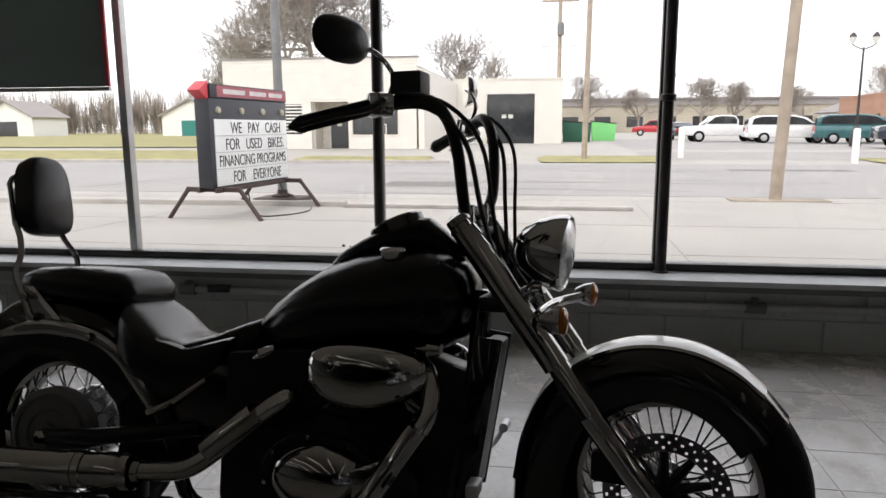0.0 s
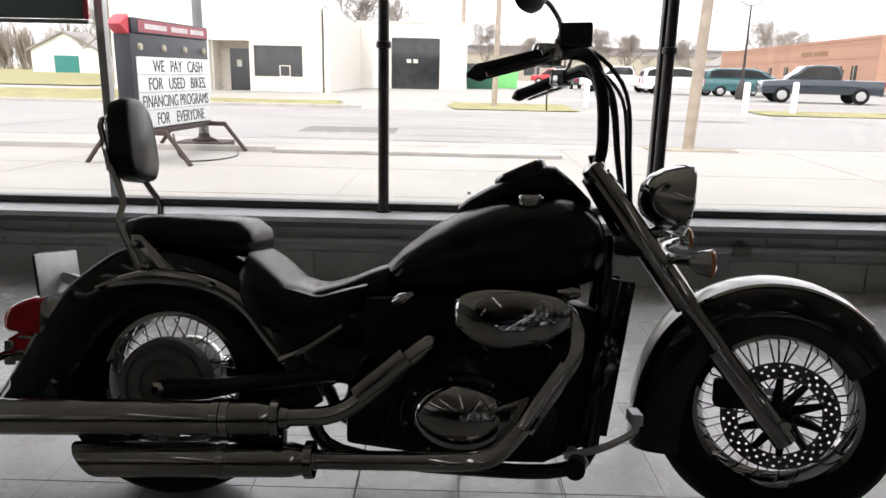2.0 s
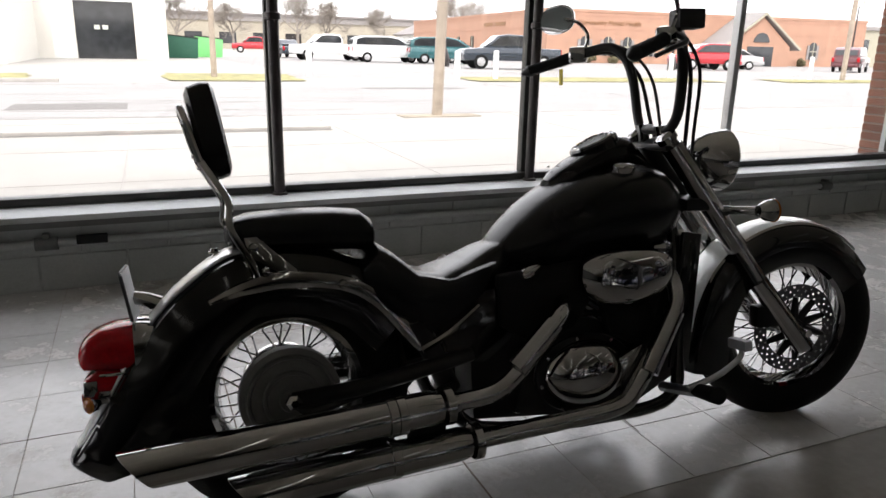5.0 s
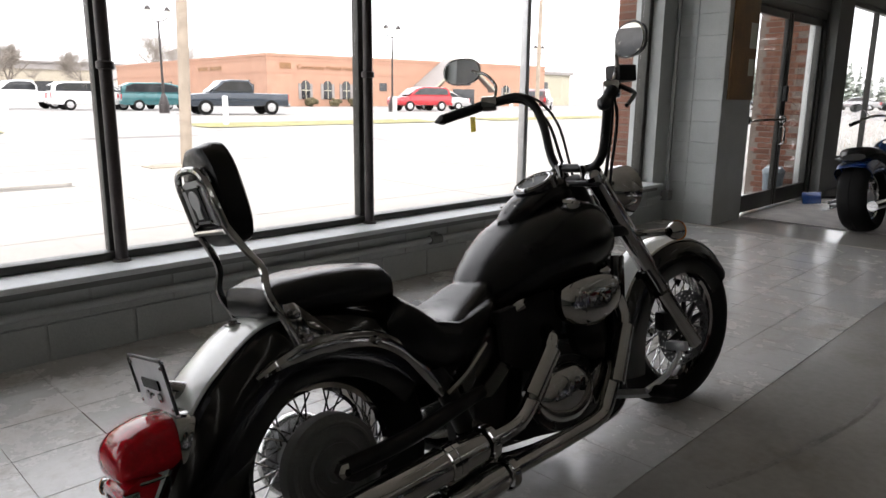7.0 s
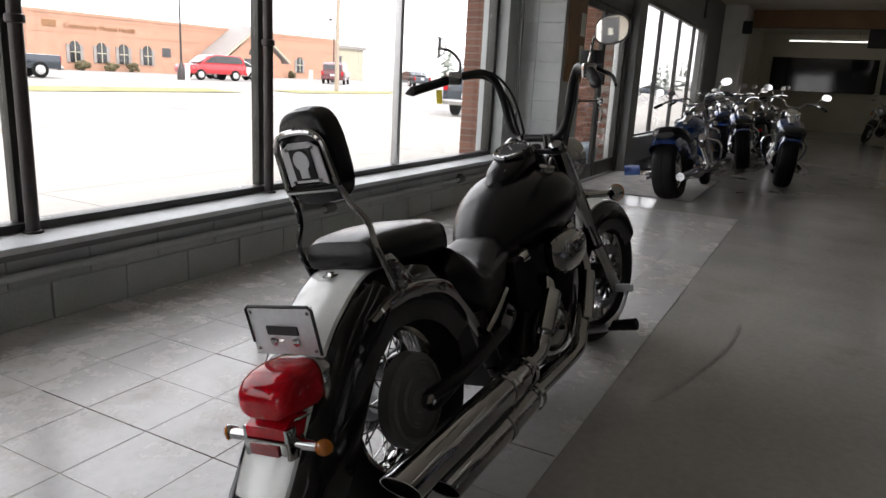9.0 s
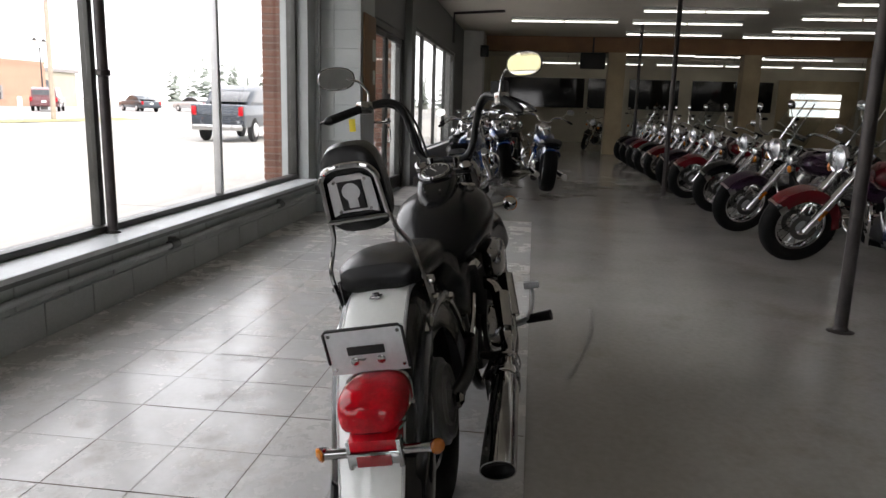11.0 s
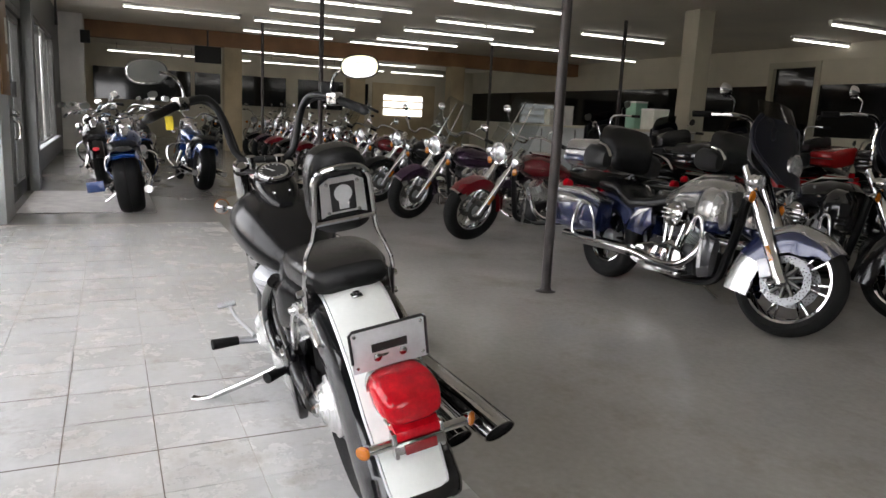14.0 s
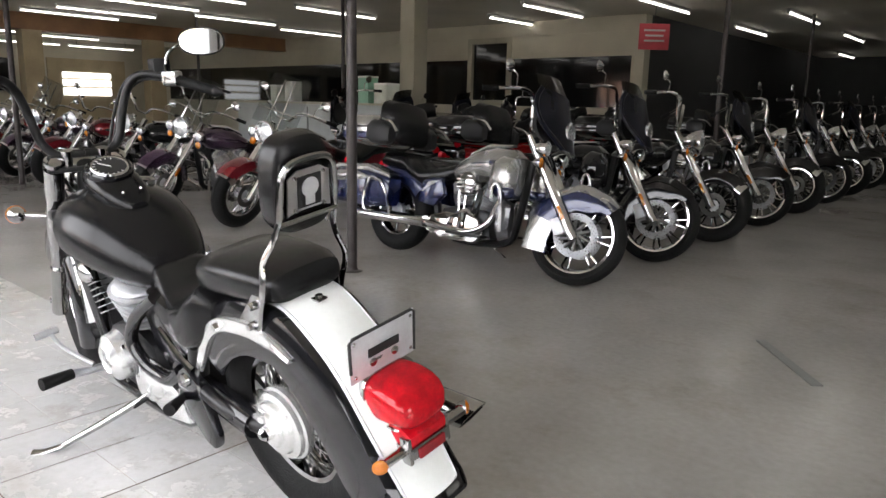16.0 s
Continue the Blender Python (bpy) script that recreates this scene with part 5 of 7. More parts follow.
front("axle", tube([(FX, -0.14, FR), (FX, 0.14, FR)], 0.013, 10, 1), CHROME)
HL = aim((1.285, 0, 0.9), (1, 0, -0.1))
head = front("headlight", lathe([(0, 0), (0.03, 0.004), (0.058, 0.024), (0.08, 0.058), (0.093, 0.095), (0.097, 0.118), (0.099, 0.13), (0.094, 0.137), (0.086, 0.132)], HL, 36), CHROME, "chrome bullet headlight")
front("headlight_glass", lathe([(0.09, 0.128), (0.08, 0.138), (0.05, 0.147), (0, 0.15)], HL, 36), LENS, "", 40, head)
front("headlight_bracket", tube([(1.29, 0, 0.75), (1.33, 0, 0.79), (1.36, 0, 0.8)], 0.02, 10), CHROME, "", 40, head)
front("signal_bar", tube([(1.435, -0.21, 0.752), (1.37, -0.1, 0.742), (1.37, 0.1, 0.742), (1.435, 0.21, 0.752)], 0.013, 10), CHROME)
for s in (-1, 1):
    lamp_pod(bike, (1.45, s * 0.222, 0.753), (1, 0, 0), 0.034, None, STEER)

# tall bars
for s in (-1, 1):
    front("handlebar", tube([(1.17, 0, 0.99), (1.172, s * 0.06, 0.99), (1.178, s * 0.095, 0.995), (1.183, s * 0.13, 1.04), (1.178, s * 0.155, 1.14), (1.16, s * 0.18, 1.215), (1.125, s * 0.22, 1.255), (1.07, s * 0.285, 1.246), (1.02, s * 0.33, 1.228)], 0.0155, 12), BLACKMETAL, "satin black tall handlebar")
    grip = front("grip", tube([(1.035, s * 0.318, 1.234), (0.99, s * 0.352, 1.218), (0.93, s * 0.393, 1.198), (0.905, s * 0.41, 1.19)], (0.0185, 0.019), 12), RUBBER, "black rubber grip")
    front("grip_end", lathe([(0, 0), (0.021, 0), (0.018, 0.012), (0.004, 0.034), (0, 0.036)], aim((0.906, s * 0.409, 1.19), (-0.8, s * 0.54, -0.26)), 12), BLACKPLASTIC, "", 40, grip)
    front("switch_housing", box(0.06, 0.05, 0.055, (0, 0, 0), 0.012, Matrix.Translation((1.045, s * 0.308, 1.237)) @ Matrix.Rotation(radians(s * -37), 4, "Z")), CHROME)
    front("control_lever", tube([(1.06, s * 0.325, 1.245), (1.055, s * 0.385, 1.22), (0.99, s * 0.435, 1.2), (0.93, s * 0.47, 1.18)], (0.008, 0.006), 8), CHROME if s > 0 else BLACKMETAL)
    stem = front("mirror", tube([(1.06, s * 0.295, 1.25), (1.075, s * 0.3, 1.3), (1.05, s * 0.325, 1.345), (1.02, s * 0.37, 1.362)], 0.006, 8), CHROME, "teardrop chrome mirror on a curved stem")
    MM = Matrix.Translation((1.005, s * 0.415, 1.365)) @ Matrix.Rotation(radians(17 * s + (9 if s > 0 else 0)), 4, "Z")
    front("mirror_shell", loft([oval(0.035, 0, 0.015, 0.012), oval(0.028, 0, 0.052, 0.033), oval(0.012, 0, 0.076, 0.046), oval(0.0, 0, 0.082, 0.05)], MM), CHROME if s > 0 else BLACKMETAL, "", 40, stem)
    front("mirror_glass", loft([oval(-0.0005, 0, 0.077, 0.046), oval(-0.003, 0, 0.075, 0.044)], MM), MIRROR, "", 40, stem)
    front("throttle_cable", tube([(1.05, s * 0.3, 1.23), (1.13, s * 0.22, 1.235), (1.2, s * 0.16, 1.16), (1.225, s * 0.11, 1.0), (1.25, s * 0.05, 0.85)], 0.0065, 6), BLACKPLASTIC, "black control cable")
    front("brake_cable", tube([(1.07, s * 0.29, 1.245), (1.15, s * 0.2, 1.255), (1.235, s * 0.15, 1.16), (1.255, s * 0.1, 0.98), (1.27, s * 0.06, 0.8)], 0.0055, 6), BLACKPLASTIC)
front("reservoir", box(0.075, 0.06, 0.05, (1.11, -0.285, 1.285), 0.006), BLACKPLASTIC, "black brake fluid reservoir")
front("price_tag", box(0.003, 0.03, 0.055, (1.0, 0.352, 1.165), 0.001), YELLOW, "yellow paper tag")

# ---- the other motorcycles ----
def paint(name, col, metal=0.3):
    return mat(name, col, 0.25, metal, 0.1, 6, coat=1.0)


P_RED = paint("dark_red_paint", (0.16, 0.008, 0.015))
P_PLUM = paint("dark_plum_paint", (0.035, 0.012, 0.04))
P_BLUE = paint("bright_blue_paint", (0.004, 0.034, 0.16))
P_NAVY = paint("navy_paint", (0.005, 0.011, 0.055))
DISCGREY = mat("grey_disc_steel", (0.11, 0.11, 0.105), 0.5, 1.0, 0.1, 20)
P_DEEP = mat("deep_navy_paint", (0.002, 0.0025, 0.007), 0.3, 0.0, 0.1, 6, spec=0.2)
P_SILVER = paint("silver_paint", (0.34, 0.335, 0.325), 0.7)
P_SCARLET = paint("scarlet_paint", (0.4, 0.008, 0.01))
P_PEWTER = paint("pewter_paint", (0.09, 0.09, 0.095), 0.6)


def other_bike(label, body, accent, touring=False, shield=False, lamps=True, turn=12, bars=1.12, cast=0, bags=False, fat=0.16):
    """A parked cruiser or touring motorcycle; origin under its rear axle, heading x, leaning on its stand."""
    b = thing("motorcycle", Matrix.Identity(4), label, "motorcycle", "parked motorcycles")
    st = Matrix.Translation((1.25, 0, 0.9)) @ Matrix.Rotation(radians(turn), 4, Vector((-0.5, 0, 0.86))) @ Matrix.Translation((-1.25, 0, -0.9))

    def p(name, bm, material, lab="", parent=None, steer=False):
        if steer:
            bm.transform(st)
        return part(name, bm, material, parent or b, lab)

    rim = 0.252 if touring else 0.21
    wheel(b, (0, 0, 0.325), 0.325, 0.2, fat, None, 24, 0.06, cast, SHOWCHROME)
    # touring spokes take the darkened chrome in place of dark reflections
    wheel(b, (1.64, 0, 0.33), 0.33, rim, 0.125, st, 28, 0.05, cast, SHOWCHROME, CHROME if touring else None)
    for side in (-1, 1):
        if touring:
            disc_brake(b, (1.64, side * 0.07, 0.33), 0.15, st, CASTALU, DISCGREY)
            p("brake_caliper", box(0.075, 0.05, 0.12, (0, 0, 0), 0.015, Matrix.Translation((1.515, side * 0.085, 0.37)) @ Matrix.Rotation(radians(-25), 4, "Y")), CASTALU, "", None, True)
        else:
            p("brake_disc", lathe([(0.065, -0.003), (0.108, -0.003), (0.108, 0.003), (0.065, 0.003), (0.065, -0.003)], across((1.64, side * 0.075, 0.33)), 32), DISCGREY, "", None, True)
    sec = [(-0.085, 0.11), (-0.09, 0.06), (-0.07, 0.015), (0, 0), (0.07, 0.015), (0.09, 0.06), (0.085, 0.11)]
    if touring:
        deep = [(-0.09, 0.18), (-0.096, 0.11), (-0.09, 0.05), (-0.07, 0.015), (0, 0), (0.07, 0.015), (0.09, 0.05), (0.096, 0.11), (0.09, 0.18)]
        ff = p("front_fender", sweep([(1.275, 0.2), (1.29, 0.33), (1.33, 0.48), (1.45, 0.61), (1.62, 0.675), (1.8, 0.63), (1.9, 0.555)], deep, 4, None, 0.005, lambda f: 1.0 - 0.5 * max(0, f - 0.75) / 0.25), accent, "", None, True)
        p("fender_crown", sweep([(1.47, 0.625), (1.62, 0.68), (1.8, 0.635), (1.905, 0.558)], [(-0.096, 0.06), (-0.093, 0.045), (-0.072, 0.01), (0, -0.004), (0.072, 0.01), (0.093, 0.045), (0.096, 0.06)], 5, None, 0.003), body, "", ff, True)
        p("fender_skirt", sweep([(1.271, 0.2), (1.286, 0.33), (1.318, 0.44)], [(-0.094, 0.182), (-0.1, 0.11), (-0.094, 0.05), (-0.073, 0.011), (0, -0.004), (0.073, 0.011), (0.094, 0.05), (0.1, 0.11), (0.094, 0.182)], 5, None, 0.003), body, "", ff, True)
    else:
        ff = p("front_fender", sweep([(1.29, 0.33), (1.33, 0.48), (1.45, 0.61), (1.62, 0.675), (1.8, 0.63), (1.9, 0.555)], sec, 4), body, "", None, True)
    if not touring:
        p("fender_tip", sweep([(1.86, 0.575), (1.915, 0.535)], [(y * 1.03, d - 0.003) for y, d in sec], 3), SHOWCHROME, "", ff, True)
    p("rear_fender", sweep(([] if fat > 0.2 else [(-0.42, 0.42), (-0.36, 0.55)]) + [(-0.27, 0.63), (-0.2, 0.67), (0, 0.7), (0.2, 0.66), (0.33, 0.56)], [(1.25 * y * max(1, fat / 0.18), 1.3 * d) for y, d in sec], 4), accent if touring else body)
    for s in (-1, 1):
        p("side_cover", slab([(0.3, 0.42), (0.34, 0.6), (0.52, 0.62), (0.56, 0.5), (0.46, 0.4)], s * 0.1, s * 0.15, 0.015), accent)
        p("primary_cover", slab([(0.42, 0.22), (0.46, 0.34), (0.62, 0.38), (0.92, 0.36), (0.98, 0.26), (0.9, 0.18), (0.6, 0.17)], s * 0.12, s * 0.17, 0.02), SHOWCHROME)
    for s in (-1, 1):
        leg = p("fork_leg", tube([(1.22, s * 0.1, 0.96), (1.62, s * 0.1, 0.33)], 0.04 if touring else 0.03, 14, 1), SHOWCHROME, "", None, True)
        p("fork_slider", tube([(1.4, s * 0.1, 0.67), (1.645, s * 0.1, 0.3)], (0.043, 0.037) if touring else 0.036, 14, 1), SHOWCHROME, "", leg, True)
        p("fork_reflector", box(0.026, 0.008, 0.1, (0, 0, 0), 0.003, Matrix.Translation((1.535, s * 0.138, 0.46)) @ Matrix.Rotation(radians(-33), 4, "Y")), AMBER, "", leg, True)
        if lamps:
            pl = lathe([(0, -0.09), (0.03, -0.08), (0.05, -0.04), (0.055, 0.0), (0.04, 0.012), (0, 0.016)], aim((1.39, s * 0.2, 0.86), (1, 0, 0)), 18)
            sp = p("passing_lamp", pl, SHOWCHROME, "", None, True)
            p("lens", lathe([(0.048, 0.006), (0.03, 0.018), (0, 0.022)], aim((1.39, s * 0.2, 0.86), (1, 0, 0)), 18), LENS, "", sp, True)
        lamp_pod(b, (1.36, s * 0.2, 0.765), (1, 0, 0), 0.035, None, st)
        p("handlebar", tube([(1.2, 0, 1.02), (1.2, s * 0.08, 1.03), (1.19, s * 0.15, bars - 0.02), (1.14, s * 0.26, bars), (1.02, s * 0.38, bars - 0.04)], 0.014, 8), SHOWCHROME, "", None, True)
        p("grip", tube([(1.03, s * 0.37, bars - 0.035), (0.95, s * 0.44, bars - 0.06)], 0.019, 10, 1), RUBBER, "", None, True)
        mir = p("mirror", tube([(1.12, s * 0.28, bars), (1.13, s * 0.32, bars + 0.07), (1.1, s * 0.36, bars + 0.1)], 0.005, 6), SHOWCHROME, "", None, True)
        p("mirror_shell", loft([oval(0.03, 0, 0.02, 0.015, 2.4, 14), oval(0.015, 0, 0.055, 0.038, 2.4, 14), oval(0, 0, 0.06, 0.043, 2.4, 14)], Matrix.Translation((1.09, s * 0.39, bars + 0.115))), SHOWCHROME, "", mir, True)
        p("muffler", tube([(-0.35, s * 0.2, 0.27), (0.45, s * 0.2, 0.28)], 0.045, 16, 1), SHOWCHROME)
        if not touring:
            p("crash_bar", tube([(1.2, s * 0.06, 0.62), (1.22, s * 0.27, 0.56), (1.22, s * 0.3, 0.4), (1.16, s * 0.2, 0.24), (1.1, s * 0.1, 0.2)], 0.015, 8), SHOWCHROME)
        p("floorboard", box(0.32, 0.09, 0.02, (0.9, s * 0.26, 0.24), 0.008), BLACKPLASTIC)
        for (x0, z0), (x1, z1) in (((0.72, 0.38), (0.62, 0.6)), ((0.8, 0.38), (0.94, 0.6))):
            if s < 0:
                mm = aim((x0, 0, z0), (x1 - x0, 0, z1 - z0))
                prof = [(0, 0)]
                for k in range(7):
                    prof += [(0.066, 0.03 + 0.02 * k), (0.1, 0.034 + 0.02 * k), (0.1, 0.04 + 0.02 * k), (0.066, 0.044 + 0.02 * k)]
                prof += [(0.09, 0.18), (0.08, 0.25), (0, 0.26)]
                p("cylinder", lathe(prof, mm, 18), CASTALU if touring else POLISHED, "finned engine cylinder")
        p("header_pipe", tube([(0.45, s * 0.2, 0.28), (0.8, s * 0.2, 0.25), (1.0, s * 0.18, 0.32), (1.06, s * 0.12, 0.5)], 0.024, 10), SHOWCHROME)
        p("engine_cover", lathe([(0, 0.05), (0.07, 0.045), (0.1, 0.02), (0.105, -0.05)], Matrix.Translation((0.78, s * 0.13, 0.32)) @ Matrix.Rotation(radians(-90 * s), 4, "X"), 24), SHOWCHROME)
    p("crankcase", slab([(0.5, 0.2), (0.55, 0.4), (0.75, 0.45), (0.98, 0.4), (1.02, 0.22), (0.8, 0.16)], -0.13, 0.13, 0.02), BLACKMETAL)
    ac_ob = p("air_cleaner", lathe([(0, 0.07), (0.06, 0.066), (0.085, 0.045), (0.09, 0.0)], Matrix.Translation((0.8, -0.15, 0.6)) @ Matrix.Rotation(radians(90), 4, "X"), 24), CHROME if touring else SHOWCHROME)
    if touring:
        for k in range(5):
            hw = (0.055, 0.078, 0.084, 0.078, 0.055)[k]
            p("cleaner_rib", box(2 * hw, 0.02, 0.014, (0.8, -0.217 + 0.006 * abs(k - 2), 0.544 + 0.028 * k), 0.005), SHOWCHROME, "", ac_ob)
        for x0, x1 in ((0.73, 0.69), (0.77, 0.76), (0.83, 0.87), (0.87, 0.93)):
            p("pushrod_tube", tube([(x0, -0.15, 0.34), (x1, -0.13, 0.58)], 0.011, 8, 1), SHOWCHROME)
        for s in (-1, 1):
            p("gear_cover", slab([(0.62, 0.24), (0.66, 0.36), (0.78, 0.4), (0.92, 0.36), (0.96, 0.26), (0.86, 0.2), (0.7, 0.19)], s * 0.15, s * 0.185, 0.016), SHOWCHROME)
            p("cover_boss", lathe([(0, 0.02), (0.025, 0.018), (0.034, 0.0)], Matrix.Translation((0.79, s * 0.184, 0.3)) @ Matrix.Rotation(radians(-90 * s), 4, "X"), 18), SHOWCHROME)
            p("guard_cover", loft([oval(1.12, 0.38, 0.03, 0.1, 3, 18, s * 0.2), oval(1.16, 0.38, 0.05, 0.15, 3, 18, s * 0.21), oval(1.23, 0.38, 0.03, 0.12, 3, 18, s * 0.2)]), P_PEWTER)
            p("swoosh", slab([(0.335, 0.5), (0.4, 0.585), (0.52, 0.605), (0.43, 0.56)], s * 0.151, s * 0.154), body)
    p("frame_tube", tube([(1.22, 0, 0.8), (1.16, 0, 0.4), (1.05, 0, 0.2), (0.5, 0, 0.2), (0.35, 0, 0.5)], 0.03, 8), BLACKMETAL)
    tk = []
    for x, top, bot, hw in ((0.55, 0.7, 0.63, 0.06), (0.62, 0.77, 0.62, 0.11), (0.78, 0.85, 0.62, 0.155), (0.95, 0.885, 0.63, 0.17), (1.08, 0.875, 0.66, 0.15), (1.15, 0.82, 0.72, 0.09)):
        tk.append(oval(x, (top + bot) / 2, hw, (top - bot) / 2, 2.3, 24))
    tank_ob = p("fuel_tank", loft(tk), body)
    p("tank_panel", loft([oval(0.64, 0.715, 0.113, 0.03, 2.2, 20), oval(0.8, 0.745, 0.159, 0.05, 2.2, 20), oval(0.98, 0.765, 0.173, 0.055, 2.2, 20), oval(1.1, 0.775, 0.142, 0.035, 2.2, 20)]), accent, "", tank_ob)
    if touring:
        p("tank_stripe", loft([oval(0.62, 0.705, 0.108, 0.008, 2.2, 20), oval(0.78, 0.722, 0.157, 0.018, 2.2, 20), oval(0.9, 0.732, 0.17, 0.012, 2.2, 20), oval(1.0, 0.735, 0.172, 0.003, 2.2, 20)]), body, "", tank_ob)
    p("console", loft([oval(0.68, 0.82, 0.03, 0.015, 2.4, 14), oval(0.85, 0.885, 0.05, 0.02, 2.4, 14), oval(1.05, 0.9, 0.03, 0.012, 2.4, 14)]), SHOWCHROME, "", tank_ob)
    st_r = []
    for x, top, bot, hw in ((-0.18, 0.74, 0.68, 0.1), (-0.1, 0.8, 0.66, 0.15), (0.1, 0.79, 0.64, 0.16), (0.18, 0.74, 0.6, 0.17), (0.3, 0.68, 0.55, 0.17), (0.45, 0.7, 0.57, 0.13), (0.58, 0.74, 0.62, 0.08)):
        st_r.append(oval(x, (top + bot) / 2, hw, (top - bot) / 2, 2.8, 22))
    p("seat", loft(st_r), LEATHER)
    if fat < 0.2:
        p("tail_light", loft([oval(-0.4, 0.55, 0.05, 0.03, 3, 16), oval(-0.46, 0.55, 0.045, 0.025, 3, 16)]), REDLENS)
    p("side_stand", tube([(0.75, 0.14, 0.2), (0.8, 0.24, 0.12), (0.84, 0.34, 0.055)], 0.012, 8), SHOWCHROME)
    if touring:
        fz = ((0.88, 0.5), (0.94, 0.72), (1.02, 0.93), (1.1, 1.0), (1.19, 0.96), (1.26, 0.84))
        fy = [-0.29 + 0.58 * k / 12 for k in range(13)]
        fr = [[Vector((1.5 - 1.7 * (y * w) ** 2 - 0.3 * (z - 0.9), y * w, z)) for y in fy] for z, w in fz]
        fair = p("fairing", shell(fr, 0.012), P_DEEP, "", None, True)
        for s in (0, -1):
            p("fairing_edge", tube([row[s] for row in fr], 0.016, 10, 3), P_DEEP, "", fair, True)
        p("dash_panel", loft([oval(1.27, 1.08, 0.26, 0.13, 2.6, 24), oval(1.3, 1.08, 0.27, 0.14, 2.6, 24)]), BLACKPLASTIC, "", fair, True)
        p("headlight", lathe([(0, -0.05), (0.085, -0.05), (0.092, 0.0), (0.085, 0.008), (0, 0.02)], aim((1.462, 0, 1.0), (1, 0, 0)), 28), LENS, "", fair, True)
        sh = [[Vector((1.5 - 1.7 * (y * w) ** 2 - 0.3 * (z - 0.9) - 0.3 * (z - 1.24), y * w, z - 0.25 * y * y * (z - 1.24) / 0.14)) for y in fy] for z, w in ((1.24, 0.86), (1.31, 0.84), (1.38, 0.78))]
        p("windshield", shell(sh, 0.004), SMOKE, "smoked plastic windshield", fair, True)
        tp = p("tour_pack", loft([oval(-0.52, 0.95, 0.22, 0.09, 4, 28), oval(-0.5, 0.95, 0.26, 0.12, 4, 28), oval(-0.2, 0.95, 0.27, 0.125, 4, 28), oval(-0.15, 0.95, 0.24, 0.1, 4, 28)]), body)
        p("pack_band", loft([oval(-0.508, 0.9, 0.263, 0.045, 4, 28), oval(-0.2, 0.9, 0.274, 0.045, 4, 28), oval(-0.147, 0.9, 0.25, 0.035, 4, 28)]), accent, "", tp)
        p("lid_band", box(0.36, 0.556, 0.012, (-0.33, 0, 0.965), 0.004), BLACKPLASTIC, "", tp)
        p("backrest", loft([oval(-0.16, 1.05, 0.18, 0.1, 4, 22), oval(-0.13, 1.05, 0.22, 0.15, 4, 22), oval(-0.03, 1.02, 0.225, 0.16, 4, 22), oval(0.03, 0.97, 0.2, 0.13, 4, 22), oval(0.05, 0.95, 0.16, 0.09, 4, 22)]), LEATHER, "", tp)
        for s in (-1, 1):
            p("speaker_pod", loft([oval(-0.2, 0.93, 0.04, 0.06, 3.5, 18, s * 0.25), oval(-0.14, 0.93, 0.06, 0.095, 3.5, 18, s * 0.25), oval(0.0, 0.92, 0.06, 0.09, 3.5, 18, s * 0.25), oval(0.05, 0.91, 0.04, 0.06, 3.5, 18, s * 0.25)]), BLACKPLASTIC, "", tp)
            p("arm_rail", tube([(-0.05, s * 0.27, 1.03), (0.08, s * 0.3, 1.0), (0.16, s * 0.31, 0.93)], 0.012, 8), SHOWCHROME, "", tp)
            p("side_marker", lathe([(0, -0.03), (0.035, -0.02), (0.042, 0.02), (0, 0.03)], aim((-0.46, s * 0.2, 0.68), (-1, 0, 0)), 14), REDLENS, "", tp)
    else:
        hd = p("headlight", lathe([(0, -0.14), (0.061, -0.12), (0.104, -0.05), (0.116, 0.0), (0.11, 0.015), (0.098, 0.012)], aim((1.43, 0, 0.9), (1, 0, 0)), 28), SHOWCHROME, "", None, True)
        p("lens", lathe([(0.105, 0.005), (0.073, 0.028), (0, 0.038)], aim((1.43, 0, 0.9), (1, 0, 0)), 28), LENS, "", hd, True)
        p("light_bar", tube([(1.34, -0.2, 0.82), (1.33, 0, 0.79), (1.34, 0.2, 0.82)], 0.014, 8), SHOWCHROME, "", None, True)
        if shield:
            sh = [[Vector((1.36 - 0.2 * k - 0.3 * y * y, y * (1 - 0.12 * k * k), 0.96 + 0.46 * k)) for y in (-0.27, -0.18, -0.09, 0, 0.09, 0.18, 0.27)] for k in (0, 0.35, 0.7, 1)]
            ws = p("windshield", shell(sh, 0.004), SHIELD, "clear plastic windshield", None, True)
            for s in (-1, 1):
                p("brace", tube([(1.36, s * 0.08, 0.96), (1.17, s * 0.06, 1.38)], 0.007, 6, 1), SHOWCHROME, "", ws, True)
            p("shield_bar", tube([(1.3, -0.25, 1.1), (1.315, 0, 1.1), (1.3, 0.25, 1.1)], 0.006, 6), SHOWCHROME, "", ws, True)
    if touring or bags:
        for s in (-1, 1):
            sb = p("saddlebag", loft([oval(-0.5, 0.5, 0.06, 0.1, 3.5, 22, s * 0.24), oval(-0.46, 0.5, 0.085, 0.16, 3.5, 22, s * 0.24), oval(-0.1, 0.5, 0.09, 0.17, 3.5, 22, s * 0.24), oval(0.12, 0.48, 0.07, 0.12, 3.5, 22, s * 0.23)]), accent if touring else LEATHER)
            p("bag_lid", loft([oval(-0.49, 0.63, 0.075, 0.025, 3.5, 20, s * 0.24), oval(-0.1, 0.64, 0.094, 0.035, 3.5, 20, s * 0.24), oval(0.12, 0.59, 0.07, 0.02, 3.5, 20, s * 0.235)]), body if touring else LEATHER, "", sb)
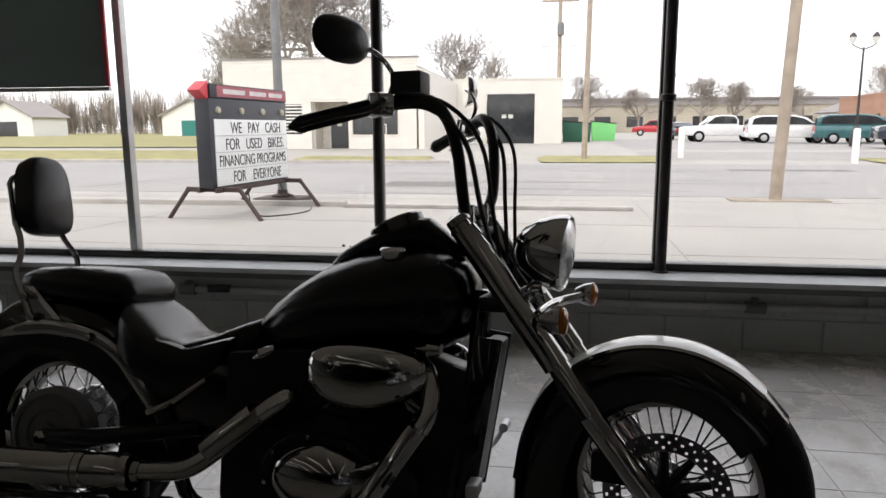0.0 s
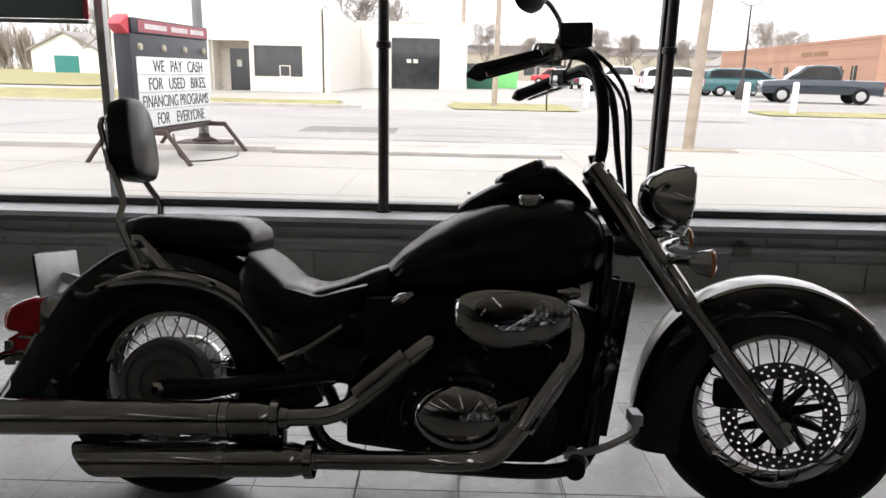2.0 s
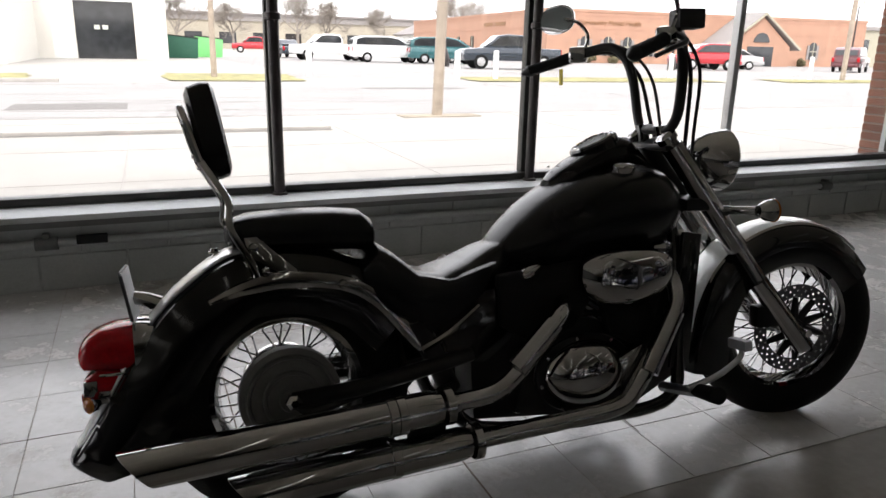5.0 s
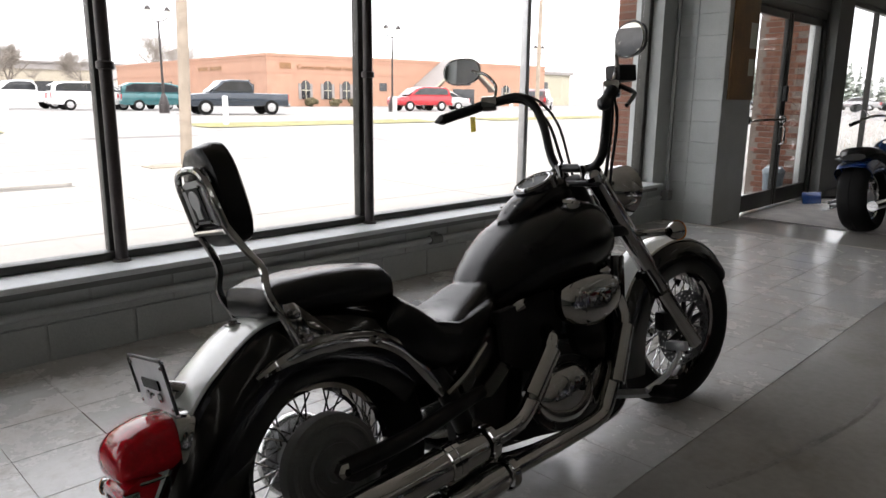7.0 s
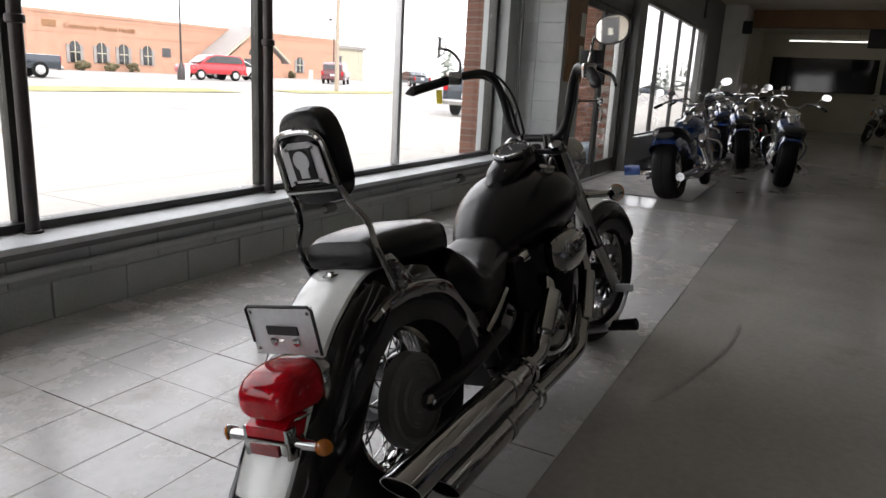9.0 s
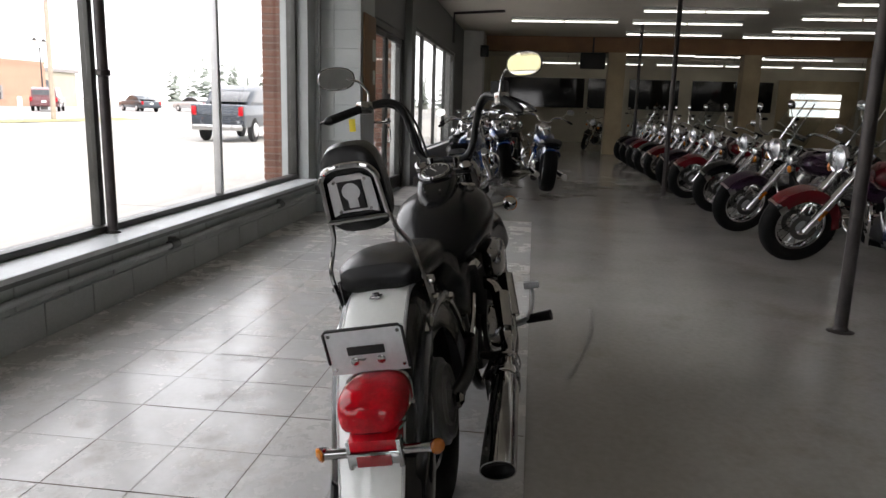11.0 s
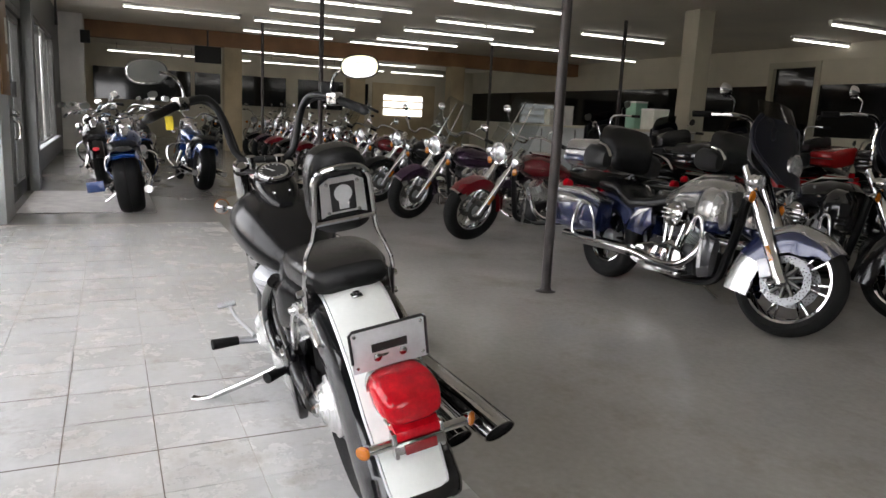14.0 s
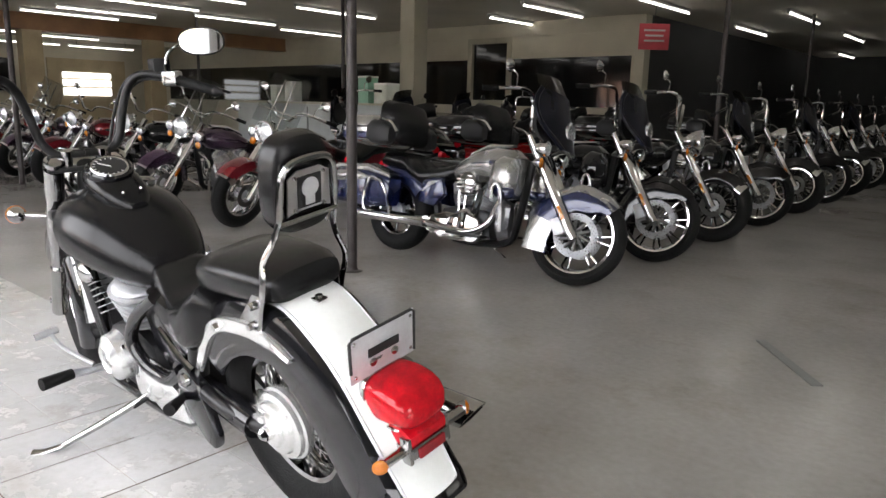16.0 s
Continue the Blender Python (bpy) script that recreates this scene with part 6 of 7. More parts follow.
            if touring:
                p("bag_panel", loft([oval(-0.49, 0.55, 0.07, 0.05, 3, 20, s * 0.246), oval(-0.46, 0.55, 0.087, 0.075, 3, 20, s * 0.246), oval(-0.2, 0.57, 0.092, 0.045, 3, 20, s * 0.247), oval(0.05, 0.55, 0.075, 0.012, 3, 20, s * 0.243)]), body, "", sb)
            p("bag_rail", tube([(0.16, s * 0.3, 0.3), (0.1, s * 0.345, 0.52), (-0.05, s * 0.345, 0.56), (-0.08, s * 0.345, 0.32), (0.16, s * 0.3, 0.3)], 0.01, 8), SHOWCHROME)
            if touring:
                p("lower_fairing", loft([oval(1.04, 0.64, 0.04, 0.06, 2.6, 22, s * 0.2), oval(1.07, 0.66, 0.08, 0.12, 2.6, 22, s * 0.205), oval(1.14, 0.665, 0.1, 0.15, 2.6, 22, s * 0.215), oval(1.22, 0.66, 0.09, 0.14, 2.6, 22, s * 0.21), oval(1.26, 0.65, 0.05, 0.09, 2.6, 22, s * 0.2)]), body)
                p("lower_stripe", loft([oval(1.055, 0.595, 0.068, 0.03, 3, 22, s * 0.203), oval(1.14, 0.575, 0.1, 0.045, 3, 22, s * 0.216), oval(1.22, 0.57, 0.09, 0.05, 3, 22, s * 0.212), oval(1.255, 0.575, 0.055, 0.04, 3, 22, s * 0.203)]), accent)
                p("guard_loop", tube([(1.13, s * 0.325, 0.52), (1.14, s * 0.33, 0.6), (1.18, s * 0.325, 0.61), (1.2, s * 0.31, 0.5), (1.2, s * 0.28, 0.3)], 0.014, 10), SHOWCHROME)
    return b


def parked(x, y, heading, lean=-8):
    return pose(x, y, 0, 0, 0, heading) @ pose(0, 0, 0, lean, 0, 0)


red = other_bike("dark red cruiser motorcycle with windshield and chrome lamps", P_RED, P_RED, shield=True)
red.matrix_world = parked(2.89, -2.42, 90)
plum = other_bike("dark plum cruiser motorcycle with clear windshield parked in the row", P_PLUM, P_PLUM, shield=True, turn=18)
plum.matrix_world = parked(4.35, -2.38, 90)
black = other_bike("black chrome-trimmed cruiser motorcycle parked in the row", GLOSS, P_PEWTER, turn=15)
black.matrix_world = parked(5.85, -2.5, 90)
crimson = other_bike("dark red cruiser motorcycle with leather saddlebags", P_RED, GLOSS, turn=16, bags=True)
crimson.matrix_world = parked(7.25, -2.45, 90)
for ob, x in ((plum, 8.65), (crimson, 9.95), (black, 11.2), (crimson, 12.5), (plum, 13.7), (black, 14.9)):
    copy_thing(ob, parked(x, -2.5, 90))
silver = other_bike("silver and blue touring motorcycle with trunk, panniers and fairing", P_SILVER, P_NAVY, touring=True, cast=7, turn=15, bars=1.24)
silver.matrix_world = parked(1.13, -1.13, 180)
blacktour = other_bike("black touring motorcycle with fairing and top trunk", GLOSS, GLOSS, touring=True, cast=9, turn=13, bars=1.3)
blacktour.matrix_world = parked(1.08, -2.25, 180)
blackbars = other_bike("black cruiser motorcycle with panniers and high bars", GLOSS, GLOSS, cast=9, bags=True, turn=14, bars=1.28)
blackbars.matrix_world = parked(1.08, -3.45, 180)
for ob, y in ((blacktour, -4.75), (blackbars, -6.05), (blacktour, -7.4), (blackbars, -8.7), (blacktour, -10.0), (blackbars, -11.3), (blackbars, -12.6), (blacktour, -13.9)):
    copy_thing(ob, parked(1.08, y, 180))
redtour = other_bike("bright red touring motorcycle with trunk and panniers", P_SCARLET, P_SCARLET, touring=True, cast=9, turn=10)
redtour.matrix_world = parked(3.3, -4.9, 0)
for ob, x, y in ((blacktour, 3.2, -3.7), (redtour, 3.3, -6.3), (blacktour, 3.3, -7.6), (black, 3.3, -9.0)):
    copy_thing(ob, parked(x, y, 0))
blue = other_bike("bright blue cruiser motorcycle by the far window", P_BLUE, P_BLUE, turn=10, lamps=False, fat=0.26)
part("side_plate", box(0.012, 0.17, 0.11, (-0.38, 0.3, 0.36), 0.004), P_BLUE, blue, "blue side-mounted plate")
part("plate_arm", tube([(0.0, 0.16, 0.325), (-0.2, 0.24, 0.35), (-0.37, 0.29, 0.36)], 0.01, 6), BLACKMETAL, blue)
blue.matrix_world = parked(5.17, 2.23, -4)
bluedark = other_bike("blue and black motorcycle with a wide rear tyre by the entrance", P_BLUE, P_NAVY, turn=-8, lamps=False, fat=0.21)
bluedark.matrix_world = parked(7.45, 1.24, 6, 4)
for ob, x, y, h in ((black, 8.1, 2.55, 0), (bluedark, 9.3, 1.9, 8), (blue, 10.6, 2.4, 5), (black, 11.6, 1.8, 0), (crimson, 12.8, 2.5, 0), (black, 13.9, 1.9, 4)):
    copy_thing(ob, parked(x, y, h))
white_bike = other_bike("white and black motorcycle in the back room", WHITE, GLOSS, turn=20, lamps=False)
white_bike.matrix_world = parked(20.6, -2.2, 150)
copy_thing(black, parked(21.5, -1.0, 150))

# ---- counter and its clutter ----
counter = thing("sales_counter", pose(0, 0, 0), "grey panelled sales counter with a pale top shelf", "counter")
part("body", span(5.2, 9.6, -5.9, -5.2, 0, 1.14, 0.01), BLOCK, counter)
part("top", span(5.1, 9.7, -6.0, -5.1, 1.142, 1.18, 0.008), LIGHTCOL, counter)
for x in (6.3, 7.4, 8.5):
    part("panel_joint", span(x - 0.015, x + 0.015, -5.197, -5.185, 0.05, 1.1), BLOCKDARK, counter)
for x, y, sx, sz, mt, lab in ((5.7, -5.5, 0.3, 0.3, PAPER, "pale cardboard carton on the counter"), (6.15, -5.5, 0.24, 0.42, mat("green_tin", (0.25, 0.45, 0.33), 0.5), "green tin box on the counter"), (8.2, -5.5, 0.22, 0.34, WHITEPLASTIC, "white card printer on the counter"), (8.75, -5.55, 0.2, 0.28, PAPER, "small pale carton on the counter")):
    cart = thing("carton", pose(x, y, 1.181), lab, "box")
    part("carton_body", box(sx, sx, sz, (0, 0, sz / 2), 0.006), mt, cart)
    part("carton_lid", box(sx + 0.01, sx + 0.01, 0.03, (0, 0, sz + 0.012), 0.004), FIXTURE, cart)

hang = thing("hanging_sign", pose(3.55, -10.8, 2.5), "red hanging sign with rows of pale lettering", "sign")
part("red_board", box(0.6, 0.03, 0.5, (0, 0, 0.1), 0.006, Matrix.Rotation(radians(40), 4, "Z")), SIGNARROW, hang)
for z, w in ((0.22, 0.42), (0.12, 0.36), (0.02, 0.4)):
    for s in (-1, 1):
        part("text_bar", box(w, 0.004, 0.035, (0, s * 0.018, z), 0, Matrix.Rotation(radians(40), 4, "Z")), SIGNLETTERLIGHT, hang)
part("chain", tube([(0, 0, 0.35), (0, 0, 0.8)], 0.006, 6, 1), POSTMAT, hang)
strip = tagged(part("floor_strip", box(0.61, 0.05, 0.006, (0, 0, 0.003), 0.002, pose(-2.03, -0.58, 0.0, 0, 0, -51)), BLOCKDARK), "dark metal strip lying on the floor", "strip")
ac = thing("wall_speaker", pose(16.65, 3.0, 2.75), "small dark loudspeaker on the pier", "loudspeaker")
part("cabinet", box(0.2, 0.22, 0.3, (-0.06, -0.1, 0), 0.02), BLACKPLASTIC, ac)
tvset = thing("television", pose(17.7, -0.1, 2.62), "dark television hung under the brown beam", "television")
part("screen", box(0.12, 0.7, 0.45, (0, 0, 0), 0.02), BLACKPLASTIC, tvset)
part("mount", tube([(0.05, 0, 0.2), (0.05, 0, 0.66)], 0.025, 8, 1), POSTMAT, tvset)

# ---- outdoors ----
def gz(y):
    """Height of the ground: level by the shop, a slight rise past the road."""
    t = min(1, max(0, (y - 27) / 9))
    return -0.15 + 0.27 * t * t * (3 - 2 * t)


bm = bmesh.new()
ys = [4.16, 6, 9, 11.8, 14.2, 20, 26.6, 27.5, 28.5, 30, 32, 34, 36, 40, 60, 120, 300, 900, 2500]
xs = [-2500, -600, -200, -80, -40, -20, -10, 0, 10, 20, 40, 80, 200, 600, 2500]
grid = [[bm.verts.new((x, y, gz(y))) for x in xs] for y in ys]
for a, b in zip(grid, grid[1:]):
    for k in range(len(xs) - 1):
        bm.faces.new((a[k], a[k + 1], b[k + 1], b[k]))
struct("ground", bm, CONCRETE, "pale concrete forecourt running out to open ground", "ground", 60)
bm = bmesh.new()
for dx, (x0, x1) in enumerate(((26.6, 2500), (-2500, -10.4))):
    v = [bm.verts.new(p) for p in ((x0, 4.16, -0.152), (x1, 4.16, -0.152), (x1, -2500, -0.152), (x0, -2500, -0.152))]
    bm.faces.new(v)
struct("ground_behind", bm, ASPHALT, "open ground beside the shop", "ground")
struct("road", span(-400, 400, 14.2, 26.6, -0.4, -0.144), ASPHALT, "worn pale asphalt road with cracks and patches", "road")
lot = bmesh.new()
lv = [[lot.verts.new((x, y, gz(y) + 0.006)) for x in (3.5, 30, 120)] for y in (29, 31, 33, 36, 50, 64)]
for a, b in zip(lv, lv[1:]):
    for k in range(2):
        lot.faces.new((a[k], a[k + 1], b[k + 1], b[k]))
struct("parking_lot", lot, ASPHALT, "worn asphalt car park across the road", "car park")
rnd = random.Random(4)
for k in range(24):
    x, y = rnd.uniform(-12, 22), rnd.uniform(14.6, 26.3)
    pts, a = [], rnd.choice((0, 0, 1.4)) + rnd.uniform(-0.15, 0.15)
    for i in range(7):
        pts.append((x, y, -0.1425))
        x += math.cos(a) * 0.7 + rnd.uniform(-0.1, 0.1)
        y = min(26.4, max(14.3, y + math.sin(a) * 0.7 + rnd.uniform(-0.12, 0.12)))
    struct("road_crack", tube(pts, 0.03, 5, 2, None, 0.1), CRACK, "dark sealed crack in the road", "crack")
for x, y, sx, sy in ((-3.0, 16.8, 2.2, 1.5), (7, 23, 3.5, 0.8)):
    struct("road_patch", box(sx, sy, 0.006, (x, y, -0.1425), 0.002), CRACK, "dark repair patch in the road", "patch")
# kerbs
struct("kerb", span(-60, -3.6, 11.75, 11.95, -0.3, -0.06, 0.02), KERB, "worn concrete kerb at the forecourt edge", "kerb")
struct("kerb_low", span(-3.6, 1.25, 11.75, 11.95, -0.3, -0.095, 0.02), KERB, "worn low concrete kerb at the forecourt edge", "kerb")
struct("gutter", span(-3.6, 1.25, 11.62, 11.745, -0.3, -0.146), CRACK, "dark dirt line along the kerb", "gutter")
struct("kerb_far", span(-60, -4.0, 26.6, 26.8, -0.3, -0.02, 0.03), KERB, "far concrete kerb of the road", "kerb")
for x in (-9.5, -6.5, -2.0, 1.3, 5.2, 8.5):
    struct("pavement_joint", tube([(x, 4.2, -0.148), (x + 0.15 * rnd.uniform(-1, 1), 8, -0.148), (x + 0.6 * rnd.uniform(-1, 1), 14.1, -0.148)], 0.01, 5, 3, None, 0.3), JOINT, "faint joint in the concrete forecourt", "joint")
for y in (7.6, 9.9, 13.2):
    struct("pavement_joint", tube([(-20, y, -0.148), (0, y + 0.05, -0.148), (25, y, -0.148)], 0.01, 5, 3, None, 0.3), JOINT, "faint joint in the concrete forecourt", "joint")


def lawn(x0, x1, y0, y1, lift=0.02):
    bm = bmesh.new()
    n = 8
    g = [[bm.verts.new((x0 + (x1 - x0) * i / n + rnd.uniform(-0.15, 0.15), y0 + (y1 - y0) * j / n, gz(y0 + (y1 - y0) * j / n) + lift + rnd.uniform(0, 0.03))) for i in range(n + 1)] for j in range(n + 1)]
    for a, b in zip(g, g[1:]):
        for k in range(n):
            bm.faces.new((a[k], a[k + 1], b[k + 1], b[k]))
    struct("lawn", bm, GRASS, "thin spring grass strip", "lawn", 60)


lawn(-120, -14.5, 27.2, 34)
lawn(-300, -20, 38, 200, 0.03)
lawn(-11, -5.2, 27.4, 30.5)
lawn(-0.7, 4.2, 27.3, 31)
lawn(11.5, 25, 27.4, 30)
lawn(29, 42, 27.2, 29.5)
struct("verge", box(1.7, 0.5, 0.02, (4.0, 13.65, -0.142), 0.008), DIRT, "worn patch of dirt round the pole", "verge")


def pole(name, x, y, h, r, material, label, lean=0.0):
    ob = thing(name, pose(x, y, gz(y) - 0.01), label, "pole")
    part("shaft", tube([(0, 0, 0), (lean, 0, h)], (r, r * 0.8), 14, 1), material, ob)
    return ob


pole("utility_pole", 3.97, 13.7, 10.5, 0.11, WOODPOLE, "weathered wooden utility pole on the pavement", 0.35)
pole("utility_pole", 1.1, 29.3, 11, 0.115, WOODPOLE, "weathered grey wooden pole on the grass", 0.12)
pole("utility_pole", 35, 29, 11, 0.14, WOODPOLE, "pale wooden pole beside the road", 0.1)
sp = pole("sign_pole", -4.92, 12.25, 7.5, 0.085, GREYPOLE, "tall grey steel sign pole on a concrete footing")
part("footing", box(0.85, 0.7, 0.13, (0, 0, 0.06), 0.02), STEELBROWN, sp)
part("flange", lathe([(0.2, 0.12), (0.2, 0.16), (0.1, 0.19), (0.09, 0.26)], None, 12), STEELBROWN, sp)
tp = pole("telegraph_pole", 0.05, 52, 10.9, 0.17, WOODPOLE, "brown telegraph pole with cross arms and a transformer")
part("cross_arm", box(2.6, 0.14, 0.14, (0, 0, 9.75), 0.02), WOODPOLE, tp)
part("cross_arm", box(2.6, 0.08, 0.06, (0, 0, 6.7), 0.01), WOODPOLE, tp)
for x in (-1.1, -0.6, 0.6, 1.1):
    part("insulator", lathe([(0, 0), (0.06, 0), (0.05, 0.18), (0, 0.2)], Matrix.Translation((x, 0, 9.82)), 8), GREYPOLE, tp)
part("transformer", lathe([(0, 0), (0.24, 0), (0.24, 0.8), (0.1, 0.9), (0, 0.9)], Matrix.Translation((0.05, -0.3, 7.4)), 14), GREYPOLE, tp)


def street_lamp(x, y):
    ob = thing("street_lamp", pose(x, y, gz(y)), "dark green double lantern street lamp", "street lamp", "street lamps")
    part("base", lathe([(0, 0), (0.28, 0), (0.28, 0.5), (0.16, 0.9), (0.08, 1.1), (0, 1.1)], None, 12), POSTMAT, ob)
    part("shaft", tube([(0, 0, 1.0), (0, 0, 5.0)], (0.075, 0.05), 10, 1), POSTMAT, ob)
    for s in (-1, 1):
        part("arm", tube([(0, 0, 4.9), (s * 0.3, 0, 5.0), (s * 0.55, 0, 5.15)], 0.03, 8), POSTMAT, ob)
        ln = part("lantern", lathe([(0.08, 0), (0.2, 0.35), (0.02, 0.52), (0, 0.6)], Matrix.Translation((s * 0.55, 0, 5.15)), 8), FIXTURE, ob)
        part("lantern_cap", lathe([(0.21, 0.34), (0.14, 0.48), (0, 0.62)], Matrix.Translation((s * 0.55, 0, 5.16)), 8), POSTMAT, ln)
    return ob


lampost = street_lamp(15.3, 40)
copy_thing(lampost, pose(30.5, 38, gz(38)))
copy_thing(lampost, pose(9.5, 66, gz(66)))
copy_thing(lampost, pose(52, 42, gz(42)))
for x, y in ((10.6, 27.6), (13.2, 29.2), (23.6, 29.9), (33.5, 29.9), (5.0, 30.2)):
    bo = thing("bollard", pose(x, y, gz(y) - 0.01), "white concrete marker post on the verge", "bollard", "marker posts")
    part("post", lathe([(0, 0), (0.12, 0), (0.12, 1.2), (0.09, 1.25), (0, 1.26)], None, 14), WHITEPLASTIC, bo)

# the letter board sign on its stand
SG = pose(-4.93, 10.83, 0, 0, 0, 84)
sign = thing("letter_board_sign", SG, "portable dark sign with changeable black letters on white", "sign")
cab = part("cabinet", box(2.34, 0.24, 1.3, (0, 0, 0.98), 0.015), SIGNDARK, sign)
face = part("letter_face", box(2.2, 0.02, 0.98, (0.03, -0.125, 0.84), 0.004), SIGNWHITE, sign)
for z in (0.6, 0.845, 1.09):
    part("letter_rail", box(2.2, 0.012, 0.012, (0.03, -0.138, z)), MULLALU, face)
for row, (text, wide, mid) in enumerate((("WE   PAY   CASH", 1.55, 0.13), ("FOR   USED   BIKES.", 1.8, 0.1), ("FINANCING PROGRAMS", 2.05, 0.03), ("FOR    EVERYONE", 1.5, 0.12))):
    me_m = Matrix.Translation((mid, -0.137, 1.125 - 0.245 * row)) @ Matrix.Rotation(radians(90), 4, "X")
    letters(text, 0.24, me_m, SIGNLETTER, face, "letter_row", 0.003, 1.0, wide)
for x in (-0.95, -0.3, 0.35, 1.0):
    part("bulb", lathe([(0, 0), (0.055, 0), (0.045, 0.03), (0, 0.04)], Matrix.Translation((x, -0.12, 1.46)) @ Matrix.Rotation(radians(90), 4, "X"), 12), LIGHTCOL, cab)
header = part("header", box(2.3, 0.26, 0.2, (0.02, 0, 1.735), 0.01), SIGNDARK, sign)
part("header_face", box(2.1, 0.01, 0.16, (0.08, -0.131, 1.735)), SIGNRED, header)
for x, w in ((-0.5, 0.62), (0.2, 0.52), (0.78, 0.46)):
    part("text_bar", box(w, 0.006, 0.07, (x, -0.138, 1.735)), SIGNLETTERLIGHT, header)
part("arrow_tip", slab([(-1.36, 1.735), (-1.14, 1.87), (-1.14, 1.6)], -0.1, 0.1, 0.005), SIGNARROW, header)
for ex, fx in ((-0.98, -1.0), (0.98, 1.0)):
    for s in (-1, 1):
        part("leg", tube([(ex, s * 0.42, 0.32), (fx, s * 0.78, -0.15)], 0.034, 8, 1), STEELBROWN, sign)
    part("cross_rail", box(0.07, 0.9, 0.07, (ex, 0, 0.3), 0.008), STEELBROWN, sign)
for s in (-1, 1):
    part("stand_rail", box(2.3, 0.06, 0.07, (0, s * 0.15, 0.295), 0.008), STEELBROWN, sign)
cable = tagged(part("power_cable", tube([(-4.7, 10.3, 0.25), (-4.55, 10.2, -0.1), (-4.2, 10.4, -0.14), (-4.0, 11.0, -0.14), (-4.3, 11.9, -0.14), (-4.85, 12.1, 0.1), (-4.9, 12.14, 0.5)], 0.012, 6), BLACKPLASTIC), "thin black power cable from the sign to its pole", "cable")

# siding-clad shop across the road
shop = thing("shop_building", pose(0, 36, 0.05), "cream siding clad shop with a recessed entrance", "building")
part("wall", join(span(-17.5, -12.7, 0, 0.3, 0, 4.65), span(-12.7, -10.7, 0, 0.3, 2.5, 4.65), span(-10.7, -10.55, 0, 0.3, 0, 4.65), span(-10.55, -8.0, 0, 0.3, 0, 0.75), span(-10.55, -8.0, 0, 0.3, 2.35, 4.65), span(-8.0, -7.1, 0, 0.3, 0, 4.65), span(-7.4, -7.1, 0.3, 14, 0, 4.3), span(-17.5, -17.2, 0.3, 14, 0, 4.3)), SIDING, shop)
for k in range(27):
    z = 0.09 + 0.17 * k
    if 0.75 < z < 2.35:
        runs = ((-17.5, -12.7), (-8.0, -7.1))
    elif z < 2.5:
        runs = ((-17.5, -12.7), (-10.7, -7.1))
    else:
        runs = ((-17.5, -7.1),)
    for a, b in runs:
        part("siding_board", slab([(0, 0), (-0.03, 0), (0, 0.165)], a, b, 0.0, Matrix(((0, 1, 0, 0), (1, 0, 0, -0.002), (0, 0, 1, z), (0, 0, 0, 1)))), SIDING, shop)
for k in range(24):
    part("side_board", slab([(0, 0), (0.03, 0), (0, 0.165)], 0.3, 14, 0.0, Matrix.Translation((-7.098, 0, 0.09 + 0.17 * k))), SIDING, shop)
part("roof", join(span(-17.6, -7.0, -0.06, 0.5, 4.66, 4.74), span(-17.5, -7.1, 0.5, 14, 4.2, 4.3)), ROOFGREY, shop)
dw = part("shop_window", span(-10.5, -8.05, 0.1, 0.14, 0.8, 2.3), DARKGLASS, shop)
part("window_casing", join(span(-10.56, -10.48, -0.05, 0.12, 0.74, 2.36), span(-8.07, -7.99, -0.05, 0.12, 0.74, 2.36), span(-10.48, -8.07, -0.05, 0.12, 0.74, 0.81), span(-10.48, -8.07, -0.05, 0.12, 2.29, 2.36)), SIDINGSHADE, dw)
part("notice", join(span(-9.25, -8.7, 0.07, 0.095, 0.8, 0.84), span(-9.25, -9.2, 0.07, 0.095, 0.84, 1.35), span(-8.75, -8.7, 0.07, 0.095, 0.84, 1.35), span(-9.2, -8.75, 0.07, 0.095, 1.31, 1.35)), SIDINGSHADE, dw)
part("entrance_recess", join(span(-12.7, -12.6, 0.3, 1.6, 0, 2.5), span(-10.8, -10.7, 0.3, 1.6, 0, 2.5), span(-12.6, -10.8, 1.5, 1.6, 0, 2.5), span(-12.6, -10.8, 0.3, 1.5, 2.5, 2.6)), SIDINGSHADE, shop)
dd = part("entrance_door", span(-12.1, -11.1, 1.4, 1.48, 0.02, 2.15), DARKGLASS, shop)
part("notice", span(-11.75, -11.5, 1.38, 1.398, 1.25, 1.6), PAPER, dd)
part("side_window", span(-14.3, -13.2, -0.02, 0.02, 0.8, 2.4), DARKGLASS, shop)
# block garage behind it
gar = thing("garage_building", pose(0, 48, 0.1), "low cream block garage with an open dark bay", "building")
part("wall", join(span(-7.0, -4.7, 0, 0.3, 0, 4.2), span(-4.7, -1.5, 0, 0.3, 3.3, 4.2), span(-1.5, 0.3, 0, 0.3, 0, 4.2), span(0.0, 0.3, 0.3, 16, 0, 4.0), span(-7.0, -6.7, -12, 0, 0, 4.0)), SIDING, gar)
part("roof", span(-7.0, 0.35, -0.05, 16, 4.2, 4.3), SIDINGSHADE, gar)
# dark slab fills the open bay in place of the shade inside
bay = part("bay_door", span(-4.7, -1.5, 0.5, 0.6, 0.0, 3.3), DARKGLASS, gar)
part("notice", span(-3.7, -3.4, 0.46, 0.49, 1.7, 1.95), PAPER, bay)
part("notice", span(-3.25, -2.95, 0.46, 0.49, 1.7, 1.95), PAPER, bay)
part("side_door", span(-5.9, -5.0, -0.02, 0.02, 0, 2.1), WHITEPLASTIC, gar)
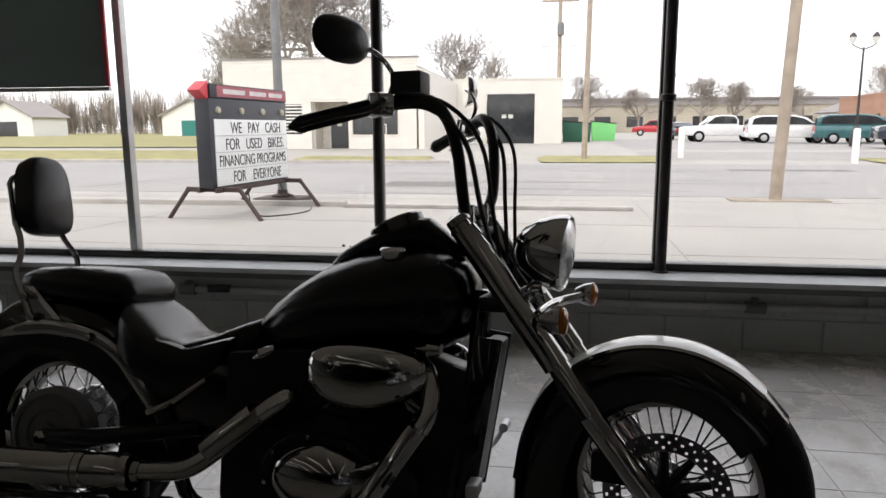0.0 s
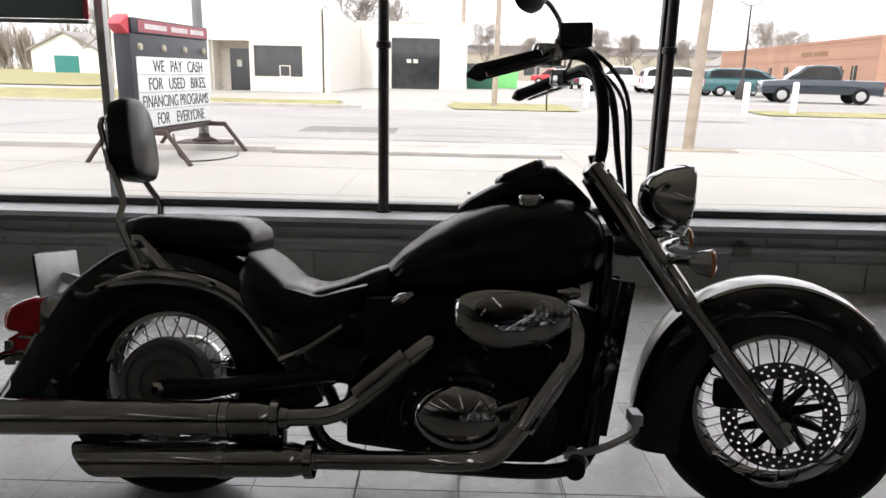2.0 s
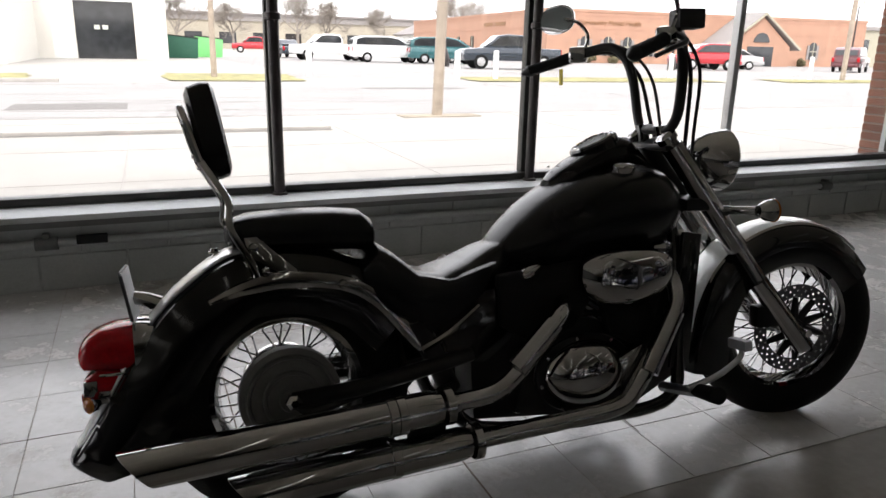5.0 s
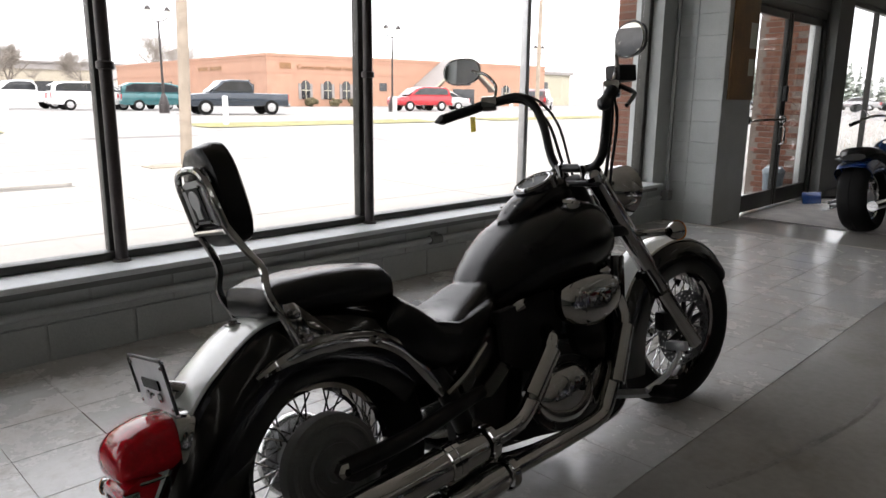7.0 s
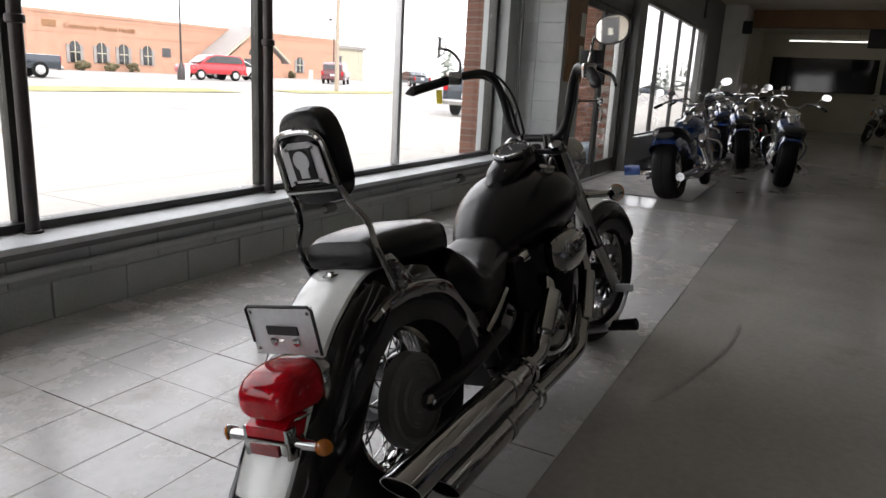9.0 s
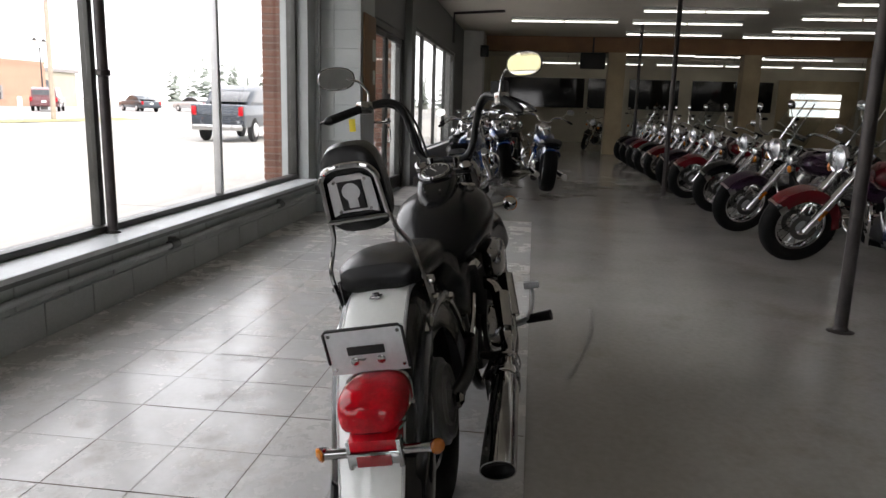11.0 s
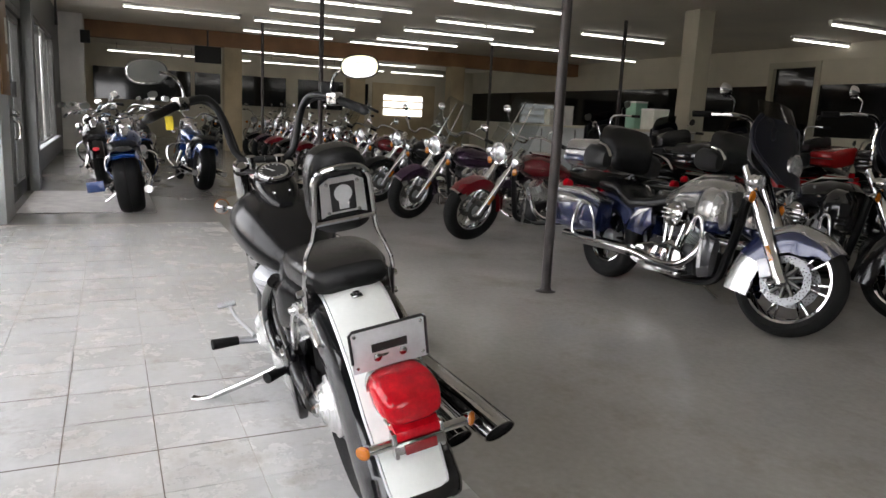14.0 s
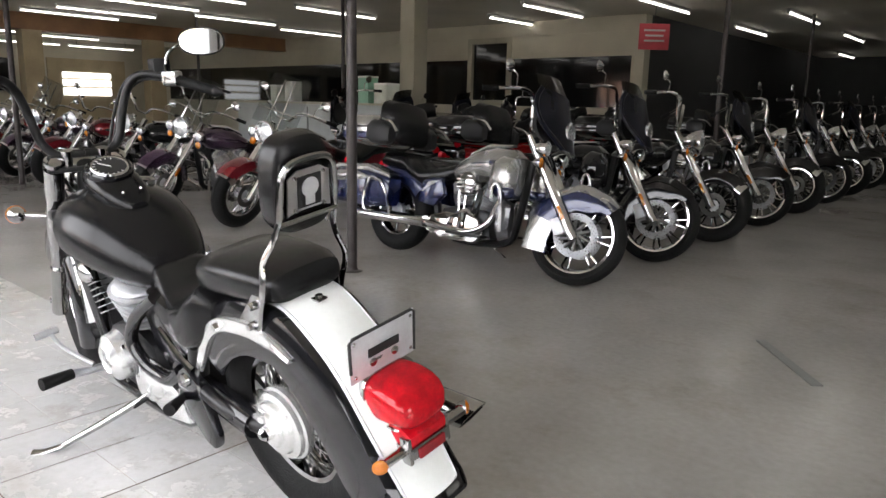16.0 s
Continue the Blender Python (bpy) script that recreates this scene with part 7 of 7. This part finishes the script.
for x, y, w, mt, lab in ((1.4, 53.5, 1.9, mat("dumpster_green", (0.02, 0.1, 0.06), 0.6), "dark green waste container with a sloping lid"), (3.6, 58, 1.7, mat("bin_lime", (0.2, 0.6, 0.2), 0.6), "bright green waste bin")):
    dk = thing("waste_container", pose(x, y, gz(y)), lab, "waste container")
    part("bin_body", slab([(-w / 2, 0), (w / 2, 0), (w / 2 + 0.1, 1.3), (-w / 2 - 0.1, 1.5)], -0.8, 0.8, 0.03), mt, dk)
    part("bin_lid", slab([(-w / 2 - 0.12, 1.51), (w / 2 + 0.12, 1.31), (w / 2 + 0.12, 1.37), (-w / 2 - 0.12, 1.57)], -0.82, 0.82), BLACKPLASTIC, dk)

# long brick health centre
hc = thing("brick_building", Matrix.Translation((33.2, 58.4, 0.05)) @ Matrix.Rotation(radians(-5.3), 4, "Z"), "long one-storey brick office building with arched windows", "building")
part("wall", span(0, 37.2, 0, 46, 0, 4.6), REDBRICKFAR, hc)
part("coping", join(span(-0.06, 37.26, -0.06, 46.06, 4.602, 4.85)), REDBRICKFAR, hc)
for z in (3.1, 4.25):
    part("string_course", join(span(-0.03, 37.2, -0.03, -0.002, z, z + 0.09), span(-0.03, -0.002, 0, 46, z, z + 0.09)), FARTRIM, hc)


def arched(x, w, h, z, parent):
    o = [(x - w / 2, z), (x + w / 2, z), (x + w / 2, z + h - w / 2)]
    o += [(x + w / 2 * math.cos(a), z + h - w / 2 + w / 2 * math.sin(a)) for a in (0.4, 0.8, 1.2, 1.57, 1.95, 2.35, 2.75)]
    o += [(x - w / 2, z + h - w / 2)]
    wd = part("window", slab(o, -0.1, 0.05), DARKGLASS, parent)
    part("glazing_bar", span(x - 0.04, x + 0.04, -0.13, -0.1, z, z + h), LIGHTCOL, wd)
    part("glazing_bar", span(x - w / 2, x + w / 2, -0.13, -0.1, z + h * 0.45, z + h * 0.45 + 0.08), LIGHTCOL, wd)
    for s in (-1, 1):
        part("shutter", span(x + s * (w / 2 + 0.18) - 0.14, x + s * (w / 2 + 0.18) + 0.14, -0.08, -0.002, z, z + h - 0.3), ROOFGREY, wd)


for x in (3.9, 6.3, 8.4, 10.8, 26.1, 30.5):
    arched(x, 0.85, 1.75, 0.75, hc)
for y in (4, 7, 20, 25, 30, 35):
    wd = part("window", span(-0.06, 0.03, y - 0.5, y + 0.5, 0.8, 2.5), DARKGLASS, hc)
    part("glazing_bar", span(-0.09, -0.062, y - 0.04, y + 0.04, 0.8, 2.5), LIGHTCOL, wd)
part("small_window", span(12.4, 13.3, -0.06, 0.03, 1.6, 2.4), DARKGLASS, hc)
letters("Community Mental Health", 0.62, Matrix.Translation((6.4, -0.03, 3.5)) @ Matrix.Rotation(radians(90), 4, "X"), BROWNBEAM, hc, "lettering", 0.03, 1.0, 6.6)
part("number_bar", span(1.3, 2.45, -0.05, -0.01, 3.5, 4.05), BROWNBEAM, hc)
for y, w in ((10, 3.0), (13.6, 2.6)):
    part("text_bar", span(-0.05, -0.01, y, y + w, 3.5, 3.9), BROWNBEAM, hc)
gable = part("porch", slab([(17.3, 0), (24.3, 0), (24.3, 1.9), (20.8, 4.6), (17.3, 1.9)], -3.5, -0.01), REDBRICKFAR, hc)
part("porch_roof", join(slab([(16.4, 1.6), (20.8, 4.75), (20.8, 5.05), (16.2, 1.75)], -3.8, -0.01), slab([(25.2, 1.6), (20.8, 4.75), (20.8, 5.05), (25.4, 1.75)], -3.8, -0.01)), ROOFGREY, gable)
part("barge_board", join(slab([(16.3, 1.6), (20.8, 4.8), (20.8, 5.0), (16.2, 1.75)], -3.86, -3.81), slab([(25.3, 1.6), (20.8, 4.8), (20.8, 5.0), (25.4, 1.75)], -3.86, -3.81)), LIGHTCOL, gable)
part("porch_window", slab([(19.9, 2.3), (21.7, 2.3), (21.65, 2.6), (21.3, 3.05), (20.8, 3.2), (20.3, 3.05), (19.95, 2.6)], -3.6, -3.45), DARKGLASS, gable)
# dark slab on the solid porch stands in for the shaded opening
part("porch_opening_shade", span(19.3, 22.3, -3.56, -3.45, 0, 1.9), DARKGLASS, gable)
for k, x in enumerate((4.0, 6.6, 8.8, 15.5, 28.3)):
    sh = thing("shrub", hc.matrix_world @ pose(x, -0.9, 0), "clipped brown shrub against the brick wall", "shrub", "shrubs")
    bmx = bmesh.new()
    for i in range(26):
        a, r = rnd.uniform(0, 6.28), rnd.uniform(0, 0.55)
        bmx = join(bmx, ball(rnd.uniform(0.15, 0.28), (r * math.cos(a), r * 0.7 * math.sin(a), rnd.uniform(0.2, 0.75)), (1, 1, 0.8), 6))
    tagged(part("foliage", bmx, SHRUB, sh), kind="stuff")
# far low buildings and little houses
for name, x, y, sx, sy, h, mt, lab in (("school_building", 22, 150, 70, 20, 5.0, SIDINGFAR, "long low tan school building far off"), ("school_building", 40, 175, 90, 20, 7.0, ROOFGREY, "long brown building far off"), ("shop_far", 75, 62, 10, 8, 4, LIGHTCOL, "small white building down the road")):
    o = thing(name, pose(x, y, 0.1), lab, "building")
    part("wall", span(-sx / 2, sx / 2, -sy / 2, sy / 2, 0, h), mt, o)
    part("roof", span(-sx / 2 - 0.3, sx / 2 + 0.3, -sy / 2 - 0.3, sy / 2 + 0.3, h, h + 0.4), ROOFGREY, o)
    for k in range(int(sx // 6)):
        part("window", span(-sx / 2 + 2 + 6 * k, -sx / 2 + 5 + 6 * k, -sy / 2 - 0.05, -sy / 2 + 0.02, 1.0, 3.0), DARKGLASS, o)
for x, y, w, mt in ((-54, 100, 9.5, mat("teal_door", (0.03, 0.2, 0.18), 0.6)), (-56, 112, 10, DARKGLASS), (-85, 100, 9, DARKGLASS), (45, 110, 11, WHITEPLASTIC)):
    o = thing("house", pose(x, y, 0.15), "small white house with a gable roof", "house", "white houses")
    part("wall", slab([(-w / 2, 0), (w / 2, 0), (w / 2, 3), (0, 5.3), (-w / 2, 3)], 0, 8), WHITEPLASTIC, o)
    part("roof", join(slab([(-w / 2 - 0.4, 2.8), (0, 5.35), (0, 5.6), (-w / 2 - 0.5, 3.0)], -0.4, 8.4), slab([(w / 2 + 0.4, 2.8), (0, 5.35), (0, 5.6), (w / 2 + 0.5, 3.0)], -0.4, 8.4)), ROOFGREY, o)
    part("door", span(-1.6, 1.8, -0.06, 0.02, 0, 2.3), mt, o)


def bare_tree(x, y, h, seed, spread=0.55, depth=5):
    """A leafless tree: a tapered trunk that forks into limbs and many twigs."""
    r = random.Random(seed)
    ob = thing("bare_tree", pose(x, y, gz(y) - 0.05), "leafless broad tree with many fine twigs", "tree")
    trunk, twigs = bmesh.new(), bmesh.new()

    def skin(bm, a, b, ra, rb, n):
        d = (b - a).normalized()
        sd = d.cross(Vector((0.3, 0.8, 0.5))).normalized()
        up = d.cross(sd)
        rings = [[bm.verts.new(p + rr * (math.cos(2 * math.pi * k / n) * sd + math.sin(2 * math.pi * k / n) * up)) for k in range(n)] for p, rr in ((a, ra), (b, rb))]
        for k in range(n):
            j = (k + 1) % n
            bm.faces.new((rings[0][k], rings[0][j], rings[1][j], rings[1][k]))

    def grow(p, d, ln, rad, lev):
        q = p + d * ln
        skin(trunk if lev < 3 else twigs, p, q, rad, rad * 0.68, 7 if lev < 2 else (5 if lev < 3 else 3))
        if lev >= depth:
            return
        for k in range(4 if lev < 4 else 3):
            t = Vector((r.gauss(0, 1), r.gauss(0, 1), r.gauss(0.25, 0.6))).normalized()
            nd = (d * (1 - spread) + t * spread + Vector((0, 0, 0.12))).normalized()
            grow(p + d * ln * r.uniform(0.6, 1.0), nd, ln * r.uniform(0.62, 0.85), max(rad * 0.56, h * 0.0009), lev + 1)

    grow(Vector((0, 0, 0)), Vector((0, 0, 1)), h * 0.25, h * 0.018, 0)
    part("trunk", trunk, TREEBARK, ob)
    tagged(part("crown", twigs, TREEBARK, ob, "", 0), kind="stuff")
    return ob


bare_tree(-21.5, 62, 26, 3, 0.6, 7)
t2 = bare_tree(-28, 66, 14, 5, 0.55, 6)
t3 = bare_tree(18, 95, 12, 8, 0.6, 6)
copy_thing(t2, pose(-9, 70, 0.1, 0, 0, 40))
copy_thing(t3, pose(38, 120, 0.1, 0, 0, 90))
copy_thing(t3, pose(13, 120, 0.1, 0, 0, 150))
copy_thing(t3, pose(-38, 80, 0.1, 0, 0, 60))
copy_thing(t2, pose(60, 130, 0.1, 0, 0, 10))
copy_thing(t3, pose(25, 108, 0.1, 0, 0, 200))
copy_thing(t2, pose(5, 128, 0.1, 0, 0, 80))
copy_thing(t2, pose(47, 112, 0.1, 0, 0, 310))
copy_thing(t2, pose(-33, 70, 0.1, 0, 0, 140))


def treeline(name, pts, h, material, label, seed, cone=False):
    r = random.Random(seed)
    bm = bmesh.new()
    for (x0, y0), (x1, y1) in zip(pts, pts[1:]):
        n = int(math.hypot(x1 - x0, y1 - y0) / 0.9)
        for k in range(n):
            t = k / n
            x, y = x0 + (x1 - x0) * t + r.uniform(-2, 2), y0 + (y1 - y0) * t + r.uniform(-4, 4)
            hh = h * r.uniform(0.6, 1.15)
            for i in range(60 if not cone else 40):
                a, u = r.uniform(0, 6.28), r.uniform(0.15, 1)
                if cone:
                    z = hh * u
                    tip = Vector((x + 0.26 * hh * (1.05 - u) * math.cos(a), y + 0.26 * hh * (1.05 - u) * math.sin(a), z - 0.05 * hh))
                    foot, wd = Vector((x, y, z)), 0.1 * hh * (1.1 - u)
                else:
                    q = r.uniform(0.05, 0.34) * hh
                    tip = Vector((x + q * math.cos(a), y + q * math.sin(a), hh * r.uniform(0.55, 1.0)))
                    foot, wd = Vector((x + 0.3 * q * math.cos(a), y, hh * r.uniform(0, 0.45))), 0.009 * hh
                sd = Vector((math.cos(a + 1.2), math.sin(a + 1.2), 0.3)) * wd
                bm.faces.new([bm.verts.new(v) for v in (foot - sd, foot + sd, tip)])
    tagged(part(name, bm, material, None, "", 0), label, "woods", "", "stuff")


treeline("far_woods", [(-260, 150), (-60, 140), (0, 230), (120, 260)], 11, WOODS, "brown bare woods on the skyline, colour paled for haze", 11)
treeline("far_evergreens", [(110, 60), (150, 40), (190, 5)], 8, EVERGREEN, "green conifers on the skyline, colour paled for haze", 12, True)


# parked vehicles
def vehicle(kind, body, label, m, group="parked vehicles"):
    """A parked car, pickup or van about 5 m long; x forward, origin on the ground under its middle."""
    ob = thing("vehicle", m, label, kind, group)
    w = 0.92
    if kind == "pickup":
        low = [(-2.75, 0.45), (2.75, 0.45), (2.78, 0.75), (2.72, 1.05), (1.5, 1.15), (-0.75, 1.15), (-2.75, 1.12)]
        cab_o = [(-0.85, 1.13), (1.5, 1.13), (0.85, 1.78), (0.3, 1.85), (-0.6, 1.82), (-0.85, 1.5)]
        axles, R = (-1.75, 1.8), 0.39
    elif kind == "truck":
        low = [(-2.8, 0.5), (2.8, 0.5), (2.82, 0.85), (2.75, 1.15), (1.6, 1.22), (-2.8, 1.25)]
        cab_o = [(-1.9, 1.22), (1.65, 1.22), (0.95, 1.85), (0.3, 1.93), (-0.9, 1.92), (-1.35, 1.75)]
        axles, R = (-1.75, 1.75), 0.41
    elif kind == "van":
        low = [(-2.5, 0.35), (2.5, 0.35), (2.55, 0.7), (2.3, 0.98), (1.6, 1.05), (-2.5, 1.08)]
        cab_o = [(-2.5, 1.06), (1.75, 1.04), (0.95, 1.6), (0.2, 1.76), (-1.9, 1.74), (-2.4, 1.55)]
        axles, R = (-1.5, 1.6), 0.34
    elif kind == "suv":
        low = [(-2.25, 0.42), (2.25, 0.42), (2.28, 0.75), (2.2, 1.0), (1.2, 1.08), (-2.25, 1.1)]
        cab_o = [(-2.22, 1.08), (1.3, 1.06), (0.65, 1.62), (0.1, 1.74), (-1.8, 1.72), (-2.15, 1.5)]
        axles, R = (-1.35, 1.35), 0.37
    else:
        low = [(-2.3, 0.32), (2.3, 0.32), (2.32, 0.6), (2.2, 0.82), (1.1, 0.93), (-1.5, 0.97), (-2.3, 0.9)]
        cab_o = [(-1.75, 0.95), (1.15, 0.92), (0.4, 1.36), (-0.2, 1.45), (-0.9, 1.42)]
        axles, R = (-1.35, 1.4), 0.32
    part("body", slab(low, -w, w, 0.08), body, ob)
    glass = [(x * 0.985, z if z < 1.2 else z - 0.02) for x, z in cab_o]
    cabin = part("cabin", slab(cab_o, -w + 0.12, w - 0.12, 0.06), body, ob)
    cx = sum(x for x, _ in cab_o) / len(cab_o)
    cz = sum(z for _, z in cab_o) / len(cab_o)
    ins = [(cx + (x - cx) * 0.86, cz + (z - cz) * 0.72) for x, z in cab_o]
    part("side_glass", slab(ins, -w + 0.105, w - 0.105), DARKGLASS, cabin)
    zt, zb = max(z for _, z in cab_o) - 0.12, cab_o[0][1] + 0.08
    (xb, _), (xf, _) = cab_o[0], cab_o[1]
    part("windscreen", slab([(xf - 0.02, zb), (xf + 0.05, zb), (cab_o[2][0] + 0.06, zt - 0.06), (cab_o[2][0] - 0.05, zt - 0.06)], -w + 0.25, w - 0.25), DARKGLASS, cabin)
    part("rear_glass", slab([(xb - 0.03, zb + 0.05), (xb + 0.1, zb + 0.05), (cab_o[-1][0] + 0.12, zt - 0.1), (cab_o[-1][0] - 0.05, zt - 0.1)], -w + 0.25, w - 0.25), DARKGLASS, cabin)
    for x in axles:
        for s in (-1, 1):
            wl = part("wheel", lathe([(0, -0.1), (R * 0.62, -0.1), (R, -0.07), (R, 0.07), (R * 0.62, 0.1), (0, 0.1)], Matrix.Translation((x, s * (w - 0.07), R)) @ YAXIS, 20), RUBBER, ob)
            part("rim", lathe([(0, 0), (R * 0.6, 0), (R * 0.55, 0.025), (R * 0.2, 0.03), (0, 0.03)], Matrix.Translation((x, s * (w + 0.03), R)) @ Matrix.Rotation(radians(-90 * s), 4, "X"), 14), ALU, wl)
    lz = cab_o[0][1] - 0.2
    for s in (-1, 1):
        part("headlight", box(0.08, 0.3, 0.16, (low[3][0] - 0.02, s * (w - 0.2), lz), 0.02), LENS, ob)
        part("tail_light", box(0.08, 0.16, 0.3, (low[0][0] + 0.01, s * (w - 0.12), lz + 0.02), 0.02), REDLENS, ob)
    part("bumper", box(0.16, 1.7, 0.2, (low[0][0] - 0.04, 0, 0.5), 0.03), CHROME if kind in ("pickup", "truck") else body, ob)
    part("plate_blank", box(0.02, 0.32, 0.16, (low[0][0] - 0.03, 0, 0.72)), SIGNWHITE, ob)
    return ob


C_WHITE = paint("car_white", (0.7, 0.7, 0.7), 0.0)
C_RED = paint("car_red", (0.45, 0.02, 0.03))
C_DARK = paint("car_dark_blue", (0.02, 0.03, 0.045))
C_TEAL = paint("car_teal", (0.03, 0.12, 0.13))
C_SILVER = paint("car_silver", (0.5, 0.5, 0.5), 0.5)
vehicle("truck", C_DARK, "dark blue crew-cab truck stopped at the kerb", pose(22.3, 12.1, -0.15, 0, 0, 3))
vehicle("pickup", C_WHITE, "white pickup truck parked across the road", pose(11.5, 52.8, gz(52), 0, 0, 182))
vehicle("van", C_WHITE, "white minivan parked across the road", pose(14.6, 48.9, gz(48), 0, 0, -6))
vehicle("van", C_TEAL, "teal minivan parked beside others", pose(18.0, 46.4, gz(46), 0, 0, -14))
vehicle("pickup", C_RED, "red pickup truck parked far off", pose(11.6, 88, gz(88), 0, 0, 175))
vehicle("car", C_DARK, "dark grey parked car", pose(9.9, 62, gz(62), 0, 0, 100))
vehicle("pickup", C_DARK, "black pickup truck parked by the bollards", pose(17.6, 36.3, gz(36), 0, 0, 168))
vehicle("suv", C_RED, "red sport utility car parked by the brick building", pose(34.2, 39.2, gz(39), 0, 0, 168))
vehicle("car", C_SILVER, "beige parked car beside the red one", pose(38.5, 41.5, gz(41), 0, 0, 150))
vehicle("car", C_SILVER, "pale silver parked car across the road", pose(20.5, 50, gz(50), 0, 0, 20))
vehicle("van", paint("car_maroon", (0.12, 0.03, 0.035)), "maroon minivan parked down the road", pose(47, 38, gz(38), 0, 0, 30))
for k in range(7):
    vehicle("car", (C_DARK, C_SILVER, C_WHITE, C_DARK, C_RED, C_SILVER, C_DARK)[k], "parked car in the distant car lot", pose(58 + 5.5 * k, 37 - 2.6 * k, gz(37), 0, 0, 55 + 9 * k))

# ---- banner in the window, brickwork, blocks and floor tiles ----
banner = thing("window_banner", pose(-3.5, 3.9, 0), "large dark vinyl banner hung in the shop window", "banner")
part("sheet", span(-0.9, 0.87, -0.006, 0.006, 1.44, 2.78), BANNER, banner)
part("red_edge", span(0.872, 0.895, -0.008, 0.008, 1.44, 2.78), SIGNARROW, banner)
part("hem_bar", span(-0.9, 0.895, -0.012, 0.012, 1.415, 1.437), MULLALU, banner)

brick_mesh = bpy.data.meshes.new("brick")
bmb = box(0.2, 0.1, 0.062, (0, 0, 0), 0.006, None, 1)
bmb.to_mesh(brick_mesh)
bmb.free()
brick_mesh.materials.append(BRICK)


def brick_pier(x0, y0, label, nx, ny, rows):
    """A pier of bricks in running bond on its mortar core."""
    ob = thing("brick_pier", pose(x0, y0, -0.15), label, "brick pier", "", "structure")
    w, d = nx * 0.21, ny * 0.21
    part("mortar_core", span(0.006, w - 0.006, 0.006, d - 0.006, 0, rows * 0.073 + 0.05), MORTAR, ob, "", 0)
    for r in range(rows):
        z = 0.04 + 0.073 * r
        sh = 0.105 if r % 2 and ny > 1 else 0.0
        for i in range(nx):
            b = new("brick", brick_mesh)
            b.parent, b.location = ob, (min(w - 0.1, 0.1 + 0.21 * i + sh), 0.05 if ny > 1 else 0.105, z)
            if ny == 1:
                b.scale = (1, 2.1, 1)
        for j in range(ny - 1):
            b = new("brick", brick_mesh)
            b.parent, b.location, b.rotation_euler = ob, (0.05, 0.1 + 0.1 + 0.21 * j + sh * 0.4, z), (0, 0, radians(90))


brick_pier(4.14, 4.17, "red brick pier outside the end of the window", 2, 1, 44)
brick_pier(7.32, 3.61, "red brick wing wall outside the entrance", 1, 3, 40)

# concrete blocks of the wall under the window and of the pier
block_mesh = bpy.data.meshes.new("block")
bmb = box(0.392, 0.012, 0.178, (0, 0, 0), 0.004, None, 1)
bmb.to_mesh(block_mesh)
bmb.free()
block_mesh.materials.append(BLOCK)
for row in range(2):
    for k in range(27):
        b = new("block", block_mesh)
        b.parent, b.location = wall_window, (-6.4 + 0.4 * k + 0.2 * row, 3.8565, 0.092 + 0.185 * row)
half_mesh = bpy.data.meshes.new("block")
bmb = box(0.012, 0.293, 0.197, (0, 0, 0), 0.003, None, 1)
bmb.to_mesh(half_mesh)
bmb.free()
half_mesh.materials.append(BLOCK)
for row in range(16):
    for k in range(2):
        b = new("block", half_mesh)
        b.parent, b.location = pier, (4.3965, 3.508 + 0.296 * k, 0.1 + 0.2 * row)

# vinyl tiles near the window, paler than the floor to carry its light
tile_mesh = bpy.data.meshes.new("tile")
bmb = box(0.3015, 0.3015, 0.006, (0, 0, 0), 0.0008, None, 1)
bmb.to_mesh(tile_mesh)
bmb.free()
tile_mesh.materials.append(TILE)
part("tile_bed", span(-3.307, 4.35, 1.432, 3.85, -0.01, 0.0012), GROUT, floor, "", 0)
for i in range(26):
    for j in range(8):
        x, y = -3.155 + 0.304 * i, 1.583 + 0.304 * j
        if y > 3.8 or x > 4.2:
            continue
        b = new("tile", tile_mesh)
        b.parent, b.location, b.rotation_euler = floor, (x, y, -0.0006 + rnd.uniform(0, 0.0006)), (rnd.gauss(0, 0.0009), rnd.gauss(0, 0.0009), rnd.gauss(0, 0.0015))

# dirt in the widest joints and a skid mark
for x0, x1, y0, y1 in ((-0.8765, -0.8715, 1.44, 2.95), (-2.2, -0.88, 2.341, 2.3445), (-0.868, 0.1, 2.341, 2.344), (-1.483, -1.4795, 1.8, 3.2), (-0.567, -0.5645, 1.9, 2.6), (-0.868, 0.3, 2.645, 2.6475), (-0.26, -0.257, 1.7, 2.9), (-1.47, -0.88, 2.949, 2.9515)):
    part("joint_dirt", span(x0, x1, y0, y1, 0.0, 0.0033), JOINTDIRT, floor, "", 0)
tagged(part("skid_mark", tube([(-0.25, 1.25, 0.0006), (-0.05, 1.19, 0.0006), (0.3, 1.115, 0.0006), (0.66, 1.065, 0.0006), (0.95, 1.06, 0.0006)], 0.012, 6, 6, None, 0.06), SCUFF), "dark curved tyre scuff on the painted floor", "scuff", "", "structure")
